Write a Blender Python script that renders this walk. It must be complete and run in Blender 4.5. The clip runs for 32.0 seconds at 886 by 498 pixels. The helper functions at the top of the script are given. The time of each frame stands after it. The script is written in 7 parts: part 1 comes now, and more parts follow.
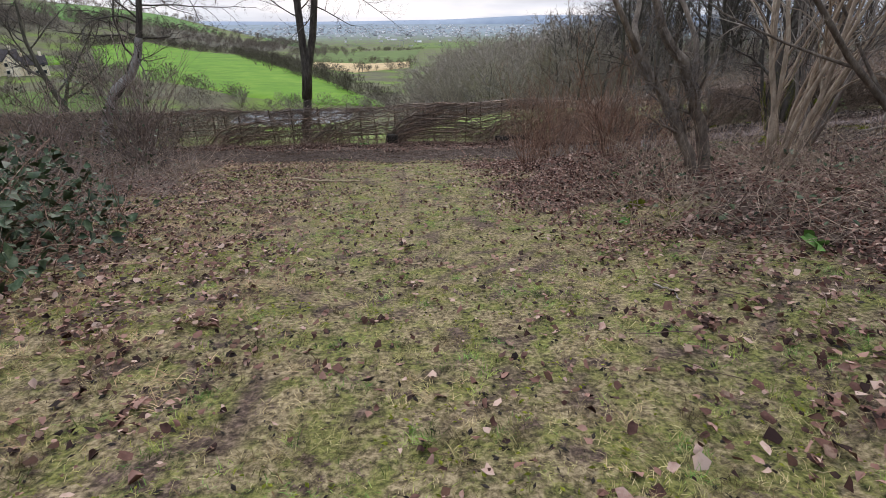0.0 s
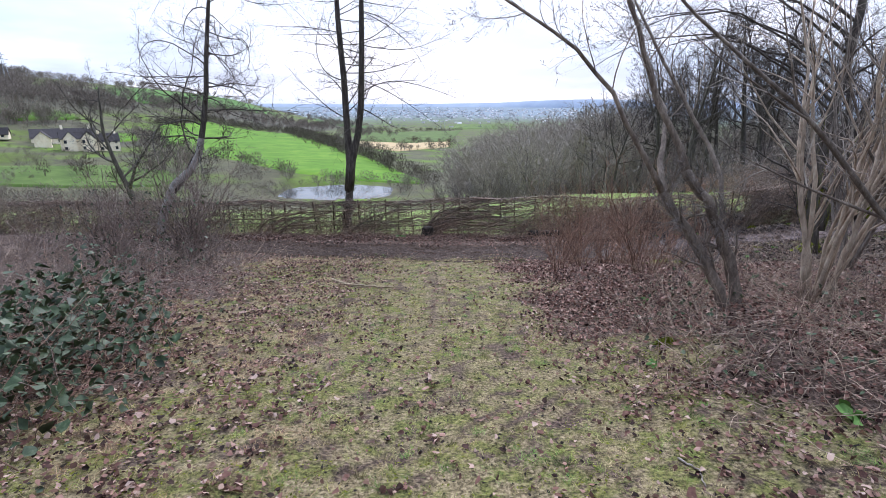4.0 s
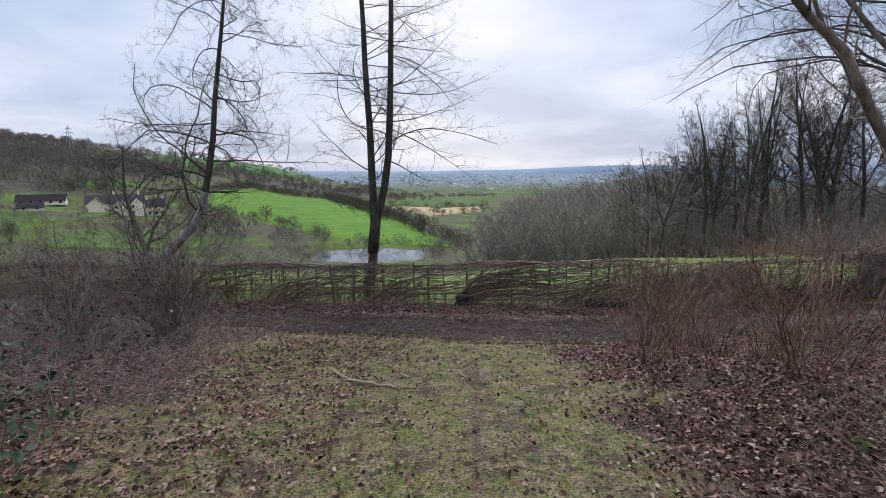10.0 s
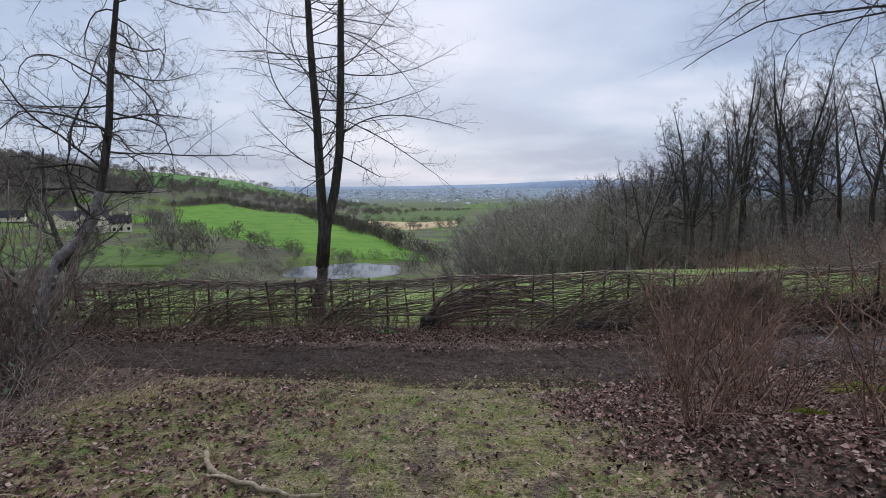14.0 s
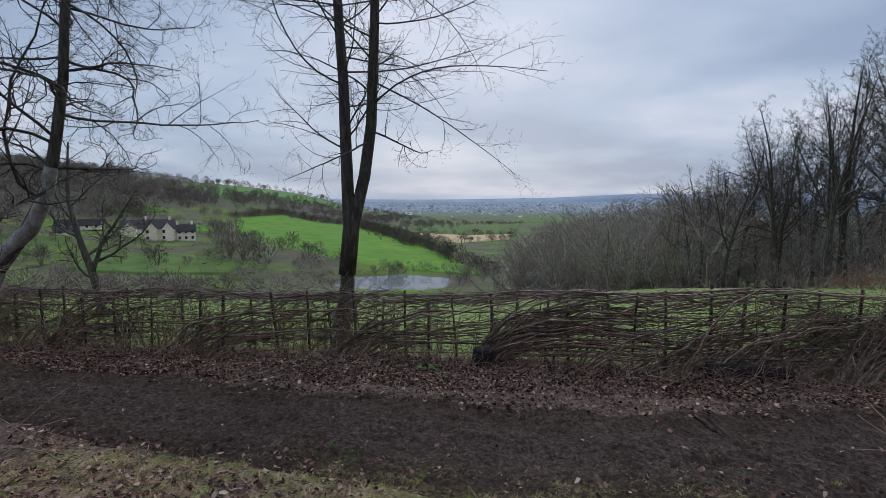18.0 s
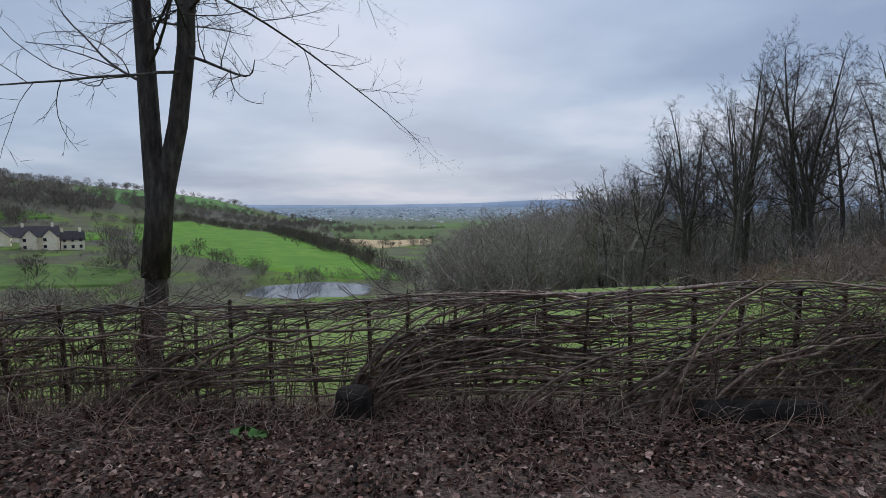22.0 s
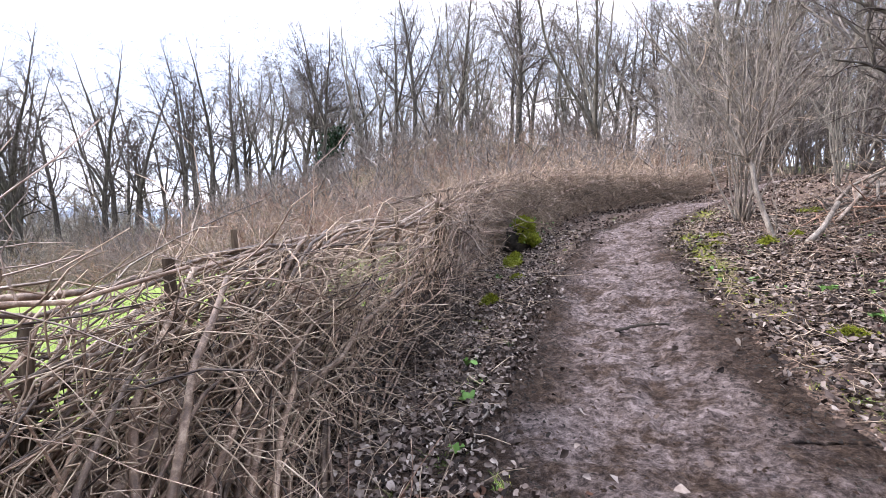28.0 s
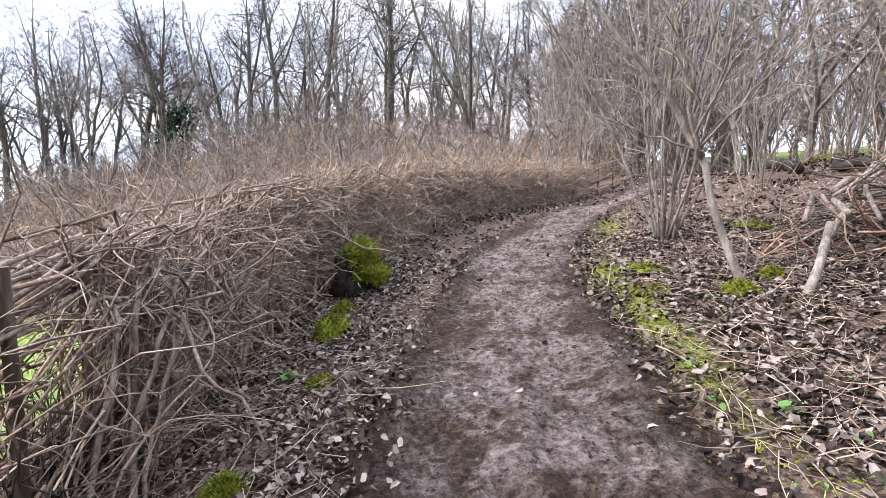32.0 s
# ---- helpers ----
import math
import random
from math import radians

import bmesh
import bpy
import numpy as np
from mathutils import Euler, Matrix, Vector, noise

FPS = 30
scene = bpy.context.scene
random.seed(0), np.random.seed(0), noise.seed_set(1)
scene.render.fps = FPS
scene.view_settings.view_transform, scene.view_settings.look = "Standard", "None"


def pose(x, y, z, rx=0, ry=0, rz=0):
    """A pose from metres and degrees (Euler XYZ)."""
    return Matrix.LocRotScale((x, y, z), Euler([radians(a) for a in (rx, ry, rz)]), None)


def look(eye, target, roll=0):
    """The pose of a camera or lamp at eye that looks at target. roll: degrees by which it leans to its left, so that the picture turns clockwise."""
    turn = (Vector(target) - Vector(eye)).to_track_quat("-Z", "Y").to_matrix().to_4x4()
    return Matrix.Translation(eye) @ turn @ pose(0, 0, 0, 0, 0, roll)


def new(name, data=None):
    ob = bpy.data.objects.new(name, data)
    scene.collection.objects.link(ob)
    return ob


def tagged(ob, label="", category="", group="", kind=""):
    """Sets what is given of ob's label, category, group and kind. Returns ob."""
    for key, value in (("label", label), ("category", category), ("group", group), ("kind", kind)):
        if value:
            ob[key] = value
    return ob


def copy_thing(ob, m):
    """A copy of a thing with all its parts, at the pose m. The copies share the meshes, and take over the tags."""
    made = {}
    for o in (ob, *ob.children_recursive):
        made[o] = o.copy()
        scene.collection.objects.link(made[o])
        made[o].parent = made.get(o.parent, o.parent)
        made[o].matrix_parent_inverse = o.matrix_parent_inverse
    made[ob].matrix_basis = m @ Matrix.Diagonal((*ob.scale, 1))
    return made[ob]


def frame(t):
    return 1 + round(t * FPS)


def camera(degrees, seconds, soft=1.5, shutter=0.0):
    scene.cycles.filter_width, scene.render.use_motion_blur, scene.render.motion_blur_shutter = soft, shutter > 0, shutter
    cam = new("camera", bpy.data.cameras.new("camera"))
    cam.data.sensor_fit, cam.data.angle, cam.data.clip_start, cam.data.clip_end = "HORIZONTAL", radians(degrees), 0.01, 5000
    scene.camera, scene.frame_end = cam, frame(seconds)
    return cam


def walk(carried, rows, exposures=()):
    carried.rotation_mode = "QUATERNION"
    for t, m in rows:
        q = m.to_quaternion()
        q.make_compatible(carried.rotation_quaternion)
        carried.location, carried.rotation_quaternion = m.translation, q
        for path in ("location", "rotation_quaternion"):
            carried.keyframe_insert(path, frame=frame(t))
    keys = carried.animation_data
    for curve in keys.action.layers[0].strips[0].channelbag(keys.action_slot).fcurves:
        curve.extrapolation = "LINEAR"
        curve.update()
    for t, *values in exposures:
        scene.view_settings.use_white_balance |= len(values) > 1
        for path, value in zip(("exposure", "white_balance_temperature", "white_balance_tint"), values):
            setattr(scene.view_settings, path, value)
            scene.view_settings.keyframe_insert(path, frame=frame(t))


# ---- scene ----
cam = camera(82.8, 32.0, soft=0.6)
PATH = [
    (0, (-0.043, -5.347, 2.045), (0.094, -3.535, 1.209), -0.1),
    (0.5, (-0.051, -5.266, 2.349), (0.043, -3.568, 1.297), -0.2),
    (1, (-0.055, -5.259, 2.527), (0.041, -3.559, 1.479), -0.2),
    (1.5, (-0.032, -5.281, 2.608), (0.069, -3.517, 1.67), -0.2),
    (2, (-0.004, -5.289, 2.644), (0.095, -3.456, 1.848), -0.3),
    (2.5, (0.002, -5.3, 2.658), (0.052, -3.414, 1.995), -0.1),
    (3, (0.028, -5.328, 2.622), (0.046, -3.415, 2.04), -0.1),
    (3.5, (0.039, -5.321, 2.623), (0.052, -3.405, 2.049), 0.1),
    (5.5, (-0.027, -4.924, 2.539), (-0.061, -2.987, 2.044), 0.2),
    (6, (0.064, -4.716, 2.509), (0.021, -2.774, 2.03), 0.3),
    (6.5, (0.011, -4.453, 2.443), (-0.071, -2.511, 1.972), 0.2),
    (7, (-0.049, -4.255, 2.437), (-0.136, -2.301, 2.022), 0.2),
    (7.5, (-0.016, -4.03, 2.392), (-0.21, -2.078, 2.006), 0.0),
    (8, (0.003, -3.83, 2.351), (-0.237, -1.882, 1.968), 0.0),
    (8.5, (-0.041, -3.599, 2.29), (-0.239, -1.644, 1.917), -0.0),
    (9, (-0.034, -3.358, 2.233), (-0.19, -1.397, 1.877), -0.1),
    (9.5, (-0.037, -3.132, 2.206), (-0.197, -1.167, 1.867), -0.3),
    (10, (-0.123, -2.887, 2.149), (-0.248, -0.916, 1.832), -0.2),
    (10.5, (-0.081, -2.628, 2.088), (-0.166, -0.655, 1.776), -0.3),
    (11, (-0.065, -2.318, 2.013), (-0.154, -0.344, 1.706), -0.2),
    (11.5, (-0.059, -2.006, 1.942), (-0.118, -0.029, 1.645), -0.3),
    (12, (-0.014, -1.691, 1.897), (-0.059, 0.287, 1.604), -0.4),
    (12.5, (-0.058, -1.417, 1.816), (-0.102, 0.562, 1.527), -0.2),
    (13, (-0.054, -1.167, 1.784), (-0.083, 0.813, 1.505), -0.3),
    (13.5, (0.046, -0.894, 1.752), (0.011, 1.088, 1.485), -0.4),
    (15.5, (0.101, 0.616, 1.513), (0.076, 2.601, 1.271), -0.2),
    (16, (0.078, 0.972, 1.422), (0.022, 2.958, 1.193), -0.2),
    (16.5, (-0.026, 1.362, 1.342), (-0.197, 3.342, 1.119), -0.1),
    (17, (-0.068, 1.714, 1.313), (-0.257, 3.694, 1.107), -0.2),
    (17.5, (-0.051, 2.068, 1.248), (-0.272, 4.045, 1.045), -0.2),
    (18, (-0.159, 2.461, 1.154), (-0.396, 4.436, 0.947), -0.1),
    (18.5, (-0.191, 2.824, 1.091), (-0.41, 4.801, 0.889), -0.2),
    (19, (-0.231, 3.223, 1.005), (-0.469, 5.199, 0.808), -0.1),
    (19.5, (-0.237, 3.6, 0.943), (-0.465, 5.578, 0.751), -0.1),
    (20, (-0.148, 3.946, 0.873), (-0.373, 5.924, 0.682), -0.0),
    (20.5, (-0.118, 4.334, 0.779), (-0.339, 6.312, 0.582), -0.0),
    (21, (-0.027, 4.704, 0.709), (-0.154, 6.69, 0.514), -0.0),
    (21.5, (0.121, 5.064, 0.664), (0.016, 7.052, 0.475), -0.1),
    (22, (0.257, 5.42, 0.596), (0.328, 7.41, 0.41), -0.1),
    (22.5, (0.426, 5.737, 0.522), (0.606, 7.72, 0.338), -0.2),
    (23, (0.556, 6.102, 0.38), (0.858, 8.07, 0.192), -0.2),
    (23.5, (0.708, 6.419, 0.324), (1.186, 8.352, 0.136), -0.3),
    (24, (0.886, 6.744, 0.285), (1.411, 8.665, 0.095), -0.4),
    (24.5, (0.984, 7.141, 0.191), (1.598, 9.035, -0.001), -0.4),
    (26.5, (2.636, 8.4, -0.056), (4.07, 9.784, -0.217), 0.9),
    (27, (3.062, 8.587, -0.013), (4.726, 9.686, -0.169), 0.7),
    (27.5, (3.557, 8.526, 0.003), (5.431, 9.208, -0.151), 0.1),
    (28, (3.98, 8.484, 0.002), (5.924, 8.927, -0.151), -0.0),
    (28.5, (4.406, 8.416, 0.056), (6.387, 8.641, -0.097), -0.1),
    (29, (4.798, 8.266, 0.092), (6.79, 8.346, -0.069), -0.3),
    (29.5, (5.221, 8.221, 0.071), (7.213, 8.279, -0.095), -0.3),
    (30, (5.591, 8.191, 0.14), (7.584, 8.2, -0.024), -0.2),
    (30.5, (6.002, 8.136, 0.186), (7.995, 8.119, 0.017), -0.2),
    (31, (6.423, 8.242, 0.196), (8.415, 8.231, 0.017), 0.0),
    (31.5, (6.777, 8.281, 0.196), (8.768, 8.255, 0.015), -0.1),
    (32, (7.155, 8.246, 0.286), (9.146, 8.223, 0.094), -0.1),
]
EXPOSURES = [(0, 0.55, 6500, 16), (0.3, 1.12, 6200, 17), (0.8, 1.7, 6050, 19), (1.3, 1.75, 5900, 20), (2.0, 1.6, 5480, 20), (2.6, 1.1, 5700, 19), (3.5, 0.92, 5800, 19), (5.5, 0.66, 5950, 18), (7, 0.58, 5950, 18), (9, 0.36, 6050, 17), (13, 0.1, 5950, 16), (16, -0.08, 5900, 15), (19, -0.2, 5800, 13), (24.5, -0.2, 5800, 13), (25.8, 0.6, 6000, 17), (26.5, 1.1, 6150, 20), (27.2, 1.55, 6350, 23), (28, 1.95, 6350, 21), (29, 1.92, 6300, 19), (30, 1.88, 6350, 18), (32, 2.02, 6450, 18)]
walk(cam, [(t, look(eye, target, roll)) for t, eye, target, roll in PATH], EXPOSURES)


# ---- world, sun ----
SUN_AZ, SUN_EL = radians(-3), radians(38)
SUN_DIR = Vector((math.sin(SUN_AZ) * math.cos(SUN_EL), math.cos(SUN_AZ) * math.cos(SUN_EL), math.sin(SUN_EL)))


def make_world():
    w = bpy.data.worlds.new("overcast_sky")
    w.use_nodes = True
    nt = w.node_tree
    n, l = nt.nodes, nt.links
    n.clear()
    out = n.new("ShaderNodeOutputWorld")
    bg = n.new("ShaderNodeBackground")
    sky = n.new("ShaderNodeTexSky")
    sky.sky_type, sky.sun_disc = "NISHITA", False
    sky.sun_elevation, sky.sun_rotation = SUN_EL, SUN_AZ
    sky.air_density, sky.dust_density = 1.2, 2.0
    co = n.new("ShaderNodeTexCoord")
    sep = n.new("ShaderNodeSeparateXYZ")
    l.new(co.outputs["Generated"], sep.inputs[0])

    def maths(op, a, b=None):
        m = n.new("ShaderNodeMath")
        m.operation = op
        for i, v in enumerate((a, b)):
            if v is None:
                continue
            if isinstance(v, (int, float)):
                m.inputs[i].default_value = v
            else:
                l.new(v, m.inputs[i])
        return m.outputs[0]

    zz = maths("ADD", maths("MAXIMUM", sep.outputs[2], 0.0), 0.16)
    comb = n.new("ShaderNodeCombineXYZ")
    l.new(maths("DIVIDE", sep.outputs[0], zz), comb.inputs[0])
    l.new(maths("DIVIDE", sep.outputs[1], zz), comb.inputs[1])
    comb.inputs[2].default_value = 3.7
    cloud = n.new("ShaderNodeTexNoise")
    cloud.inputs["Scale"].default_value, cloud.inputs["Detail"].default_value = 0.75, 5
    cloud.inputs["Roughness"].default_value = 0.48
    l.new(comb.outputs[0], cloud.inputs["Vector"])
    ramp = n.new("ShaderNodeValToRGB")
    e = ramp.color_ramp.elements
    e[0].position, e[0].color = 0.36, (0.44, 0.53, 0.67, 1)
    e[1].position, e[1].color = 0.66, (0.91, 0.935, 0.98, 1)
    mid = ramp.color_ramp.elements.new(0.5)
    mid.color = (0.61, 0.71, 0.82, 1)
    l.new(cloud.outputs[0], ramp.inputs[0])
    # thinner cloud round the hidden sun
    dot = n.new("ShaderNodeVectorMath")
    dot.operation = "DOT_PRODUCT"
    l.new(co.outputs["Generated"], dot.inputs[0])
    low = Vector((math.sin(SUN_AZ), math.cos(SUN_AZ), 0.16)).normalized()
    dot.inputs[1].default_value = low
    glow = maths("MULTIPLY", maths("POWER", maths("MAXIMUM", dot.outputs["Value"], 0.0), 14.0), 0.27)
    thin = n.new("ShaderNodeMixRGB")
    thin.inputs["Color2"].default_value = (0.98, 0.95, 0.94, 1)
    l.new(glow, thin.inputs["Fac"])
    l.new(ramp.outputs[0], thin.inputs["Color1"])
    scale = n.new("ShaderNodeMixRGB")
    scale.blend_type = "MULTIPLY"
    scale.inputs["Fac"].default_value = 1
    scale.inputs["Color2"].default_value = (0.10, 0.10, 0.10, 1)
    l.new(sky.outputs[0], scale.inputs["Color1"])
    mix = n.new("ShaderNodeMixRGB")
    mix.inputs["Fac"].default_value = 0.86
    l.new(scale.outputs[0], mix.inputs["Color1"])
    l.new(thin.outputs[0], mix.inputs["Color2"])
    side = n.new("ShaderNodeMapRange")
    side.interpolation_type = "SMOOTHSTEP"
    side.inputs["From Min"].default_value, side.inputs["From Max"].default_value = 0.0, 0.95
    side.inputs["To Min"].default_value, side.inputs["To Max"].default_value = 0.78, 0.97
    l.new(dot.outputs["Value"], side.inputs["Value"])
    dim = n.new("ShaderNodeMixRGB")
    dim.blend_type = "MULTIPLY"
    dim.inputs["Fac"].default_value = 1
    l.new(mix.outputs[0], dim.inputs["Color1"])
    l.new(side.outputs[0], dim.inputs["Color2"])
    l.new(dim.outputs[0], bg.inputs["Color"])
    # an overcast sky is some three times as bright overhead as at the horizon
    high = n.new("ShaderNodeMapRange")
    high.interpolation_type = "SMOOTHSTEP"
    high.inputs["From Min"].default_value, high.inputs["From Max"].default_value = 0.25, 1.0
    high.inputs["To Min"].default_value, high.inputs["To Max"].default_value = 0.86, 2.2
    l.new(sep.outputs[2], high.inputs["Value"])
    l.new(high.outputs[0], bg.inputs["Strength"])
    l.new(bg.outputs[0], out.inputs[0])
    scene.world = w


make_world()
sun_data = bpy.data.lights.new("sun", "SUN")
sun_data.energy, sun_data.angle, sun_data.color = 1.5, radians(12), (1.0, 0.96, 0.9)
sun = new("sun", sun_data)
sun.matrix_world = look(SUN_DIR * 100, (0, 0, 0))


# ---- materials ----
def material(name, colours, scale=8.0, rough=0.9, bump=0.3, big=0.6, stretch=(1, 1, 1), vary=0.25, spec=0.12, island=False, bump_scale=None, metal=0.0, grain=0.65):
    """Three tones on a fine noise, shifted by a coarse noise and by each object's or island's own chance."""
    m = bpy.data.materials.new(name)
    m.use_nodes = True
    nt = m.node_tree
    n, l = nt.nodes, nt.links
    b = n["Principled BSDF"]
    co = n.new("ShaderNodeTexCoord")
    mp = n.new("ShaderNodeMapping")
    mp.inputs["Scale"].default_value = stretch
    l.new(co.outputs["Object"], mp.inputs["Vector"])
    fine = n.new("ShaderNodeTexNoise")
    fine.inputs["Scale"].default_value, fine.inputs["Detail"].default_value = scale, 9
    fine.inputs["Roughness"].default_value = grain
    l.new(mp.outputs[0], fine.inputs["Vector"])
    ramp = n.new("ShaderNodeValToRGB")
    e = ramp.color_ramp.elements
    e[0].position, e[0].color = 0.32, (*colours[0], 1)
    e[1].position, e[1].color = 0.70, (*colours[2], 1)
    ramp.color_ramp.elements.new(0.5).color = (*colours[1], 1)
    l.new(fine.outputs[0], ramp.inputs[0])
    coarse = n.new("ShaderNodeTexNoise")
    coarse.inputs["Scale"].default_value, coarse.inputs["Detail"].default_value = big, 4
    l.new(co.outputs["Object"], coarse.inputs["Vector"])
    hsv = n.new("ShaderNodeHueSaturation")
    l.new(ramp.outputs[0], hsv.inputs["Color"])
    rnd = n.new("ShaderNodeNewGeometry").outputs["Random Per Island"] if island else n.new("ShaderNodeObjectInfo").outputs["Random"]
    add = n.new("ShaderNodeMath")
    add.operation = "ADD"
    l.new(coarse.outputs[0], add.inputs[0])
    l.new(rnd, add.inputs[1])
    rng_ = n.new("ShaderNodeMapRange")
    rng_.inputs["From Min"].default_value, rng_.inputs["From Max"].default_value = 0.2, 1.5
    rng_.inputs["To Min"].default_value, rng_.inputs["To Max"].default_value = 1 - vary, 1 + vary
    l.new(add.outputs[0], rng_.inputs["Value"])
    l.new(rng_.outputs[0], hsv.inputs["Value"])
    l.new(hsv.outputs[0], b.inputs["Base Color"])
    b.inputs["Roughness"].default_value, b.inputs["Metallic"].default_value = rough, metal
    b.inputs["Specular IOR Level"].default_value = spec
    if bump:
        bn = n.new("ShaderNodeBump")
        bn.inputs["Strength"].default_value, bn.inputs["Distance"].default_value = bump, 0.03
        src = fine.outputs[0]
        if bump_scale:
            bt = n.new("ShaderNodeTexNoise")
            bt.inputs["Scale"].default_value, bt.inputs["Detail"].default_value = bump_scale, 5
            l.new(mp.outputs[0], bt.inputs["Vector"])
            src = bt.outputs[0]
        l.new(src, bn.inputs["Height"])
        l.new(bn.outputs[0], b.inputs["Normal"])
    return m


def leaf_material(name, tones):
    """Dead leaves: each one takes its own tone, blotched over its face."""
    m = bpy.data.materials.new(name)
    m.use_nodes = True
    n, l = m.node_tree.nodes, m.node_tree.links
    b = n["Principled BSDF"]
    co = n.new("ShaderNodeTexCoord")
    nz = n.new("ShaderNodeTexNoise")
    nz.inputs["Scale"].default_value, nz.inputs["Detail"].default_value, nz.inputs["Roughness"].default_value = 26, 5, 0.7
    l.new(co.outputs["Object"], nz.inputs["Vector"])
    mx = n.new("ShaderNodeMixRGB")
    mx.inputs["Fac"].default_value = 0.36
    l.new(n.new("ShaderNodeNewGeometry").outputs["Random Per Island"], mx.inputs["Color1"])
    l.new(nz.outputs[0], mx.inputs["Color2"])
    r = n.new("ShaderNodeValToRGB")
    e = r.color_ramp.elements
    e[0].position, e[0].color = 0.22, (*tones[0], 1)
    e[1].position, e[1].color = 0.80, (*tones[4], 1)
    for p, c in zip((0.38, 0.54, 0.69), tones[1:4]):
        e.new(p).color = (*c, 1)
    l.new(mx.outputs[0], r.inputs[0])
    l.new(r.outputs[0], b.inputs["Base Color"])
    b.inputs["Roughness"].default_value = 0.75
    b.inputs["Specular IOR Level"].default_value = 0.15
    return m


def turf_material(name, one, two):
    """Grass blades whose colour goes over from one growth to the other in patches."""
    m = bpy.data.materials.new(name)
    m.use_nodes = True
    n, l = m.node_tree.nodes, m.node_tree.links
    b = n["Principled BSDF"]
    co = n.new("ShaderNodeTexCoord")
    rnd = n.new("ShaderNodeNewGeometry").outputs["Random Per Island"]

    def ramp(src, stops):
        r = n.new("ShaderNodeValToRGB")
        e = r.color_ramp.elements
        e[0].position, e[0].color = stops[0][0], (*stops[0][1], 1)
        e[1].position, e[1].color = stops[-1][0], (*stops[-1][1], 1)
        for p, c in stops[1:-1]:
            e.new(p).color = (*c, 1)
        l.new(src, r.inputs[0])
        return r.outputs[0]

    def noise_tex(scale):
        t = n.new("ShaderNodeTexNoise")
        t.inputs["Scale"].default_value, t.inputs["Detail"].default_value, t.inputs["Roughness"].default_value = scale, 5, 0.65
        l.new(co.outputs["Object"], t.inputs["Vector"])
        return t.outputs[0]

    mx = n.new("ShaderNodeMixRGB")
    l.new(ramp(noise_tex(3.4), ((0.42, (0, 0, 0)), (0.58, (1, 1, 1)))), mx.inputs["Fac"])
    l.new(ramp(rnd, tuple(zip((0.1, 0.5, 0.95), one))), mx.inputs["Color1"])
    l.new(ramp(rnd, tuple(zip((0.1, 0.5, 0.95), two))), mx.inputs["Color2"])
    tuft = n.new("ShaderNodeMixRGB")
    tuft.blend_type = "MULTIPLY"
    tuft.inputs["Fac"].default_value = 1
    l.new(mx.outputs[0], tuft.inputs["Color1"])
    l.new(ramp(noise_tex(5.5), ((0.39, (0.16, 0.135, 0.11)), (0.46, (0.62, 0.60, 0.57)), (0.58, (1.35, 1.33, 1.30)))), tuft.inputs["Color2"])
    l.new(tuft.outputs[0], b.inputs["Base Color"])
    b.inputs["Roughness"].default_value = 0.8
    b.inputs["Specular IOR Level"].default_value = 0.12
    return m


def mud_material():
    """Trodden mud: dark and damp, with a paler scuffed crust where it has dried."""
    m = bpy.data.materials.new("trodden_mud")
    m.use_nodes = True
    n, l = m.node_tree.nodes, m.node_tree.links
    b = n["Principled BSDF"]
    co = n.new("ShaderNodeTexCoord")
    mp = n.new("ShaderNodeMapping")
    mp.inputs["Scale"].default_value = (1.0, 0.85, 1.0)
    l.new(co.outputs["Object"], mp.inputs["Vector"])

    def noise_tex(scale, detail=8, rough=0.75):
        t = n.new("ShaderNodeTexNoise")
        t.inputs["Scale"].default_value, t.inputs["Detail"].default_value, t.inputs["Roughness"].default_value = scale, detail, rough
        l.new(mp.outputs[0], t.inputs["Vector"])
        return t.outputs[0]

    def ramp(src, *stops):
        r = n.new("ShaderNodeValToRGB")
        e = r.color_ramp.elements
        e[0].position, e[0].color = stops[0][0], (*stops[0][1], 1)
        e[1].position, e[1].color = stops[-1][0], (*stops[-1][1], 1)
        for p, c in stops[1:-1]:
            e.new(p).color = (*c, 1)
        l.new(src, r.inputs[0])
        return r.outputs[0]

    fine = noise_tex(22, 10, 0.85)
    damp = ramp(fine, (0.40, (0.012, 0.0066, 0.0038)), (0.5, (0.044, 0.0265, 0.0172)), (0.63, (0.125, 0.084, 0.058)))
    crust = ramp(fine, (0.39, (0.03, 0.022, 0.02)), (0.49, (0.15, 0.115, 0.106)), (0.61, (0.38, 0.306, 0.288)))
    dry = n.new("ShaderNodeAttribute")
    dry.attribute_name = "dry"
    add = n.new("ShaderNodeMath")
    add.operation = "MULTIPLY_ADD"
    l.new(ramp(noise_tex(4.0, 9, 0.75), (0.42, (0.05, 0.05, 0.05)), (0.55, (1, 1, 1))), add.inputs[0])
    l.new(dry.outputs["Fac"], add.inputs[1])
    add.inputs[2].default_value = 0.0
    mx = n.new("ShaderNodeMixRGB")
    l.new(add.outputs[0], mx.inputs["Fac"])
    l.new(damp, mx.inputs["Color1"])
    l.new(crust, mx.inputs["Color2"])
    l.new(mx.outputs[0], b.inputs["Base Color"])
    b.inputs["Roughness"].default_value = 0.82
    b.inputs["Specular IOR Level"].default_value = 0.12
    bn = n.new("ShaderNodeBump")
    bn.inputs["Strength"].default_value, bn.inputs["Distance"].default_value = 1.0, 0.04
    l.new(fine, bn.inputs["Height"])
    l.new(bn.outputs[0], b.inputs["Normal"])
    return m


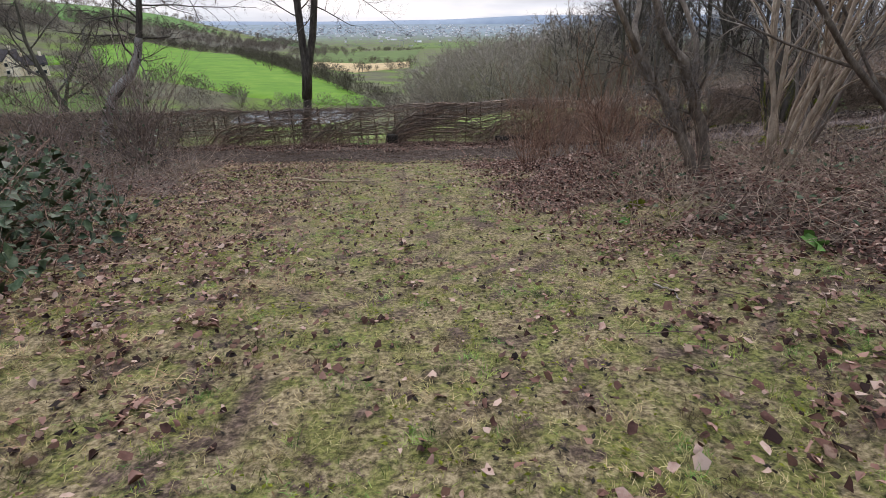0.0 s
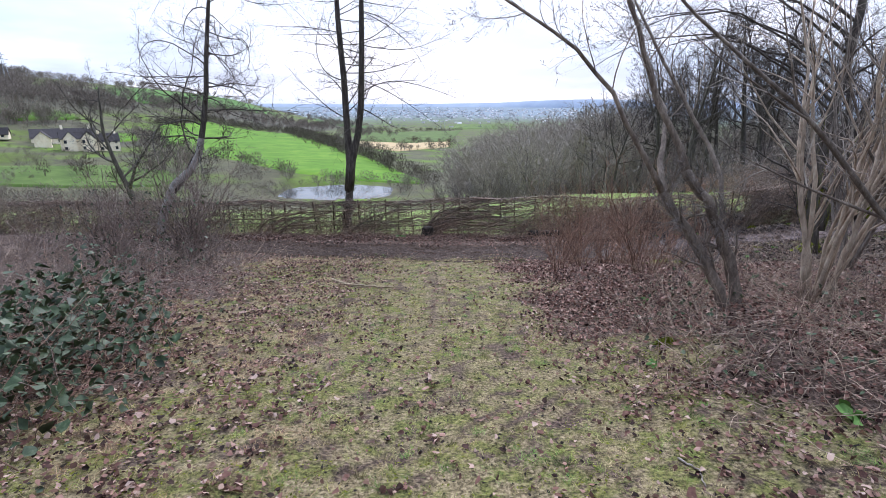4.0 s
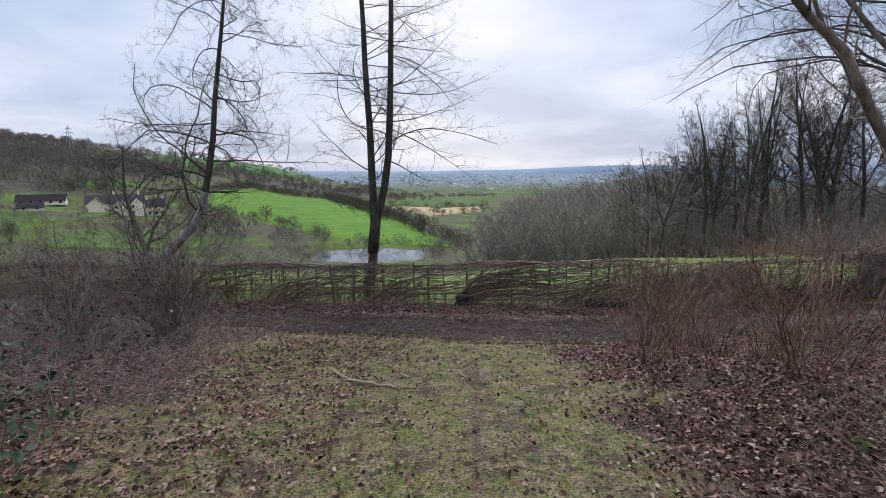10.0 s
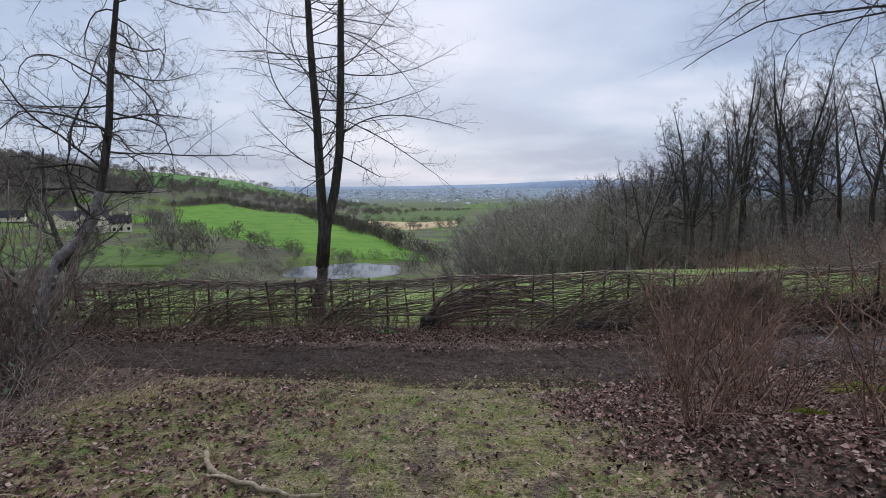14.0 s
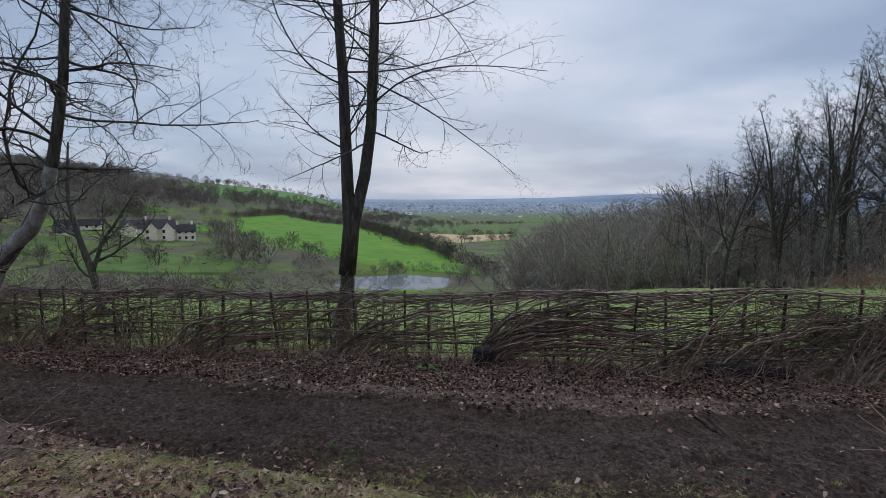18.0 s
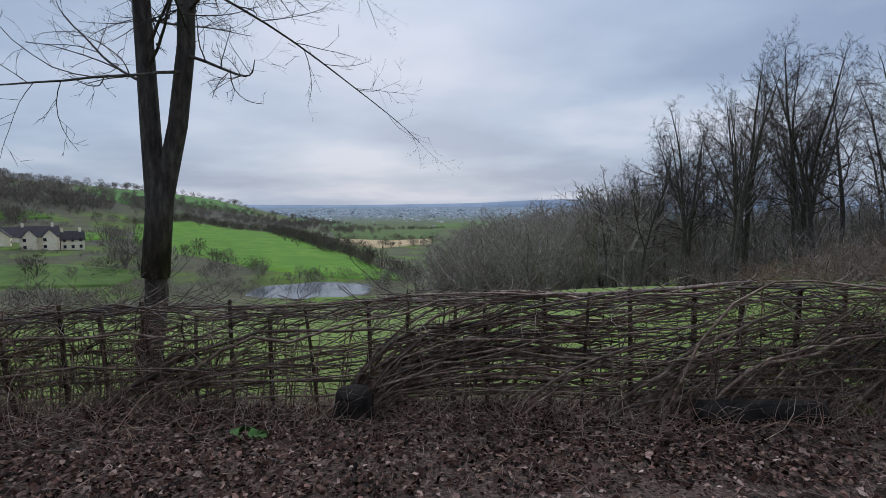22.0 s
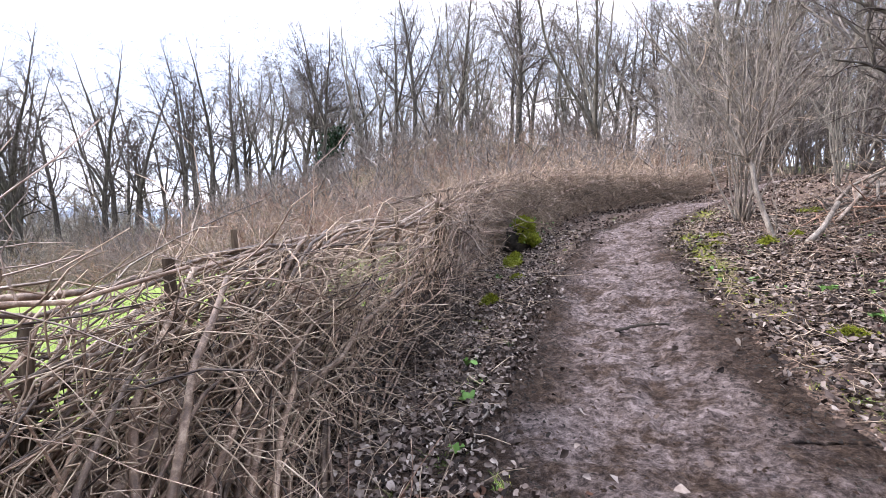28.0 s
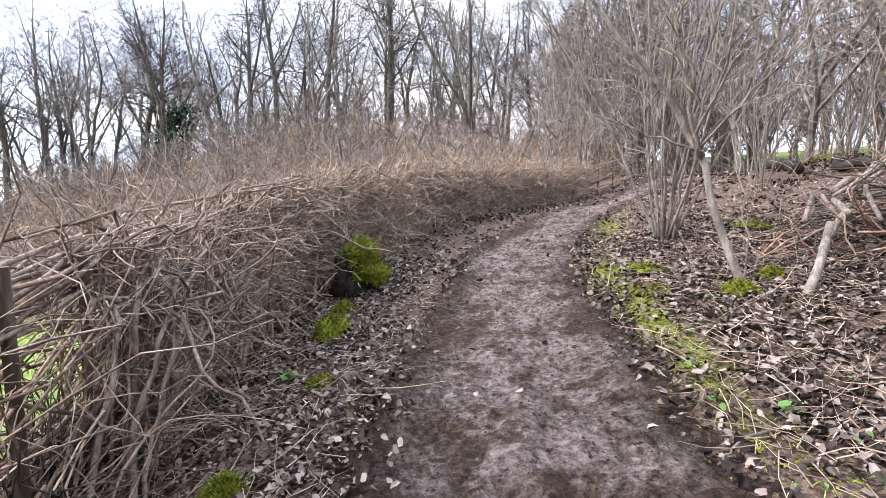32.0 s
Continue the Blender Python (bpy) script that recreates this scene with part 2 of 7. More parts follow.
M_BARK = material("grey_brown_bark", ((0.035, 0.03, 0.026), (0.075, 0.065, 0.055), (0.15, 0.135, 0.11)), 14, 0.92, 0.6, 1.2, (1, 1, 0.25), 0.2)
M_BARK_PALE = material("pale_hazel_bark", ((0.055, 0.045, 0.037), (0.16, 0.135, 0.112), (0.36, 0.315, 0.265)), 9, 0.88, 0.7, 1.5, (1, 1, 0.35), 0.4, grain=0.8)
M_KNOT = material("knotted_brown_bark", ((0.045, 0.034, 0.027), (0.16, 0.127, 0.10), (0.37, 0.305, 0.245)), 8, 0.88, 0.9, 2.5, (1, 1, 0.35), 0.35, grain=0.8)
M_HAZEL = material("tan_hazel_bark", ((0.11, 0.085, 0.06), (0.27, 0.21, 0.155), (0.50, 0.42, 0.32)), 10, 0.8, 0.5, 1.5, (1, 1, 0.35), 0.4, grain=0.75)
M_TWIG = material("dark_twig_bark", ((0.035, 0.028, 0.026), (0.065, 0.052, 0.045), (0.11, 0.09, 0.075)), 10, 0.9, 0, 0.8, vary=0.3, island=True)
M_TWIG_WOOD = material("brown_twig_bark", ((0.155, 0.131, 0.109), (0.275, 0.235, 0.195), (0.42, 0.365, 0.305)), 4, 0.9, 0, 0.3, vary=0.35, island=True)
M_TWIG_MID = material("grey_brown_twig_bark", ((0.085, 0.071, 0.063), (0.155, 0.132, 0.116), (0.26, 0.223, 0.195)), 4, 0.9, 0, 0.3, vary=0.35, island=True)
M_TWIG_RED = material("reddish_twig_bark", ((0.072, 0.046, 0.036), (0.165, 0.11, 0.086), (0.30, 0.215, 0.18)), 12, 0.88, 0, 0.9, vary=0.65, island=True)
M_SCRUB = material("purple_brown_scrub", ((0.08, 0.057, 0.046), (0.18, 0.136, 0.112), (0.32, 0.258, 0.22)), 12, 0.9, 0, 0.25, vary=0.6, island=True)
M_SHRUB = material("red_brown_shrub_bark", ((0.08, 0.044, 0.030), (0.21, 0.126, 0.088), (0.39, 0.265, 0.195)), 12, 0.88, 0, 0.9, vary=0.65, island=True)
M_TWIG_PALE = material("straw_brown_twig", ((0.13, 0.093, 0.065), (0.29, 0.218, 0.158), (0.50, 0.398, 0.30)), 12, 0.88, 0, 0.9, vary=0.6, island=True)
M_ROD = material("weathered_hazel_rod", ((0.026, 0.015, 0.009), (0.155, 0.097, 0.064), (0.52, 0.385, 0.275)), 11, 0.5, 0.5, 2.0, (1, 1, 1), 0.85, 0.6, grain=0.8)
M_ROD_S = material("weathered_rod_brush", ((0.026, 0.015, 0.009), (0.155, 0.097, 0.064), (0.47, 0.345, 0.245)), 11, 0.5, 0.5, 2.0, (1, 1, 1), 0.85, 0.6, island=True, grain=0.8)
M_STAKE = material("split_stake_wood", ((0.034, 0.024, 0.017), (0.092, 0.066, 0.046), (0.21, 0.16, 0.118)), 20, 0.9, 0.5, 2, (1, 1, 0.2), 0.35)
M_STEM = material("pale_bent_hedge_stem", ((0.05, 0.035, 0.026), (0.19, 0.143, 0.113), (0.42, 0.345, 0.28)), 9, 0.8, 0.6, 2.0, (1, 1, 0.4), 0.5, grain=0.8)
M_STEM_S = material("pale_crooked_branch", ((0.05, 0.035, 0.026), (0.165, 0.122, 0.095), (0.40, 0.32, 0.26)), 9, 0.8, 0.4, 2.0, (1, 1, 1), 0.7, island=True, grain=0.8)
M_LICHEN = material("whitish_lichened_bark", ((0.13, 0.12, 0.10), (0.33, 0.31, 0.28), (0.58, 0.56, 0.52)), 9, 0.9, 0.5, 2.0, (1, 1, 0.5), 0.25, grain=0.75)
M_WOOD = material("grey_green_woodland_bark", ((0.055, 0.049, 0.042), (0.12, 0.108, 0.088), (0.22, 0.198, 0.162)), 6, 0.92, 0.3, 0.6, (1, 1, 0.3), 0.35)
M_LOG = material("damp_dark_log_bark", ((0.009, 0.0075, 0.0062), (0.026, 0.021, 0.017), (0.062, 0.052, 0.042)), 12, 0.8, 0.8, 2, (0.3, 1, 1), 0.2)
M_LEAF = leaf_material("dead_brown_leaf", ((0.010, 0.0065, 0.005), (0.040, 0.027, 0.021), (0.10, 0.073, 0.06), (0.17, 0.132, 0.11), (0.30, 0.248, 0.21)))
# dark tones for rotting leaves on the grass and for shade under the hedge
M_LEAF_DARK = leaf_material("dark_and_shaded_leaf", ((0.010, 0.005, 0.003), (0.036, 0.0165, 0.010), (0.074, 0.035, 0.021), (0.12, 0.064, 0.041), (0.27, 0.18, 0.13)))
M_LEAF_RED = leaf_material("dead_russet_leaf", ((0.020, 0.008, 0.006), (0.095, 0.044, 0.032), (0.205, 0.104, 0.076), (0.31, 0.178, 0.134), (0.46, 0.325, 0.255)))
M_BRAMBLE = material("dark_bramble_leaf", ((0.012, 0.020, 0.008), (0.036, 0.056, 0.023), (0.13, 0.15, 0.085)), 9, 0.6, 0.2, 2, vary=0.7, island=True, spec=0.3)
M_GREENLEAF = material("fresh_green_leaf", ((0.045, 0.095, 0.022), (0.085, 0.16, 0.038), (0.15, 0.245, 0.07)), 7, 0.5, 0.2, 2, vary=0.4, island=True)
M_GRASS = turf_material("winter_grass_blade", ((0.175, 0.122, 0.06), (0.33, 0.25, 0.125), (0.51, 0.41, 0.235)), ((0.125, 0.112, 0.04), (0.25, 0.225, 0.085), (0.41, 0.365, 0.17)))
M_GRASS_GREEN = turf_material("green_grass_blade", ((0.12, 0.12, 0.022), (0.245, 0.235, 0.055), (0.39, 0.365, 0.115)), ((0.055, 0.115, 0.02), (0.105, 0.205, 0.04), (0.19, 0.315, 0.085)))
M_RUSSET = turf_material("russet_dead_grass", ((0.17, 0.095, 0.05), (0.32, 0.20, 0.115), (0.48, 0.34, 0.21)), ((0.13, 0.075, 0.04), (0.26, 0.165, 0.095), (0.42, 0.31, 0.19)))
M_MEADOW = material("lush_meadow_blade", ((0.095, 0.135, 0.025), (0.18, 0.235, 0.05), (0.29, 0.335, 0.10)), 5, 0.8, 0, 1.0, vary=0.5, island=True)
M_DRIFT = material("bleached_dead_wood", ((0.19, 0.14, 0.085), (0.36, 0.28, 0.175), (0.54, 0.45, 0.30)), 18, 0.85, 0.5, 2, vary=0.3)
M_MOSS = material("olive_green_moss", ((0.05, 0.058, 0.007), (0.145, 0.16, 0.014), (0.29, 0.305, 0.038)), 30, 0.95, 1.0, 3, vary=0.5, island=True)
M_MUD = mud_material()
M_IVY = material("dark_ivy_leaf", ((0.012, 0.028, 0.014), (0.025, 0.05, 0.026), (0.05, 0.085, 0.045)), 7, 0.4, 0.2, 2, vary=0.4, island=True)
M_FIELD = material("bright_pasture", ((0.05, 0.115, 0.006), (0.072, 0.155, 0.009), (0.115, 0.195, 0.018)), 0.10, 0.9, 0, 0.02, vary=0.45)
M_FIELD_HILL = material("dark_hill_pasture", ((0.045, 0.10, 0.022), (0.068, 0.14, 0.03), (0.10, 0.175, 0.045)), 0.05, 0.9, 0, 0.012, vary=0.4)
M_FIELD_DULL = material("dull_pasture", ((0.055, 0.085, 0.02), (0.08, 0.125, 0.026), (0.115, 0.165, 0.04)), 0.12, 0.9, 0, 0.03, vary=0.4)
M_FIELD_TAN = material("tan_stubble", ((0.36, 0.26, 0.13), (0.45, 0.33, 0.175), (0.52, 0.40, 0.235)), 0.2, 0.9, 0, 0.02, vary=0.12)
M_FAR_TREE = material("far_bare_woodland", ((0.095, 0.079, 0.064), (0.18, 0.15, 0.122), (0.28, 0.24, 0.20)), 0.2, 0.95, 0, 0.02, vary=0.45, island=True)
M_FAR_BUSH = material("far_hedgerow", ((0.058, 0.048, 0.037), (0.105, 0.088, 0.066), (0.17, 0.145, 0.11)), 0.2, 0.95, 0, 0.02, vary=0.45, island=True)
M_STONE = material("cream_cotswold_stone", ((0.74, 0.62, 0.44), (0.84, 0.73, 0.55), (0.88, 0.80, 0.66)), 0.7, 0.9, 0.1, 0.3, vary=0.12)
M_SLATE = material("mottled_stone_tile_roof", ((0.030, 0.026, 0.026), (0.055, 0.047, 0.047), (0.10, 0.087, 0.085)), 4, 0.8, 0.1, 0.3, vary=0.4)
M_DARKGLASS = material("dark_window_glass", ((0.02, 0.022, 0.025), (0.03, 0.033, 0.037), (0.04, 0.043, 0.05)), 2, 0.1, 0, 1)
M_TOWN = material("pale_town_walls", ((0.32, 0.32, 0.34), (0.50, 0.49, 0.49), (0.78, 0.75, 0.72)), 0.02, 0.9, 0, 0.05, vary=0.75, island=True)
# the pale blue is distance haze put into the hills' colour
M_HILL = material("haze_blue_far_hills", ((0.25, 0.30, 0.37), (0.29, 0.34, 0.41), (0.33, 0.38, 0.45)), 0.004, 1.0, 0, 0.001, vary=0.06)
# tree tones shifted to blue-grey, with distance haze put into them
M_BELT = material("hazed_far_tree_belt", ((0.11, 0.135, 0.15), (0.15, 0.18, 0.20), (0.20, 0.23, 0.25)), 0.01, 1.0, 0, 0.004, vary=0.35, island=True)
M_STEEL = material("dull_steel", ((0.25, 0.26, 0.28), (0.32, 0.33, 0.35), (0.4, 0.41, 0.43)), 2, 0.6, 0, 1, metal=0.3)


def water_material():
    m = bpy.data.materials.new("still_pond_water")
    m.use_nodes = True
    b = m.node_tree.nodes["Principled BSDF"]
    b.inputs["Base Color"].default_value = (0.09, 0.10, 0.10, 1)
    b.inputs["Roughness"].default_value = 0.03
    b.inputs["IOR"].default_value = 1.33
    nz = m.node_tree.nodes.new("ShaderNodeTexNoise")
    nz.inputs["Scale"].default_value = 1.2
    bn = m.node_tree.nodes.new("ShaderNodeBump")
    bn.inputs["Strength"].default_value = 0.08
    m.node_tree.links.new(nz.outputs[0], bn.inputs["Height"])
    m.node_tree.links.new(bn.outputs[0], b.inputs["Normal"])
    return m


M_WATER = water_material()


# ---- mesh helpers ----
def mesh_arrays(name, verts, faces, mat):
    """A mesh from an (n, 3) array of places and an (m, k) array of corners."""
    verts, faces = np.asarray(verts, np.float32), np.asarray(faces, np.int32)
    me = bpy.data.meshes.new(name)
    k = faces.shape[1]
    me.vertices.add(len(verts))
    me.vertices.foreach_set("co", verts.ravel())
    me.loops.add(faces.size)
    me.loops.foreach_set("vertex_index", faces.ravel())
    me.polygons.add(len(faces))
    me.polygons.foreach_set("loop_start", np.arange(0, faces.size, k, dtype=np.int32))
    me.polygons.foreach_set("use_smooth", np.ones(len(faces), bool))
    me.update(calc_edges=True)
    me.materials.append(mat)
    return me


def stack(pieces):
    """Joins (verts, faces) pairs whose faces have the same number of corners."""
    vs, fs, at = [], [], 0
    for v, f in pieces:
        vs.append(v)
        fs.append(f + at)
        at += len(v)
    return np.concatenate(vs), np.concatenate(fs)


def unit(a):
    return a / np.maximum(np.linalg.norm(a, axis=-1, keepdims=True), 1e-9)


def tubes(lines, radii, sides=5):
    """Tubes round polylines (b, p, 3) with radii (b, p)."""
    lines, radii = np.asarray(lines, float), np.asarray(radii, float)
    b, p, _ = lines.shape
    tan = unit(np.gradient(lines, axis=1))
    ref = np.where(np.abs(tan[:, :1, 2:3]) > 0.8, np.array([1.0, 0.05, 0.0]), np.array([0.05, 0.1, 1.0]))
    u = unit(np.cross(tan, np.broadcast_to(ref, tan.shape)))
    w = np.cross(tan, u)
    a = np.arange(sides) * 2 * np.pi / sides
    ring = u[:, :, None] * np.cos(a)[:, None] + w[:, :, None] * np.sin(a)[:, None]
    v = (lines[:, :, None] + radii[:, :, None, None] * ring).reshape(-1, 3)
    i, j, k = np.meshgrid(np.arange(b), np.arange(p - 1), np.arange(sides), indexing="ij")
    base, nxt = (i * p + j) * sides, (k + 1) % sides
    f = np.stack([base + k, base + nxt, base + sides + nxt, base + sides + k], -1).reshape(-1, 4)
    return v, f


def ribbons(rng, lines, radii):
    """Flat strips along polylines (b, p, 3), each turned by chance: far canes and stalks."""
    b, p, _ = lines.shape
    side = unit(np.cross(np.gradient(lines, axis=1), rng.normal(size=(b, 1, 3)))) * radii[..., None]
    v = np.stack([lines - side, lines + side], 2).reshape(-1, 3)
    i, j = np.meshgrid(np.arange(b), np.arange(p - 1), indexing="ij")
    k = (i * p + j) * 2
    return v, np.stack([k, k + 1, k + 3, k + 2], -1).reshape(-1, 4)


def slivers(rng, lines, half):
    """The last twigs of a crown: one slim tapering strip each."""
    a0, a1 = lines[:, 0], lines[:, -1]
    sd = unit(np.cross(a1 - a0, rng.normal(size=a0.shape))) * half
    return np.stack([a0 - sd, a0 + sd, a1 + sd * 0.3, a1 - sd * 0.3], 1).reshape(-1, 3), np.arange(len(a0) * 4).reshape(-1, 4)


def capped(lines, radii, sides=6):
    """As tubes, with the ends drawn shut."""
    lines, radii = np.asarray(lines, float), np.asarray(radii, float)
    lines = np.concatenate([lines[:, :1], lines, lines[:, -1:]], 1)
    radii = np.concatenate([radii[:, :1] * 0.02, radii, radii[:, -1:] * 0.02], 1)
    off = 0.002 * unit(lines[:, 2] - lines[:, 1])
    lines[:, 0] -= off
    lines[:, -1] += off
    return tubes(lines, radii, sides)


def resample(pts, count):
    pts = np.asarray(pts, float)
    d = np.r_[0, np.cumsum(np.linalg.norm(np.diff(pts, axis=0), axis=1))]
    s = np.linspace(0, d[-1], count)
    return np.stack([np.interp(s, d, pts[:, i]) for i in range(pts.shape[1])], 1)


def wander(rng, start, way, length, count, wig, up=0.0, bend=0.0):
    """Polylines (b, count, 3) that set out at start along way and bend at random; bend: how far each keeps turning one way."""
    b = len(start)
    d = unit(way)
    turn = rng.normal(size=(b, 3)) * bend
    pts = [start]
    for _ in range(count - 1):
        d = unit(d + wig * rng.normal(size=(b, 3)) + turn + np.array([0, 0, up]))
        pts.append(pts[-1] + d * (length / (count - 1))[:, None])
    return np.stack(pts, 1)


def sprout(rng, par, rad, n, t0, t1, angle, length, ratio, count, wig, up, flat=0.0, tip=0.25, fade=0.55):
    """n side shoots on each of the polylines par, between t0 and t1 of its length."""
    b, p, _ = par.shape
    idx = np.repeat(np.arange(b), n)
    t = t0 + (t1 - t0) * (np.tile((np.arange(n) + 0.5) / n, b) + rng.uniform(-0.5, 0.5, b * n) / n)
    f = np.clip(t, 0, 0.999) * (p - 1)
    i0 = f.astype(int)
    fr = (f - i0)[:, None]
    start = par[idx, i0] * (1 - fr) + par[idx, i0 + 1] * fr
    r0 = rad[idx, i0] * (1 - fr[:, 0]) + rad[idx, i0 + 1] * fr[:, 0]
    tan = unit(par[idx, i0 + 1] - par[idx, i0])
    rnd = rng.normal(size=(b * n, 3))
    rnd[:, 2] *= 1 - flat
    perp = unit(rnd - (rnd * tan).sum(-1, keepdims=True) * tan)
    a = np.radians(angle * rng.uniform(0.7, 1.3, b * n))[:, None]
    way = np.cos(a) * tan + np.sin(a) * perp
    plen = np.linalg.norm(np.diff(par, axis=1), axis=2).sum(1)[idx]
    ln = length * plen * (1 - fade * t) * rng.uniform(0.6, 1.25, b * n)
    lines = wander(rng, start, way, ln, count, wig * 0.75, up, wig * 0.8)
    r = np.minimum(r0 * ratio, 0.02 * ln + 0.004)
    return lines, r[:, None] * np.linspace(1, tip, count)[None]


def part(name, me, parent, label=""):
    ob = new(name, me)
    ob.parent = parent
    if label:
        ob["label"] = label
    return ob


def thing(name, label, category, place=(0, 0, 0), group="", kind=""):
    e = new(name)
    e.empty_display_size = 0.2
    e.location = place
    return tagged(e, label, category, group, kind)


# ---- chance fields ----
LATTICE = np.random.default_rng(77).uniform(size=(256, 256))


def drift(x, y, scale, shift=0.0):
    """Smooth random values from 0 to 1, one lump per 1 / scale metres."""
    u, v = np.asarray(x) * scale + shift + 500.5, np.asarray(y) * scale + shift * 1.7 + 500.5
    i, j = np.floor(u).astype(int), np.floor(v).astype(int)
    a, b = u - i, v - j
    a, b = a * a * (3 - 2 * a), b * b * (3 - 2 * b)
    g = lambda p, q: LATTICE[p % 256, q % 256]
    return (g(i, j) * (1 - a) + g(i + 1, j) * a) * (1 - b) + (g(i, j + 1) * (1 - a) + g(i + 1, j + 1) * a) * b


# ---- lie of the land ----
def smooth(a, b, v):
    t = np.clip((v - a) / (b - a), 0, 1)
    return t * t * (3 - 2 * t)


def softmax0(v, k):
    return 0.5 * (v + np.sqrt(v * v + k * k))


PATH_X = np.array([-30, -12, -7, -4, 0, 2, 4, 6.5, 8.3, 10, 12, 13.5, 15.5, 17.7, 20, 24, 40])
PATH_Y = np.array([9.0, 8.4, 7.9, 7.3, 6.7, 6.7, 7.25, 8.0, 7.92, 7.75, 7.5, 7.1, 6.1, 4.5, 2.2, -2.5, -22])
HEDGE = np.array([(-30, 10.2), (-14, 10.5), (-8, 10.6), (-1.4, 10.72), (1, 10.5), (4, 10.05), (8.9, 9.68), (10.2, 9.95), (12.2, 9.85), (15, 8.75), (17.5, 7.0), (19.6, 4.9), (22, 2.0), (26, -2.5)])


def ripple(x, y):
    return 0.018 * (np.sin(2.1 * x + 0.7 * y) + np.sin(1.3 * y - 1.9 * x + 2) + 0.6 * np.sin(4.3 * x + 3.1 * y + 1) + 0.6 * np.sin(3.7 * y - 4.9 * x))


def land(x, y):
    """Height of the ground."""
    x, y = np.asarray(x, float), np.asarray(y, float)
    yy = np.clip(y, -70, None)
    near = np.where(yy < 6, -0.99 - 0.165 * (yy - 6) * (1 - 0.6 * smooth(13, 18, x)), -0.99 - 0.10 * (yy - 6))
    near = np.where(yy > 8.8, -1.27 - 0.2 * (yy - 8.8), near)
    # the meadow: steep to the west, flatter to the east up to a crest, beyond which the wood drops away
    east_side = smooth(-4, 7, x)
    near = np.where(yy > 10.6, -1.63 - (0.203 - 0.018 * east_side) * (yy - 10.6) + 0.040 * east_side * (1 - 0.55 * smooth(8, 20, x)) * np.clip(yy - 10.6, 0, 28) * (1 - smooth(38, 64, yy)), near)
    xe = 78 - softmax0(78 - x, 12)
    rise = np.where(xe < 4.5, 0, np.where(xe < 7.5, 0.02 * (xe - 4.5) ** 2, 0.18 + 0.105 * (np.minimum(xe, 15.5) - 7.5) + 0.03 * np.clip(np.minimum(xe, 24) - 15.5, 0, None) + 0.075 * np.clip(xe - 24, 0, None)))
    rise = rise + 0.0062 * np.clip(np.minimum(xe, 46) - 15, 0, None) ** 2 * np.exp(-(np.clip(y - 15, 0, None) / 30) ** 2) * smooth(-6, 20, y)
    bank = 0.40 * smooth(1.3, 3.1, x) * smooth(-3.2, -0.8, y) * (1 - smooth(2.2, 5.0, y)) + 0.12 * smooth(1.2, 2.6, x) * (1 - smooth(-3.2, -0.8, y)) * smooth(-8, -5, y)
    ours = near + rise + bank
    floor = -25.5 - 0.035 * np.clip(y - 180, -60, 1400)
    # far side of the valley
    ax = np.interp(y, [0, 60, 130, 190, 400, 900, 5000], [-330, -190, -75, -14, 0, 20, 60])
    d = np.clip(ax - x, 0, None)
    lift = (0.06 * np.clip(d, 0, 500) + 38 * smooth(170, 430, d)) * (1 - smooth(800, 1500, y)) * smooth(-200, 60, y)
    z = np.where(softmax0(ours - floor, 2) > 0, floor + softmax0(ours - floor, 2), floor) + lift
    pond = ((x + 33) / 17.5) ** 2 + ((y - 152) / 14.5) ** 2
    z = np.where(pond < 1.8, np.minimum(z, -24.8 - 1.2 * np.clip(1.2 - pond, 0, 1)), z)
    fade = np.exp(-(np.hypot(x - 4, y - 4) / 30) ** 2)
    return z + ripple(x, y) * fade


def path_gap(x, y):
    """How far a place lies from the middle of the muddy path."""
    best = np.full(np.shape(x), 1e9)
    for i in range(len(PATH_X) - 1):
        ax, ay, bx, by = PATH_X[i], PATH_Y[i], PATH_X[i + 1], PATH_Y[i + 1]
        t = np.clip(((x - ax) * (bx - ax) + (y - ay) * (by - ay)) / ((bx - ax) ** 2 + (by - ay) ** 2), 0, 1)
        best = np.minimum(best, np.hypot(x - ax - t * (bx - ax), y - ay - t * (by - ay)))
    return best


def path_half(x):
    return np.interp(x, [-12, -7, -4, 0, 3.5, 6.5, 8.3, 10, 12, 16], [0.85, 0.85, 0.95, 1.15, 1.15, 0.95, 0.9, 0.82, 0.74, 0.66])


def hedge_y(x):
    return np.interp(x, HEDGE[:, 0], HEDGE[:, 1])


def far_up(x, y):
    """The gentle lift of the plain towards the horizon."""
    return np.clip((np.hypot(x, y) - 1500) / 3400 * 28, 0, None)


def lawn(x, y):
    """1 on the grassy way down to the path, 0 on the leaf litter beside it."""
    w = 0.35 * np.sin(1.7 * y) + 0.25 * np.sin(3.9 * y + x) + 0.15 * np.sin(7.1 * y + 2)
    right = np.interp(y, [-3, -2.5, -1.8, -0.5, 2, 5], [3.3, 3.0, 2.3, 1.7, 1.5, 1.6])
    left = np.interp(y, [-4, -1, 1.5, 5], [0.0, 0.1, 0.9, 1.3])
    return smooth(-3.4, -2.2, x + w + left) * (1 - smooth(-0.5, 0.5, x + w - right)) * (1 - smooth(5.6, 6.6, y))


def trod(x, y):
    """Less grass on the line where feet go."""
    line = -0.12 + 0.07 * np.sin(y * 1.1) + 0.03 * np.sin(y * 3.7)
    return 1 - 0.72 * np.exp(-((x - line) / (0.13 + 0.05 * np.sin(y * 2.3 + 1))) ** 2) * smooth(-1.5, 1.0, y)


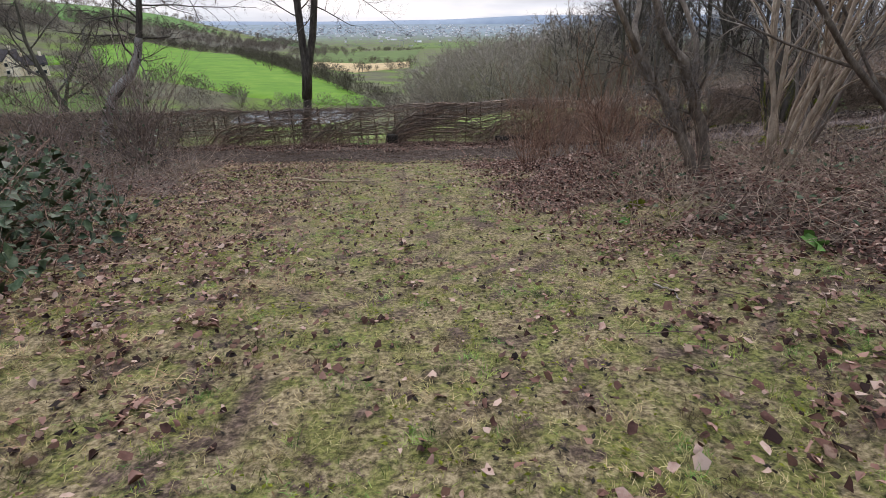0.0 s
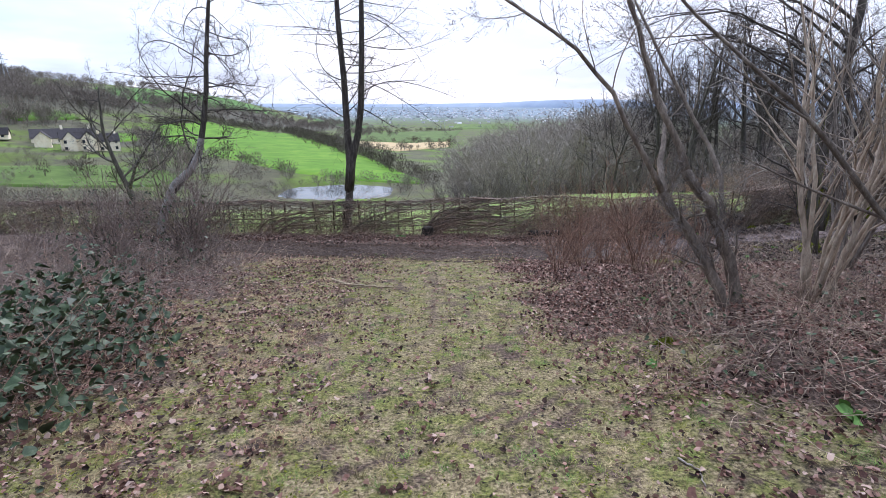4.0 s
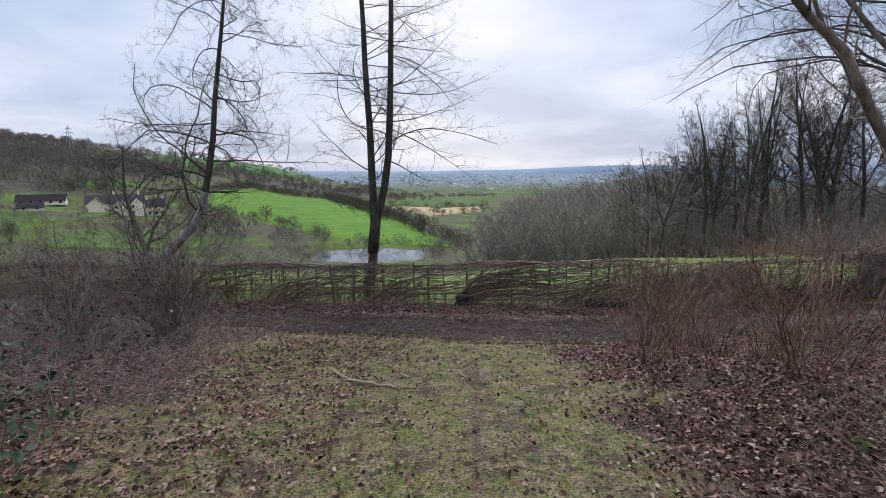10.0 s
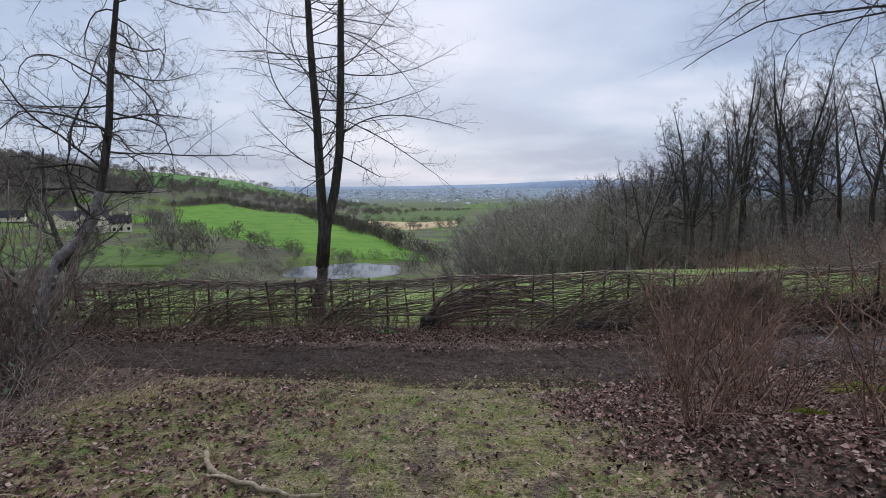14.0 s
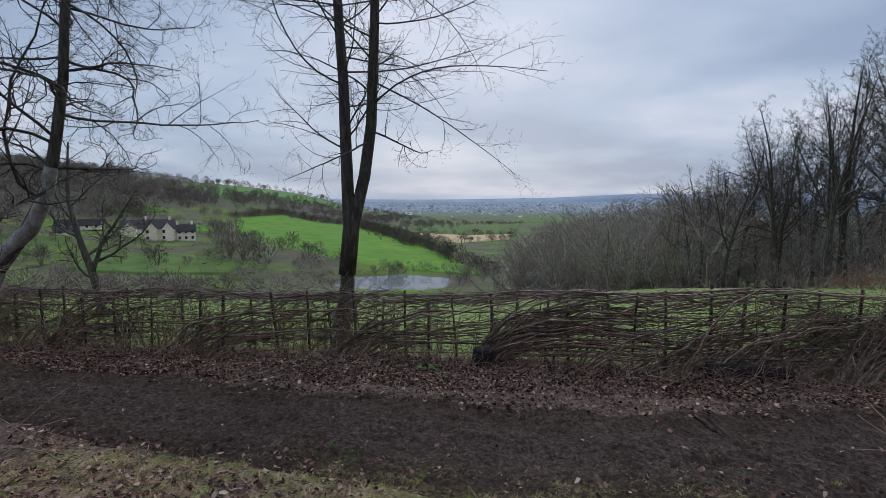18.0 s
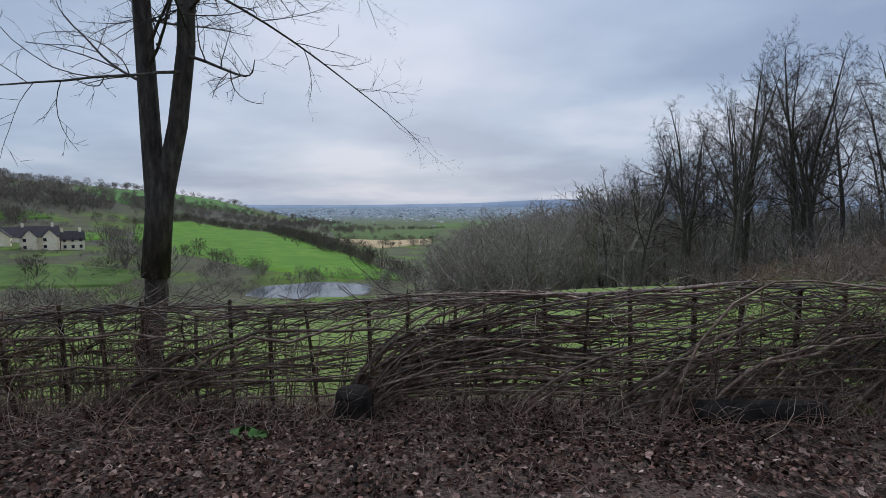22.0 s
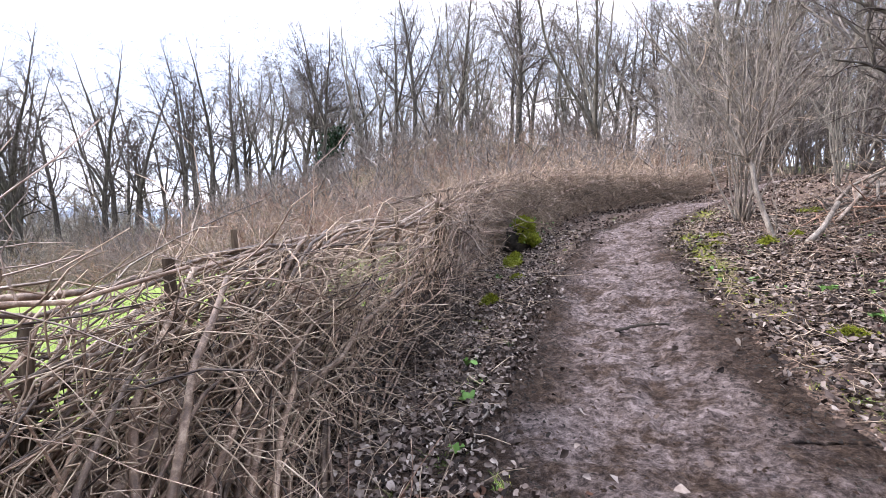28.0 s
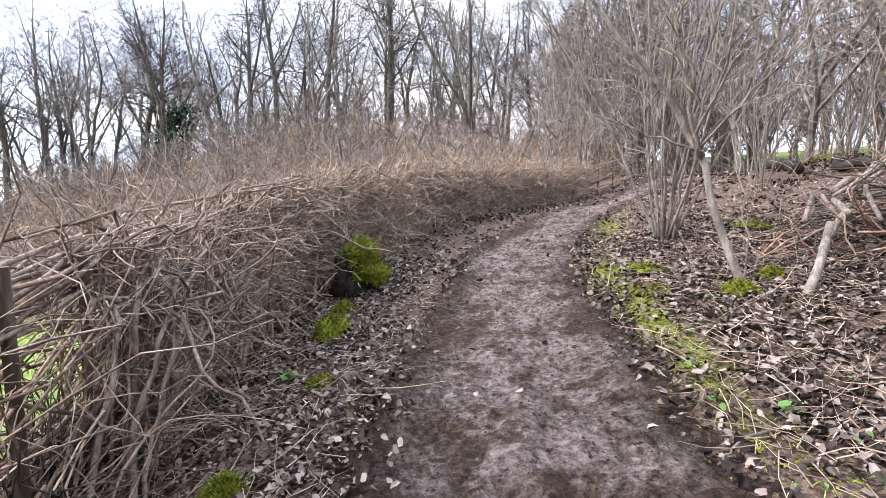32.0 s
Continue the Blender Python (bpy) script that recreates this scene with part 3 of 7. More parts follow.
def patchiness(x, y, s=0.9):
    """Clumps from 0 to 1, drawn apart."""
    return np.clip((0.6 * drift(x, y, 1.7 * s, s) + 0.4 * drift(x, y, 4.1 * s, s + 5) - 0.5) * 2.2 + 0.5, 0, 1)


# ---- ground ----
def ground_material():
    m = bpy.data.materials.new("ground_turf_litter_and_soil")
    m.use_nodes = True
    nt = m.node_tree
    n, l = nt.nodes, nt.links
    b = n["Principled BSDF"]
    co = n.new("ShaderNodeTexCoord").outputs["Object"]

    def noise_tex(scale, detail=6, rough=0.6):
        t = n.new("ShaderNodeTexNoise")
        t.inputs["Scale"].default_value, t.inputs["Detail"].default_value, t.inputs["Roughness"].default_value = scale, detail, rough
        l.new(co, t.inputs["Vector"])
        return t.outputs[0]

    def ramp(src, *stops):
        r = n.new("ShaderNodeValToRGB")
        e = r.color_ramp.elements
        e[0].position, e[0].color = stops[0][0], (*stops[0][1], 1)
        e[1].position, e[1].color = stops[-1][0], (*stops[-1][1], 1)
        for p, c in stops[1:-1]:
            e.new(p).color = (*c, 1)
        l.new(src, r.inputs[0])
        return r.outputs[0]

    def mix(fac, a, c):
        x = n.new("ShaderNodeMixRGB")
        l.new(fac, x.inputs["Fac"])
        l.new(a, x.inputs["Color1"])
        l.new(c, x.inputs["Color2"])
        return x.outputs[0]

    def attr(name):
        a = n.new("ShaderNodeAttribute")
        a.attribute_name = name
        return a.outputs["Fac"]

    def rag(mask, src, width=0.35):
        """The mask with an edge made ragged by a noise."""
        a = n.new("ShaderNodeMath")
        a.operation = "ADD"
        l.new(mask, a.inputs[0])
        l.new(src, a.inputs[1])
        r = n.new("ShaderNodeMapRange")
        r.inputs["From Min"].default_value, r.inputs["From Max"].default_value = 1.0 - width / 2, 1.0 + width / 2
        l.new(a.outputs[0], r.inputs["Value"])
        return r.outputs[0]

    f1, f2, f3 = noise_tex(38, 8, 0.7), noise_tex(3.2), noise_tex(0.7)
    soil = ramp(f1, (0.36, (0.028, 0.018, 0.013)), (0.5, (0.09, 0.06, 0.044)), (0.66, (0.24, 0.165, 0.125)))
    turf_a = ramp(f1, (0.36, (0.045, 0.034, 0.018)), (0.47, (0.165, 0.126, 0.066)), (0.62, (0.40, 0.315, 0.185)))
    turf_b = ramp(f1, (0.36, (0.032, 0.031, 0.012)), (0.47, (0.11, 0.112, 0.03)), (0.62, (0.25, 0.24, 0.075)))
    turf = mix(ramp(noise_tex(4.5, 8, 0.7), (0.45, (0, 0, 0)), (0.56, (1, 1, 1))), turf_a, turf_b)
    bare = ramp(noise_tex(6.0, 9, 0.75), (0.55, (0, 0, 0)), (0.60, (1, 1, 1)))
    turf = mix(bare, turf, soil)
    field = mix(f3, ramp(f1, (0.36, (0.10, 0.14, 0.022)), (0.64, (0.22, 0.28, 0.065))), ramp(f2, (0.36, (0.115, 0.175, 0.027)), (0.64, (0.23, 0.295, 0.075))))
    wild = mix(ramp(noise_tex(0.03, 8, 0.65), (0.45, (0, 0, 0)), (0.56, (1, 1, 1))), ramp(noise_tex(0.12, 8, 0.7), (0.36, (0.055, 0.055, 0.028)), (0.64, (0.125, 0.115, 0.06))), ramp(noise_tex(0.05, 8, 0.7), (0.38, (0.065, 0.08, 0.014)), (0.62, (0.11, 0.185, 0.014))))
    # far: distance haze put into the ground colour as blue-grey
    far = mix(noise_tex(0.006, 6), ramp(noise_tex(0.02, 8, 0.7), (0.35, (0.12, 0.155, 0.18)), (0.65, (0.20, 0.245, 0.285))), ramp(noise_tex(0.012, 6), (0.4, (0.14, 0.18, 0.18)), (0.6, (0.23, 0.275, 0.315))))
    turf = mix(rag(attr("worn"), noise_tex(9.0, 8, 0.7), 0.5), turf, soil)
    col = mix(rag(attr("lawn"), f2), soil, turf)
    col = mix(rag(attr("moss"), noise_tex(5.0, 8, 0.7), 0.3), col, ramp(f1, (0.38, (0.03, 0.03, 0.006)), (0.5, (0.10, 0.105, 0.012)), (0.63, (0.22, 0.215, 0.04))))
    col = mix(attr("field"), col, field)
    col = mix(attr("wild"), col, wild)
    col = mix(attr("copse"), col, ramp(noise_tex(0.15, 8, 0.7), (0.38, (0.045, 0.042, 0.027)), (0.62, (0.10, 0.088, 0.058))))
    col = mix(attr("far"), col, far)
    l.new(col, b.inputs["Base Color"])
    b.inputs["Roughness"].default_value = 0.95
    b.inputs["Specular IOR Level"].default_value = 0.2
    bn = n.new("ShaderNodeBump")
    bn.inputs["Strength"].default_value, bn.inputs["Distance"].default_value = 0.8, 0.03
    l.new(f1, bn.inputs["Height"])
    l.new(bn.outputs[0], b.inputs["Normal"])
    return m


def spaced(lo, hi, step, far_lo, far_hi, grow=1.06):
    """Even steps from lo to hi, then ever wider ones out to far_lo and far_hi."""
    mid = np.arange(lo, hi, step)
    up, down, s = [mid[-1]], [mid[0]], step
    while up[-1] < far_hi:
        s *= grow
        up.append(up[-1] + s)
    s = step
    while down[-1] > far_lo:
        s *= grow
        down.append(down[-1] - s)
    return np.r_[down[:0:-1], mid, up[1:]]


def grid_faces(ni, nj):
    i, j = np.meshgrid(np.arange(ni - 1), np.arange(nj - 1), indexing="ij")
    a = i * nj + j
    return np.stack([a, a + nj, a + nj + 1, a + 1], -1).reshape(-1, 4)


COPSES = [(-321, 320, 26, 46, 90), (-300, 385, 22, 40, 90), (-262, 262, 16, 30, 60), (-318, 480, 20, 45, 80), (-300, 560, 16, 60, 90), (-250, 640, 18, 60, 80), (-205, 640, 14, 60, 70), (-160, 640, 12, 60, 60), (-172, 800, 16, 90, 60), (-280, 430, 8, 40, 60), (-242, 300, 10, 22, 40), (-160, 262, 7, 10, 24), (-128, 205, 4, 9, 15), (-95, 176, 8, 5, 13), (-340, 350, 20, 60, 80), (-85, 560, 10, 50, 40)]


def copse_floor(x, y):
    """1 under the copses and ridge woods of the far hillside."""
    s = np.zeros(np.shape(x))
    for cx, cy, sx, sy, _ in COPSES:
        s = np.maximum(s, np.exp(-0.25 * (((x - cx) / sx) ** 2 + ((y - cy) / sy) ** 2)))
    return smooth(0.25, 0.7, s)


gx, gy = spaced(-7, 19, 0.15, -4900, 4900), spaced(-7, 11.5, 0.15, -3000, 4950)
GX, GY = np.meshgrid(gx, gy, indexing="ij")
GZ = land(GX, GY)
far_d = np.hypot(GX, GY)
GZ = GZ + far_up(GX, GY) - 0.11 * (1 - smooth(0.72, 1.02, path_gap(GX, GY) / path_half(GX)))
ground_me = mesh_arrays("ground", np.stack([GX, GY, GZ], -1).reshape(-1, 3), grid_faces(len(gx), len(gy)), ground_material())
in_field = smooth(11.0, 11.5, GY - hedge_y(GX) + 10.5) * (1 - smooth(0, 4, GX - 13 - 0.45 * np.clip(GY - 12, 0, 34))) * (1 - smooth(70, 110, GY)) * smooth(-70, -40, GX)
# the far value grows with distance and brings in the haze tint
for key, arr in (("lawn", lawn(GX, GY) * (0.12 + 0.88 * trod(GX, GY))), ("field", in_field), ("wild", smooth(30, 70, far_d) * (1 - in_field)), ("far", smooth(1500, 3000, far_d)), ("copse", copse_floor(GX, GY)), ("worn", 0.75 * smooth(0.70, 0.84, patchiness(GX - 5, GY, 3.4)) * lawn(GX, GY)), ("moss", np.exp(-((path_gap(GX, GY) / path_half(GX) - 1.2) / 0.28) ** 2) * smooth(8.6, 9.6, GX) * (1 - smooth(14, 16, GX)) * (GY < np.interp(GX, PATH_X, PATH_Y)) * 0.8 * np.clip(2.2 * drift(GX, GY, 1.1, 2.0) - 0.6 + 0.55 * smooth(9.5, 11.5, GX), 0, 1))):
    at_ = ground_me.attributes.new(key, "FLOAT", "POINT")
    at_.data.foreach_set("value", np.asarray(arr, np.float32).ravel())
ground = tagged(new("ground", ground_me), "sloping hillside ground of worn grass, leaf litter and soil, falling into a valley", "ground", kind="structure")


def make_path():
    """The muddy path: a strip laid on the ground, poached and rutted, its ragged edges dipping under the litter."""
    pl = resample(np.stack([PATH_X, PATH_Y], 1)[1:-1], 1400)
    tan = unit(np.gradient(pl, axis=0))
    nor = np.stack([-tan[:, 1], tan[:, 0]], 1)
    rows = np.linspace(-1.15, 1.15, 70)
    half = path_half(pl[:, 0])
    s = np.arange(1400) * 0.039
    edge = 1 + 0.10 * np.sin(s * 1.3) + 0.07 * np.sin(s * 3.7 + 1) + 0.05 * np.sin(s * 9.1)
    X = pl[:, None, 0] + nor[:, None, 0] * rows * (half * edge)[:, None]
    Y = pl[:, None, 1] + nor[:, None, 1] * rows * (half * edge)[:, None]
    Z = land(X, Y)
    nz = np.array([[noise.fractal(Vector((a * 3.0, c * 3.0, 0)), 0.9, 2.1, 4) for a, c in zip(ra, rc)] for ra, rc in zip(X[:, ::1], Y[:, ::1])])
    foot = np.array([[noise.noise(Vector((a * 7.0, c * 7.0, 2.0))) for a, c in zip(ra, rc)] for ra, rc in zip(X, Y)])
    scuff = np.array([[noise.fractal(Vector((a * 9.0 + c * 2.0, c * 9.0 - a * 2.0, 5.0)), 0.8, 2.2, 3) for a, c in zip(ra, rc)] for ra, rc in zip(X, Y)])
    rut = np.sin(rows * 9 + 0.5 * np.sin(s * 0.7)[:, None]) * 0.5 + drift(s[:, None] * np.ones_like(rows) * 0.35, rows * np.ones_like(s)[:, None] * 2.2, 2.0, 6.0)
    Z = Z - 0.008 + 0.02 * nz - 0.05 * np.clip(foot - 0.05, 0, 1) + 0.022 * scuff + 0.022 * (rut - 0.5)
    Z = Z - 0.03 * smooth(-0.9, 0.0, -np.abs(rows)) - 0.05 * smooth(1.0, 1.15, np.abs(rows))
    me = mesh_arrays("path", np.stack([X, Y, Z], -1).reshape(-1, 3), grid_faces(1400, 70), M_MUD)
    dry = np.clip(np.interp(X, [-1, 4.0, 7.0, 40], [0.14, 0.24, 0.9, 0.95]) * (1 - 0.92 * smooth(0.30, 0.85, np.abs(rows) + 0.5 * (drift(X, Y, 1.9) - 0.5))), 0, 1)
    me.attributes.new("dry", "FLOAT", "POINT").data.foreach_set("value", np.asarray(dry, np.float32).ravel())
    tagged(new("path", me), "trodden muddy footpath with boot marks running beside the hedge", "path", kind="structure")


make_path()


# ---- the valley ----
def patch(name, low, high, mat, label, across=60, rows=26, lift=0.5):
    a, b = resample(low, across), resample(high, across)
    t = np.linspace(0, 1, rows)[:, None, None]
    xy = a * (1 - t) + b * t
    z = land(xy[..., 0], xy[..., 1]) + lift
    z[[0, -1]] -= lift + 1.2
    z[:, [0, -1]] -= lift + 1.2
    me = mesh_arrays(name, np.concatenate([xy, z[..., None]], -1).reshape(-1, 3), grid_faces(rows, across), mat)
    return tagged(new(name, me), label, "field", kind="structure")


UPPER = [(-222, 395), (-231, 509), (-137, 479), (-39, 266), (-4, 168)]
LOWER = [(-140, 248), (-58, 180), (-36, 176), (-5, 167)]
patch("pasture_field", LOWER, UPPER, M_FIELD, "bright green pasture on the far valley side")
patch("stubble_field", [(-61, 360), (-30, 330), (6, 420)], [(-70, 410), (-30, 430), (8, 520)], M_FIELD_TAN, "tan stubble strip in the valley bottom", lift=1.0)
patch("valley_field", [(-72, 415), (-30, 436), (8, 526)], [(-105, 563), (-20, 900), (43, 1160)], M_FIELD_DULL, "dull green field in the valley bottom", lift=1.0)
patch("hillside_field", [(-292, 505), (-300, 600), (-250, 800)], [(-350, 520), (-372, 660), (-345, 850)], M_FIELD_HILL, "dark green pasture high on the hill", lift=1.5)
patch("hillside_field", [(-243, 292), (-244, 345)], [(-268, 296), (-262, 352)], M_FIELD, "green paddock above the farm", lift=1.2)
patch("hillside_field", [(-172, 262), (-170, 300)], [(-196, 268), (-200, 318)], M_FIELD, "small green paddock behind the farmhouse", lift=1.0)
patch("meadow_patch", [(-126, 132), (-104, 136), (-84, 146)], [(-146, 160), (-120, 174), (-88, 170)], M_FIELD_DULL, "green meadow below the farm", lift=0.6)
patch("meadow_patch", [(-176, 150), (-150, 150)], [(-206, 188), (-178, 192)], M_FIELD_DULL, "rough green meadow below the farm wall", lift=0.6)
patch("valley_field", [(-205, 850), (-120, 830)], [(-330, 1250), (-190, 1300)], M_FIELD_HILL, "green field beyond the pasture hedge", lift=1.5)
patch("valley_field", [(20, 1250), (190, 1350)], [(40, 1750), (260, 1850)], M_FIELD_DULL, "pale green field far out on the plain", lift=3.0)


def make_pond():
    a = np.linspace(0, 2 * np.pi, 49)[:-1]
    r = 1 + 0.10 * np.sin(2 * a + 1) + 0.07 * np.sin(5 * a)
    bm = bmesh.new()
    bm.faces.new([bm.verts.new((-33 + 19 * q * math.cos(t), 152 + 15.5 * q * math.sin(t), -25.0)) for t, q in zip(a, r)])
    me = bpy.data.meshes.new("water")
    bm.to_mesh(me)
    bm.free()
    me.materials.append(M_WATER)
    tagged(new("pond_water", me), "still pond reflecting the pale sky in the valley", "pond", kind="structure")


make_pond()


def twig_cloud(rng, height, width, count, trunk=True, thick=1.0):
    """A far bare tree or bush: a stem and a loose crown of slim slivers."""
    u = unit(rng.normal(size=(count, 3))) * (rng.uniform(0.15, 1, (count, 1)) ** 0.5)
    c = u * np.array([width, width, height * (0.36 if trunk else 0.5)]) + np.array([0, 0, height * (0.62 if trunk else 0.48)])
    d = unit(c - np.array([0, 0, height * 0.1]) + rng.normal(size=(count, 3)) * height * 0.22)
    ln = height * rng.uniform(0.06, 0.17, (count, 1)) * (0.7 if thick > 1 else 1.0)
    side = unit(np.cross(d, rng.normal(size=(count, 3)))) * height * rng.uniform(0.003, 0.010, (count, 1)) * thick
    v = np.stack([c - d * ln, c + side, c + d * ln, c - side], 1).reshape(-1, 3)
    f = np.arange(count * 4).reshape(-1, 4)
    if trunk:
        limbs = wander(rng, np.zeros((4, 3)), np.c_[rng.normal(size=(4, 2)) * 0.25, np.ones(4)], np.full(4, height * 0.66), 4, 0.12)
        tv, tf = tubes(limbs, np.linspace(0.02, 0.004, 4)[None] * height * np.ones((4, 1)), 3)
        v, f = stack([(v, f), (tv, tf)])
    return v, f


def planted(rng, kinds, places, sizes):
    """Many far trees in one sheet of geometry, each turned and sized by chance."""
    out = []
    for (x, y), s in zip(places, sizes):
        v, f = kinds[rng.integers(len(kinds))]
        a = rng.uniform(0, 6.28)
        r = np.array([[math.cos(a), -math.sin(a), 0], [math.sin(a), math.cos(a), 0], [0, 0, 1]])
        out.append((v @ r.T * s + np.array([x, y, float(land(x, y)) - 0.2]), f))
    return stack(out)


rng = np.random.default_rng(5)
LOW_TREES = [twig_cloud(rng, 1.0, 0.42, 170, True, 2.0) for _ in range(5)]
LOW_BUSHES = [twig_cloud(rng, 1.0, 0.72, 220, False, 1.9) for _ in range(4)]


def along(rng, pts, gap, spread):
    p = resample(pts, max(2, int(np.linalg.norm(np.diff(np.asarray(pts, float), axis=0), axis=1).sum() / gap)))
    return p + rng.normal(size=p.shape) * spread


def open_view(p):
    """False on the open ground in front of the farm."""
    az = np.degrees(np.arctan2(p[:, 0], p[:, 1] - 3))
    return ~((az > -45.5) & (az < -31.5) & (p[:, 1] < 262) & (p[:, 1] > 172))


# hedgerows between the fields
rows_xy = [along(rng, UPPER, 2.2, 2.2), along(rng, UPPER[1:4], 2.2, 5.0) + np.array([-8, 8]), along(rng, LOWER[:2], 6, 3.0), along(rng, [(-74, 412), (-30, 432), (9, 523)], 7, 3),
           along(rng, [(-105, 566), (-20, 905), (43, 1165)], 9, 6), along(rng, [(-61, 358), (-30, 326), (8, 416)], 5, 4), along(rng, [(-150, 250), (-200, 240), (-240, 200)], 7, 6), along(rng, [(-222, 398), (-260, 380), (-300, 440)], 6, 6),
           along(rng, [(-278, 500), (-300, 585), (-262, 725)], 6, 4), along(rng, [(-60, 182), (-120, 150), (-180, 130)], 7, 7)]
hedge_pts = np.concatenate(rows_xy)
hedge_pts = hedge_pts[open_view(hedge_pts)]
v_, f_ = planted(rng, LOW_BUSHES + LOW_TREES[:2], hedge_pts, rng.uniform(3.5, 8.5, len(hedge_pts)))
tagged(new("hedgerows", mesh_arrays("hedgerows", v_, f_, M_FAR_BUSH)), "dark winter hedgerows and trees dividing the valley fields", "hedgerow", kind="stuff")

# woods on the far ridge
cand = np.stack([rng.uniform(-620, -90, 14000), rng.uniform(120, 1150, 14000)], 1)
ax_ = np.interp(cand[:, 1], [0, 60, 130, 190, 400, 900, 5000], [-330, -190, -75, -14, 0, 20, 60])
dd = ax_ - cand[:, 0]
patchy = np.array([noise.noise(Vector((a * 0.011, b * 0.011, 0.3))) for a, b in cand])
keep = ((dd > 205) & (patchy > -0.12) | (dd > 360) | (dd > 120) & (patchy > 0.22)) & ~((cand[:, 0] > -262) & (cand[:, 1] < 345))
keep &= ~((cand[:, 0] > -245) & (cand[:, 0] < -60) & (cand[:, 1] < 505))
wood_pts = cand[keep]
clear_ = (wood_pts[:, 0] > -375) & (wood_pts[:, 0] < -250) & (wood_pts[:, 1] > 500) & (wood_pts[:, 1] < 850)
wood_pts = wood_pts[~clear_][:620]
# copses and wooded banks on the hillside
wood_pts = np.concatenate([wood_pts, rng.normal(size=(260, 2)) * [45, 70] + [-400, 410], rng.normal(size=(120, 2)) * [30, 60] + [-330, 330]])
wood_pts = np.concatenate([wood_pts] + [rng.normal(size=(int(k * 0.7), 2)) * [sx_, sy_] + [cx_, cy_] for cx_, cy_, sx_, sy_, k in COPSES])
wood_pts = wood_pts[open_view(wood_pts)]
v_, f_ = planted(rng, LOW_TREES, wood_pts, rng.uniform(6, 11, len(wood_pts)))
tagged(new("ridge_woodland", mesh_arrays("ridge_woodland", v_, f_, M_FAR_TREE)), "bare winter woodland along the far ridge", "woodland", kind="stuff")

# scrub and small trees round the pond and below the farm
pts = np.concatenate([rng.normal(size=(44, 2)) * [16, 4] + [-40, 170], rng.normal(size=(20, 2)) * [5, 7] + [-9, 158], rng.normal(size=(16, 2)) * [6, 5] + [-55, 150], rng.uniform([-170, 120], [-70, 215], (95, 2)), rng.uniform([-250, 170], [-160, 240], (110, 2)), rng.uniform([-120, 70], [-45, 125], (70, 2)), rng.uniform([-330, 120], [-215, 330], (260, 2))])
low_pts = np.concatenate([rng.uniform([-235, 168], [-125, 208], (230, 2)), rng.uniform([-240, 232], [-165, 262], (60, 2))])
pts = pts[open_view(pts)]
v_, f_ = planted(rng, [twig_cloud(rng, 1.0, 0.46, 150, True, 1.9) for _ in range(4)] + [twig_cloud(rng, 1.0, 0.75, 150, False, 1.9) for _ in range(3)], np.concatenate([pts, low_pts]), np.r_[rng.uniform(1.5, 5.5, len(pts)), rng.uniform(0.8, 2.2, len(low_pts))])
tagged(new("valley_scrub", mesh_arrays("valley_scrub", v_, f_, M_FAR_TREE)), "brown scrub and bare small trees round the pond", "scrub", kind="stuff")

# belts of trees across the plain
cand = np.stack([rng.uniform(-1300, 1500, 1500), rng.uniform(950, 3400, 1500)], 1)
belt = drift(cand[:, 0] * 0.35, cand[:, 1], 1 / 170.0, 4.0)
cand = cand[(belt > 0.56) & ((cand[:, 0] > -150) | (cand[:, 1] > 1350))][:620]
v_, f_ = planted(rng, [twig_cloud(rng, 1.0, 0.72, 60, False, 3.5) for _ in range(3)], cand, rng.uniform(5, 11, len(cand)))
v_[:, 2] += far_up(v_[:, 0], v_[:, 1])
tagged(new("plain_trees", mesh_arrays("plain_trees", v_, f_, M_BELT)), "belts of trees across the plain, haze-tinted to a dark blue-green", "woodland", kind="stuff")


def town():
    r = np.random.default_rng(8)
    out = []
    for _ in range(900):
        x, y = r.normal() * 170 + r.choice([-700, -420, -120, 150, 420, 800]), r.normal() * 330 + r.choice([2300, 2700, 3100, 3600])
        w, d, h = r.uniform(6, 15), r.uniform(7, 12), r.uniform(2.0, 4.5)
        z = float(land(x, y) + far_up(x, y))
        c = np.array([(i, j, k) for k in (0, 1) for j in (-0.5, 0.5) for i in (-0.5, 0.5)]) * [w, d, h] + [x, y, z]
        top = np.array([(-w / 2, 0, h * 1.5), (w / 2, 0, h * 1.5)]) + [x, y, z]
        out.append((np.concatenate([c, top]), np.array([(0, 1, 5, 4), (2, 3, 7, 6), (0, 2, 6, 4), (1, 3, 7, 5), (4, 5, 9, 8), (6, 7, 9, 8)])))
    v, f = stack(out)
    tagged(new("town", mesh_arrays("town", v, f, M_TOWN)), "pale scattered houses of a distant town on the plain", "town", kind="stuff")


town()


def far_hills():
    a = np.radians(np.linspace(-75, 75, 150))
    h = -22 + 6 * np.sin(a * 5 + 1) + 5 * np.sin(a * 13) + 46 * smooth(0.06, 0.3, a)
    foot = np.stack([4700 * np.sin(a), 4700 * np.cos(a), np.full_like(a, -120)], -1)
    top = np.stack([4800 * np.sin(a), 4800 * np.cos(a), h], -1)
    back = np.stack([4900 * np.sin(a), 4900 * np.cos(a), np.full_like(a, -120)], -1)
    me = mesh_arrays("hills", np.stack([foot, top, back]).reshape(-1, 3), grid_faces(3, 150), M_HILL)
    tagged(new("backdrop_hills", me), "low hills on the horizon, coloured the blue of haze", "hills", kind="structure")


far_hills()


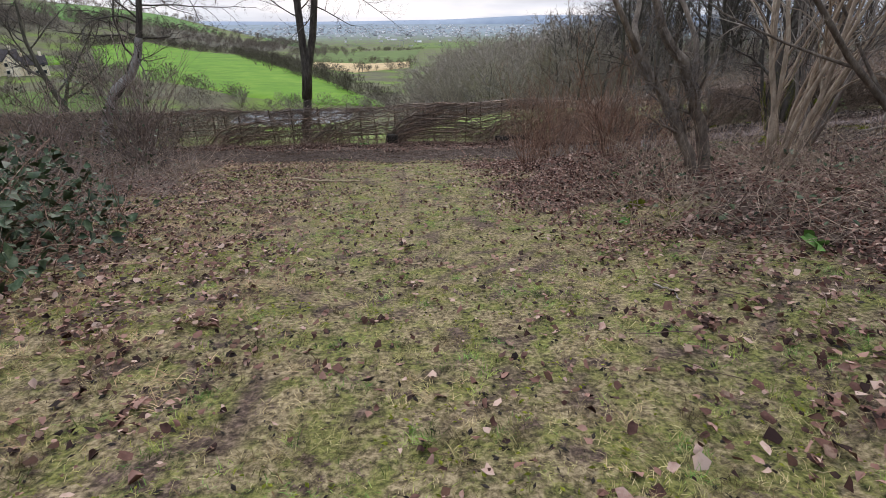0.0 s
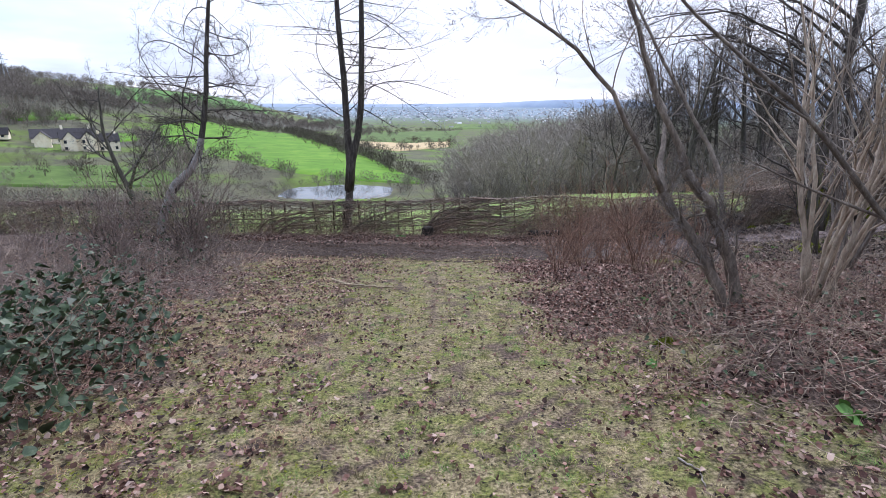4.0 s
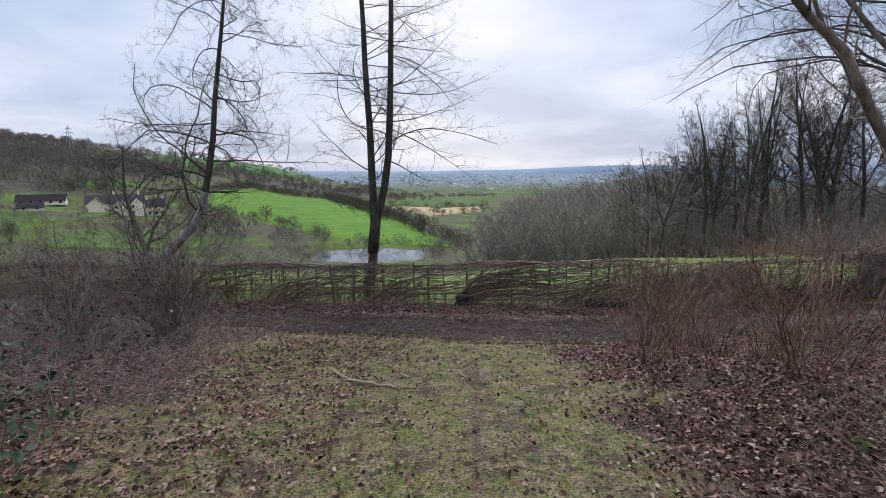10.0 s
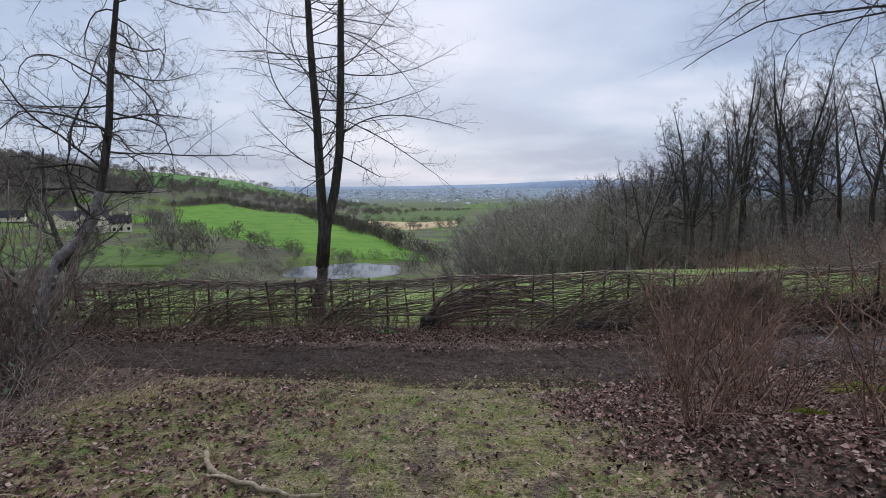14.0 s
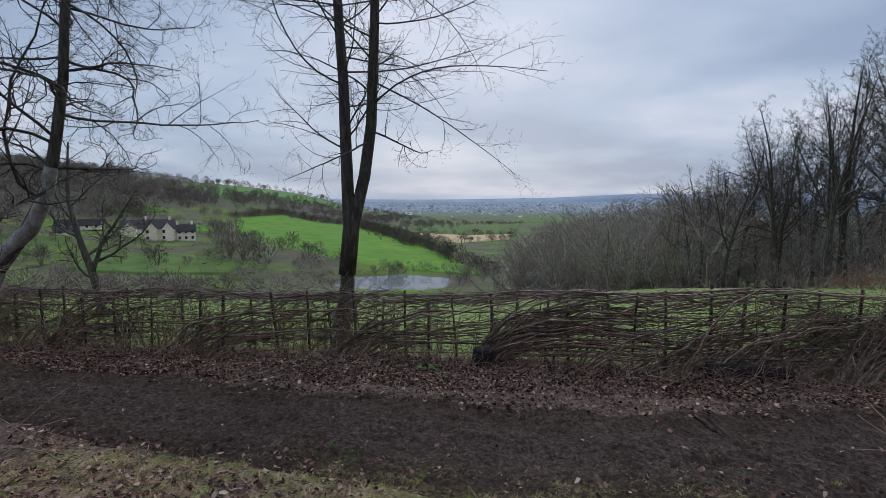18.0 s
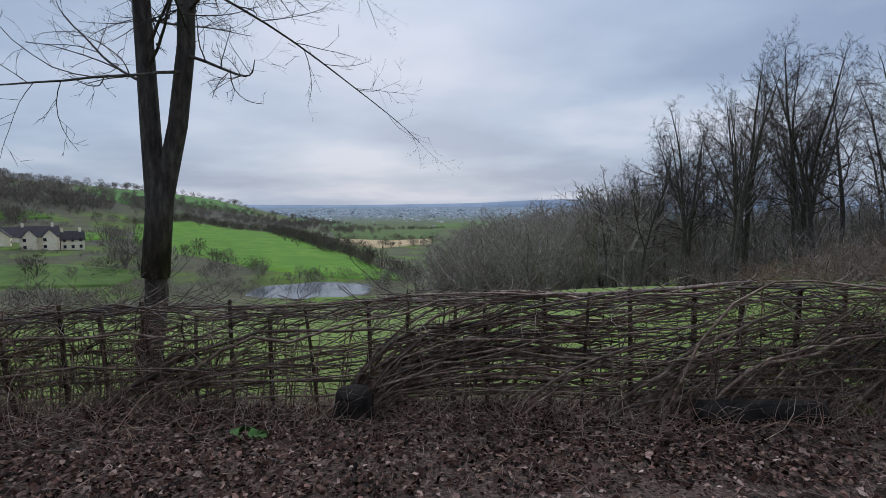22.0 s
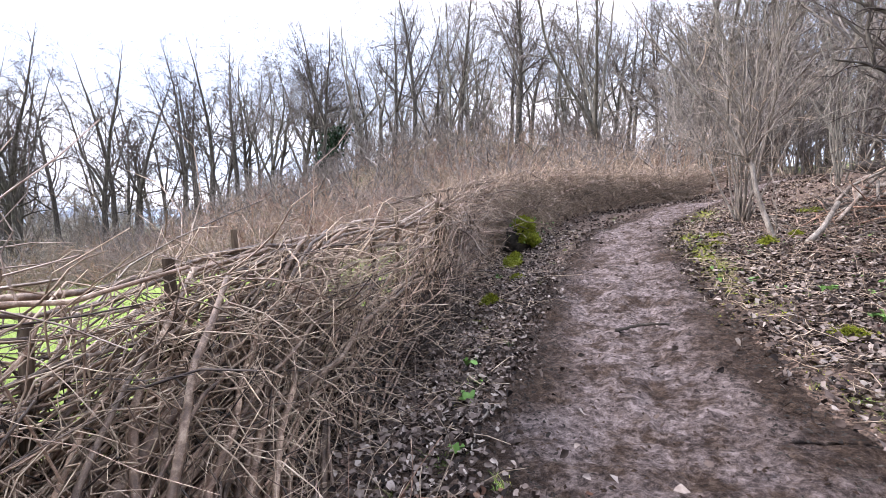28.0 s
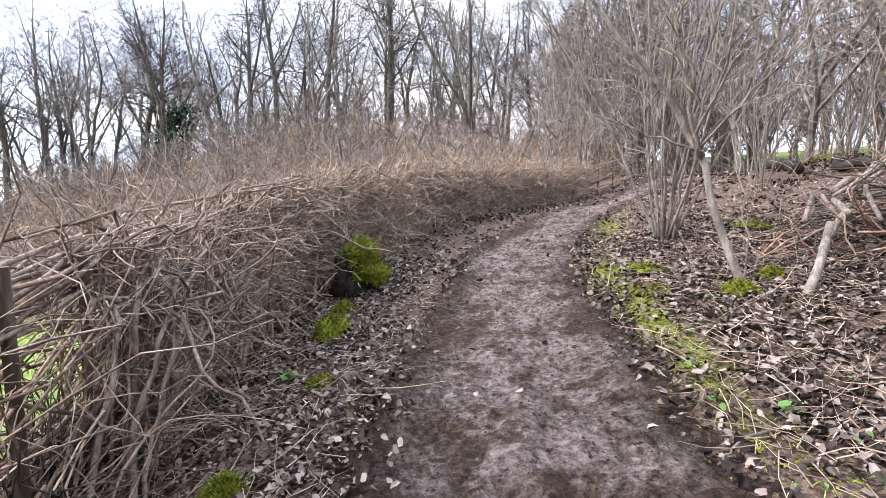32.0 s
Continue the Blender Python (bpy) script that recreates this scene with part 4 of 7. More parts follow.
def box(w, d, h, at=(0, 0, 0)):
    c = np.array([(i, j, k) for k in (0, 1) for j in (-0.5, 0.5) for i in (-0.5, 0.5)]) * [w, d, h] + np.asarray(at)
    return c, np.array([(0, 2, 3, 1), (4, 5, 7, 6), (0, 1, 5, 4), (2, 6, 7, 3), (0, 4, 6, 2), (1, 3, 7, 5)])


def flat(me):
    me.polygons.foreach_set("use_smooth", np.zeros(len(me.polygons), bool))
    return me


def house(x, y, turn, w, d, h, label, windows=4, chimney=True, gables=0):
    z = float(land(x, y)) - 0.3
    e = thing("house", label, "house", (x, y, z), "farm buildings")
    e.rotation_euler = (0, 0, radians(turn))
    rise = d * 0.48
    v, f = box(w, d, h)
    v = np.concatenate([v, [(-w / 2, 0, h + rise), (w / 2, 0, h + rise), (-w / 2, -d / 2, h), (-w / 2, d / 2, h), (w / 2, -d / 2, h), (w / 2, d / 2, h)]])
    f = np.concatenate([f, [(10, 11, 8, 8), (12, 9, 13, 13)]])
    me = bpy.data.meshes.new("wall")
    me.from_pydata([tuple(p) for p in v], [], [tuple(dict.fromkeys(q)) for q in f.tolist()])
    me.materials.append(M_STONE)
    part("wall", me, e)
    o = 0.35
    for sgn in (-1, 1):
        q = np.array([(-w / 2 - o, sgn * (d / 2 + o), h - o * 0.96), (w / 2 + o, sgn * (d / 2 + o), h - o * 0.96), (w / 2 + o, 0, h + rise + 0.02), (-w / 2 - o, 0, h + rise + 0.02)])
        rv = np.concatenate([q, q + [0, 0, 0.22]])
        part("roof", flat(mesh_arrays("roof", rv, [(0, 1, 2, 3), (4, 7, 6, 5), (0, 4, 5, 1), (1, 5, 6, 2), (2, 6, 7, 3), (3, 7, 4, 0)], M_SLATE)), e)
    for g in range(gables):
        gx_ = -w / 2 + w * (g + 0.5) / gables
        gw, gd, gh = w / gables * 0.7, 1.6, h + rise * 0.35
        gv = np.array([(gx_ - gw / 2, -d / 2 - gd, 0), (gx_ + gw / 2, -d / 2 - gd, 0), (gx_ + gw / 2, -d / 2 - gd, h), (gx_, -d / 2 - gd, gh + gw * 0.3), (gx_ - gw / 2, -d / 2 - gd, h)])
        gv = np.concatenate([gv, gv + [0, gd + d * 0.4, 0]])
        gm = bpy.data.meshes.new("gable")
        gm.from_pydata([tuple(p) for p in gv], [], [(0, 1, 2, 3, 4), (5, 9, 8, 7, 6), (0, 5, 6, 1), (1, 6, 7, 2), (4, 9, 5, 0)])
        gm.materials.append(M_STONE)
        part("gable", gm, e)
        for s2 in (-1, 1):
            rq = np.array([(gx_ + s2 * (gw / 2 + 0.25), -d / 2 - gd - 0.25, h - 0.15), (gx_, -d / 2 - gd - 0.25, gh + gw * 0.3 + 0.1), (gx_, d * 0.0, gh + gw * 0.3 + 0.1), (gx_ + s2 * (gw / 2 + 0.25), -d / 2 + 0.3, h - 0.15)])
            rv = np.concatenate([rq, rq + [0, 0, 0.2]])
            part("gable_roof", flat(mesh_arrays("gable_roof", rv, [(0, 1, 2, 3), (4, 7, 6, 5), (0, 4, 5, 1), (1, 5, 6, 2), (2, 6, 7, 3), (3, 7, 4, 0)], M_SLATE)), e)
    front = -d / 2 - (1.66 if gables else 0.06)
    for i in range(windows):
        for k in range(2 if h > 4.5 else 1):
            part("window", flat(mesh_arrays("window", *box(1.0, 0.1, 1.3, (-w / 2 + w * (i + 0.5) / windows, front if gables and i % 2 == 0 else -d / 2 - 0.06, 1.0 + 2.7 * k)), M_DARKGLASS)), e)
    if chimney:
        for cx in (-w * 0.4, w * 0.35):
            part("chimney", flat(mesh_arrays("chimney", *box(0.9, 0.9, 2.4, (cx, 0, h + rise - 0.9)), M_STONE)), e)
    return e


house(-155, 213, 38, 12.5, 8, 5.6, "cream stone farmhouse with twin gables and a dark roof", 4, True, 2)
house(-147, 220, 38, 8, 6.5, 4.6, "white rendered wing beside the farmhouse", 3, True)
house(-184, 238, 35, 17, 8, 3.0, "low stone barn with a dark tiled roof behind the yard", 4, False)
house(-174, 218, 125, 7, 6, 4.0, "pale stone barn end with a steep gable", 2, False)
house(-207, 226, 30, 19, 5.5, 2.3, "row of low cream cottages behind a wall", 5, False)
house(-192, 203, 40, 9, 4, 1.8, "low pale outbuilding in the farmyard", 2, False)


def pylon(x, y, height, label):
    z = float(land(x, y))
    e = thing("pylon", label, "pylon", (x, y, z - 1))
    w0, w1 = height * 0.11, height * 0.02
    legs = np.array([[(sx * w0, sy * w0, 0), (sx * w0 * 0.4, sy * w0 * 0.4, height * 0.6), (sx * w1 * 0.5, sy * w1 * 0.5, height)] for sx in (-1, 1) for sy in (-1, 1)])
    part("tower", mesh_arrays("tower", *tubes(legs, np.full((4, 3), height * 0.006), 4), M_STEEL), e)
    arms = np.array([[(-height * s, 0, height * k), (0, 0, height * (k + 0.03)), (height * s, 0, height * k)] for k, s in ((0.66, 0.16), (0.78, 0.19), (0.9, 0.13))])
    part("arms", mesh_arrays("arms", *tubes(arms, np.full((3, 3), height * 0.006), 4), M_STEEL), e)


pylon(0, 1500, 55, "grey lattice power pylon on the plain")
pylon(-330, 395, 26, "small lattice power pylon on the ridge")


# ---- trees and shrubs ----
def tree(name, label, stems, base, levels, seed, bark=None, twig=None, group="", category="tree", sides=9, slim=0.0, wobble=0.012, bare=0):
    """A bare tree. stems: (points, first radius, last radius) of trunk and main stems; levels: settings of sprout(), from limb to twig; bare: how many of the first stems carry no limbs."""
    r = np.random.default_rng(seed)
    e = thing(name, label, category, base, group)
    o = np.asarray(base, float)
    lines = [resample(np.asarray(p, float) - o, 14) for p, *_ in stems]
    # a little unevenness along each stem
    for ln in lines:
        ln[2:-1] += r.normal(size=ln[2:-1].shape) * wobble
    par = np.stack(lines)
    rad = np.stack([np.linspace(a, b, 14) for _, a, b in stems])
    rad[:, 0] *= 1.25
    pieces, crown = [capped(par, rad, sides)], []
    for i, lv in enumerate(levels):
        lines_, rads_ = sprout(r, par[bare:], rad[bare:], *lv)
        bare = 0
        if slim and i >= 2 or i >= 3:
            # the last twigs of a far tree are slivers
            crown.append(slivers(r, lines_, slim * 0.8 or 0.0026))
            continue
        (pieces if i == 0 else crown).append(tubes(lines_, rads_, 3 if slim or i > 1 else 5 if i == 0 else 4))
        par, rad = lines_, rads_
    part("trunk", mesh_arrays("trunk", *stack(pieces), bark or M_BARK), e)
    if crown:
        part("crown", mesh_arrays("crown", *stack(crown), twig or M_TWIG), e, "bare twiggy crown")
    return e


# n, t0, t1, angle, length, ratio, count, wig, up, flat, tip, fade
tree("forked_tree", "tall bare tree forking into two dark upright stems behind the hedge",
     [([(-3.36, 11.9, -2.0), (-3.24, 11.9, -1.0), (-3.16, 11.9, -0.2), (-3.10, 11.9, 0.5), (-3.05, 11.9, 1.15)], 0.185, 0.085),
      ([(-3.18, 11.9, -0.35), (-3.12, 11.9, 0.3), (-3.12, 11.9, 0.9), (-3.15, 11.9, 2.0), (-3.19, 11.9, 3.2), (-3.25, 11.92, 4.4), (-3.33, 11.95, 6.7), (-3.45, 12, 9), (-3.5, 12.1, 11.5)], 0.135, 0.02),
      ([(-3.17, 11.9, -0.3), (-3.07, 11.9, 0.4), (-3.0, 11.9, 0.85), (-2.86, 11.88, 1.3), (-2.7, 11.86, 1.85), (-2.6, 11.85, 3.2), (-2.55, 11.85, 4.4), (-2.5, 11.9, 6.7), (-2.4, 11.9, 9), (-2.3, 12, 12)], 0.13, 0.02)],
     (-3.36, 11.9, -2.0),
     [(46, 0.20, 0.99, 84, 0.33, 0.20, 12, 0.055, 0.010, 0.62, 0.18, 0.58), (10, 0.16, 1.0, 44, 0.36, 0.5, 7, 0.10, 0.012, 0.3, 0.35, 0.45), (5, 0.15, 1.0, 46, 0.44, 0.65, 4, 0.15, 0.03, 0.1, 0.5, 0.4), (2, 0.2, 1, 48, 0.55, 0.8, 3, 0.14, 0.03, 0, 0.6, 0.3)], 14, bare=1)
LEAN = [(-8.5, 9.4, -1.5), (-8.28, 9.3, -0.8), (-8.05, 9.25, -0.3), (-7.72, 9.2, 0.27), (-7.2, 9.2, 0.68), (-6.9, 9.2, 1.15), (-6.77, 9.2, 1.6), (-6.5, 9.2, 2.7), (-6.32, 9.2, 4.0), (-5.95, 9.2, 6.0), (-5.6, 9.3, 8.6)]
leaning = tree("leaning_tree", "slender bare tree leaning out of the bramble with spreading limbs",
     [(LEAN, 0.115, 0.012)],
     LEAN[0],
     [(46, 0.28, 0.98, 80, 0.36, 0.34, 12, 0.22, 0.0, 0.45, 0.2, 0.55), (10, 0.15, 1.0, 52, 0.42, 0.6, 7, 0.26, 0.05, 0.1, 0.3, 0.5), (7, 0.15, 1.0, 50, 0.5, 0.65, 5, 0.26, 0.03, 0, 0.45, 0.4), (4, 0.2, 1, 48, 0.5, 0.7, 4, 0.18, 0.02, 0, 0.5, 0.3)], 23)
foot_line = resample(LEAN[:7], 26) - np.array(leaning.location)
foot_rad = np.interp(np.linspace(0, 1, 26), [0, 0.7, 1], [0.128, 0.112, 0.086]) * (1 + 0.03 * np.sin(np.arange(26) * 1.9))
part("lichened_bark", mesh_arrays("lichened_bark", *tubes(foot_line[None], foot_rad[None], 14), M_LICHEN), leaning, "whitish lichened lower trunk")
tree("hawthorn_tree", "low dark bare hawthorn tree beyond the hedge",
     [([(-15.2, 19.5, -3.4), (-15.4, 19.5, -2.0), (-15.9, 19.5, -0.6), (-16.3, 19.5, 1.2), (-16.2, 19.6, 3.2)], 0.17, 0.03), ([(-15.5, 19.5, -1.6), (-15.0, 19.5, -0.5), (-14.2, 19.6, 0.6), (-13.6, 19.6, 1.4)], 0.09, 0.02)],
     (-15.2, 19.5, -3.4),
     [(12, 0.2, 0.98, 60, 0.5, 0.5, 8, 0.18, 0.08, 0.2, 0.2, 0.4), (9, 0.2, 1.0, 50, 0.42, 0.6, 6, 0.2, 0.03, 0, 0.3, 0.4), (6, 0.15, 1.0, 50, 0.5, 0.6, 4, 0.2, 0.02, 0, 0.4, 0.4), (4, 0.2, 1, 50, 0.5, 0.7, 3, 0.2, 0, 0, 0.5, 0.3)], 31)
# coppiced stems on the bank
tree("coppice_tree", "pair of leaning knotted grey trunks on the leafy bank",
     [([(3.12, -0.3, 0.4), (2.9, -0.28, 0.82), (2.66, -0.25, 1.2), (2.45, -0.2, 1.5), (2.28, -0.2, 1.74)], 0.064, 0.044),
      ([(2.3, -0.2, 1.70), (1.92, -0.2, 2.29), (1.68, -0.2, 2.71), (1.26, -0.2, 3.12), (0.5, -0.2, 3.6), (-0.3, -0.1, 4.3)], 0.030, 0.004),
      ([(3.22, -0.25, 0.4), (3.14, -0.22, 0.8), (3.0, -0.2, 1.16), (2.75, -0.2, 1.64), (2.5, -0.15, 1.95)], 0.068, 0.046),
      ([(2.52, -0.15, 1.92), (2.41, -0.1, 2.24), (2.16, 0, 2.72), (1.87, 0.1, 3.5), (1.5, 0.3, 5.0)], 0.038, 0.006),
      ([(3.0, -0.2, 1.2), (3.05, 0.3, 2.0), (2.6, 0.9, 3.0), (2.2, 1.6, 4.2), (1.6, 2.3, 5.0)], 0.03, 0.006),
      ([(2.44, 0.05, 1.6), (2.43, 0.32, 1.95), (2.6, 0.7, 2.3), (2.7, 0.9, 2.45), (2.5, 1.3, 3.2), (2.2, 1.8, 4.4)], 0.035, 0.006)],
     (3.12, -0.3, 0.4),
     [(14, 0.30, 0.98, 42, 0.42, 0.34, 10, 0.10, 0.05, 0.1, 0.2, 0.4), (8, 0.2, 1.0, 40, 0.45, 0.5, 7, 0.14, 0.03, 0, 0.3, 0.4), (6, 0.15, 1.0, 44, 0.5, 0.6, 5, 0.16, 0.02, 0, 0.45, 0.4), (3, 0.2, 1, 45, 0.5, 0.7, 4, 0.12, 0, 0, 0.5, 0.3)], 41, M_KNOT, M_TWIG_MID)


def clump(name, label, base, count, height, spread, r0, seed, bark, twig, levels, category="shrub", lean=(0, 0), group="", crook=0.07, slim=0.0):
    """A many-stemmed bush whose stems fan out of one stool."""
    r = np.random.default_rng(seed)
    b = np.asarray(base, float)
    stems = []
    for i in range(count):
        a = r.uniform(0, 6.28)
        q = r.uniform(0.1, 1) * spread
        h = height * r.uniform(0.6, 1.1)
        p0 = b + np.array([math.cos(a), math.sin(a), 0]) * r.uniform(0.02, 0.16)
        way = np.array([math.cos(a) * q + lean[0], math.sin(a) * q + lean[1], 1.0])
        pts = wander(r, p0[None], way[None], np.array([h]), 7, crook, 0.02)[0]
        k = r.uniform(0.5, 1.1)
        stems.append((pts, r0 * k, r0 * k * 0.25))
    return tree(name, label, stems, tuple(base), levels, seed + 1, bark, twig, group, category, 6, slim)


def on_land(x, y, dip=0.03):
    return (x, y, float(land(x, y)) - dip)


LIGHT = [(5, 0.2, 0.95, 32, 0.42, 0.6, 5, 0.13, 0.04, 0, 0.35, 0.5), (4, 0.25, 1.0, 38, 0.48, 0.7, 3, 0.15, 0.02, 0, 0.4, 0.4), (4, 0.25, 1.0, 40, 0.6, 0.7, 3, 0.14, 0.02, 0, 0.5, 0.3)]
BUSHY = [(5, 0.25, 0.95, 34, 0.42, 0.6, 6, 0.12, 0.03, 0, 0.3, 0.5), (4, 0.25, 1.0, 40, 0.45, 0.7, 5, 0.14, 0.02, 0, 0.4, 0.4), (4, 0.25, 1.0, 40, 0.5, 0.7, 4, 0.12, 0.02, 0, 0.5, 0.3)]
clump("hazel_coppice", "tall many-stemmed hazel stool with pale upright rods", on_land(4.2, 0.0), 13, 4.6, 0.36, 0.036, 51, M_HAZEL, M_TWIG_WOOD, BUSHY, crook=0.09)
clump("hazel_coppice", "forked hazel stool with crooked pale stems on the bank", on_land(4.9, -1.2), 10, 4.6, 0.5, 0.038, 53, M_KNOT, M_TWIG_WOOD, BUSHY, crook=0.12)
clump("hazel_coppice", "hazel stool with arching stems beside the path", on_land(6.3, 2.2), 11, 4.4, 0.5, 0.03, 55, M_BARK_PALE, M_TWIG, BUSHY)
FINE = [(4, 0.15, 0.95, 38, 0.45, 0.8, 6, 0.12, 0.03, 0, 0.45, 0.4), (2, 0.2, 1.0, 42, 0.45, 0.8, 4, 0.14, 0.02, 0, 0.6, 0.3)]
for n_, (x, y, c, h, w, lab) in enumerate(((3.0, 5.7, 52, 2.0, 0.36, "reddish-brown upright shrub at the edge of the path"), (3.6, 5.3, 46, 1.8, 0.45, "dense reddish shrub behind the path edge"), (2.55, 5.2, 30, 1.4, 0.5, "low reddish twiggy shrub on the litter"), (3.07, 1.9, 52, 1.9, 0.5, "low reddish shrub sprouting from a dark stump"), (2.2, 3.55, 62, 1.75, 0.38, "upright reddish-brown shrub at the edge of the grass"), (2.75, 3.9, 46, 1.9, 0.5, "tall wispy reddish shrub above the litter"), (3.3, 3.0, 44, 2.0, 0.5, "reddish shrub with crossing stems on the bank"),
                                          (3.9, 2.6, 36, 1.8, 0.6, "wispy reddish shrub on the leafy bank"), (4.4, 4.4, 44, 1.9, 0.5, "thin reddish saplings among the leaf litter"), (3.5, 4.5, 44, 1.7, 0.55, "reddish twiggy shrub above the path"), (5.6, 5.0, 40, 1.8, 0.5, "reddish shrub beside the muddy path"))):
    clump("red_shrub", lab, on_land(x, y), int(c * 0.37), h, w * 1.3, 0.0088, 57 + 2 * n_, M_SHRUB, M_SHRUB, FINE, crook=0.14)
for n_, (x, y, c, h, w, lab) in enumerate(((-5.7, 5.6, 110, 2.9, 0.62, "dense pale brown thorn bush by the corner of the path"), (-6.7, 4.6, 56, 2.1, 0.75, "tangled brown thorn bush in the bramble bank"), (-5.2, 5.2, 34, 1.2, 0.8, "low spreading thorn bush beside the grass"), (-7.6, 6.4, 36, 1.8, 0.75, "twiggy brown bush beside the path"), (-9.5, 4.0, 36, 1.6, 0.8, "brown thorn bush deep in the bramble"), (-9.5, 6.2, 36, 1.5, 0.8, "brown thorn bush along the path"))):
    clump("thorn_bush", lab, on_land(x, y), int(c * 0.6), h, w, 0.0135, 163 + 2 * n_, M_SCRUB, M_TWIG_RED if n_ % 2 else M_SCRUB, FINE, crook=0.22)
clump("path_hazel", "pale multi-stemmed hazel arching over the path", on_land(13.0, 5.6), 17, 4.2, 0.42, 0.019, 67, M_BARK_PALE, M_TWIG_WOOD, LIGHT, lean=(-0.08, 0.05), crook=0.08, slim=0.0025)
tree("path_sapling", "pale leaning sapling with a forked crooked stem beside the path",
     [([(11.12, 5.74, -0.62), (11.2, 5.82, -0.22), (11.3, 5.93, 0.14), (11.36, 6.07, 0.68), (11.41, 6.29, 1.1), (11.44, 6.57, 1.47), (11.45, 6.83, 1.75), (11.42, 7.25, 2.2), (11.4, 7.6, 2.9)], 0.037, 0.006), ([(11.35, 6.06, 0.64), (11.3, 6.18, 0.98), (11.22, 6.22, 1.3), (11.2, 6.32, 1.5), (11.17, 6.47, 1.75), (11.1, 6.6, 2.4)], 0.023, 0.005),
      ([(11.36, 6.09, 0.70), (11.4, 6.45, 0.82), (11.45, 6.74, 0.92), (11.5, 6.97, 1.08), (11.55, 7.3, 1.2)], 0.012, 0.003), ([(11.36, 6.08, 0.7), (11.1, 5.98, 0.94), (10.9, 5.82, 1.18), (10.68, 5.67, 1.4), (10.4, 5.45, 1.7)], 0.013, 0.003), ([(11.1, 5.8, -0.55), (11.05, 5.85, 0.0), (11.08, 5.9, 0.6), (11.15, 5.85, 1.3)], 0.009, 0.003)],
     (11.12, 5.74, -0.6), BUSHY, 71, M_BARK_PALE, M_TWIG_PALE, wobble=0.02)
moss_base = on_land(8.3, 5.5)
MOSS_STEMS = [([moss_base, (8.27, 5.52, -0.35), (8.22, 5.56, 0.1), (8.12, 5.62, 0.9), (8.2, 5.62, 2.2), (8.25, 5.54, 4.5), (8.15, 5.4, 7.5)], 0.125, 0.04), ([(8.3, 5.56, -0.45), (8.06, 5.78, 0.3), (7.9, 5.92, 1.2), (7.92, 5.95, 2.6)], 0.05, 0.009), ([(8.37, 5.5, -0.1), (8.57, 5.6, 1.0), (8.87, 5.5, 3), (8.97, 5.4, 5)], 0.08, 0.02), ([(8.4, 5.6, -0.4), (8.5, 5.9, 0.4), (8.72, 6.05, 1.2), (8.9, 6.15, 2.6)], 0.025, 0.006), ([(8.25, 5.6, -0.5), (8.3, 5.95, -0.1), (8.2, 6.2, 0.5), (8.0, 6.35, 1.0)], 0.014, 0.004)]
# roots running out from the foot of the trunk
for a_, l_ in ((2.9, 0.42), (2.2, 0.5), (1.5, 0.36), (3.8, 0.35), (0.6, 0.4), (-0.6, 0.3)):
    c_, s_ = math.cos(a_), math.sin(a_)
    MOSS_STEMS.append(([(8.27, 5.52, -0.30), (8.27 + 0.1 * c_, 5.52 + 0.1 * s_, -0.47), (8.28 + 0.6 * l_ * c_, 5.52 + 0.6 * l_ * s_, float(land(8.28 + 0.6 * l_ * c_, 5.52 + 0.6 * l_ * s_)) + 0.03), (8.28 + l_ * c_, 5.52 + l_ * s_, float(land(8.28 + l_ * c_, 5.52 + l_ * s_)) - 0.04)], 0.095, 0.035))
# long limbs that reach out over the path and droop at their ends
OVERHANG = []
for n_, (x, y, z, h_) in enumerate(((3.5, 7.2, 3.35, 2.6), (3.7, 6.3, 3.7, 3.0), (4.1, 8.0, 3.9, 3.2), (3.8, 7.0, 4.6, 3.6), (4.7, 5.8, 3.2, 2.4), (4.7, 8.6, 4.5, 3.9), (4.2, 6.6, 5.4, 4.2), (5.2, 7.6, 3.3, 2.8))):
    OVERHANG.append(([(8.2, 5.6, h_), (7.4, 5.9 + 0.1 * (y - 5.6), h_ + 0.75), (6.2, 6.2 + 0.5 * (y - 6.2), max(z, h_ + 0.4) + 0.75), (0.5 * x + 2.7, y - 0.1, z + 0.62), (x, y, z)], 0.030, 0.005))
moss_tree = tree("mossy_tree", "bare mossy tree with long limbs drooping over the path", MOSS_STEMS[5:] + MOSS_STEMS[:5] + OVERHANG,
     moss_base, [(18, 0.14, 0.98, 52, 0.30, 0.4, 8, 0.16, 0.0, 0.1, 0.2, 0.4), (8, 0.15, 1.0, 45, 0.45, 0.6, 6, 0.17, 0.0, 0, 0.3, 0.4), (5, 0.2, 1.0, 45, 0.5, 0.6, 4, 0.16, 0.02, 0, 0.4, 0.4)], 73, M_BARK, M_TWIG, sides=14, wobble=0.02, bare=6)

# ---- woods ----
WOOD = [(16, 0.26, 1.0, 46, 0.40, 0.42, 7, 0.10, 0.08, 0, 0.2, 0.55), (8, 0.2, 1.0, 42, 0.40, 0.55, 3, 0.12, 0.04, 0, 0.3, 0.45), (9, 0.12, 1.0, 45, 0.6, 0.7, 3, 0.14, 0.03, 0, 0.5, 0.3)]


CANOPY_AZ = [-4, -0.6, 3.1, 6.8, 12.6, 18.1, 21.3, 24.1, 27, 31, 35, 40.4, 47.7, 60, 90]
CANOPY_TAN = [-0.13, -0.103, -0.057, -0.026, -0.002, 0.018, 0.071, 0.157, 0.205, 0.232, 0.262, 0.272, 0.30, 0.32, 0.36]


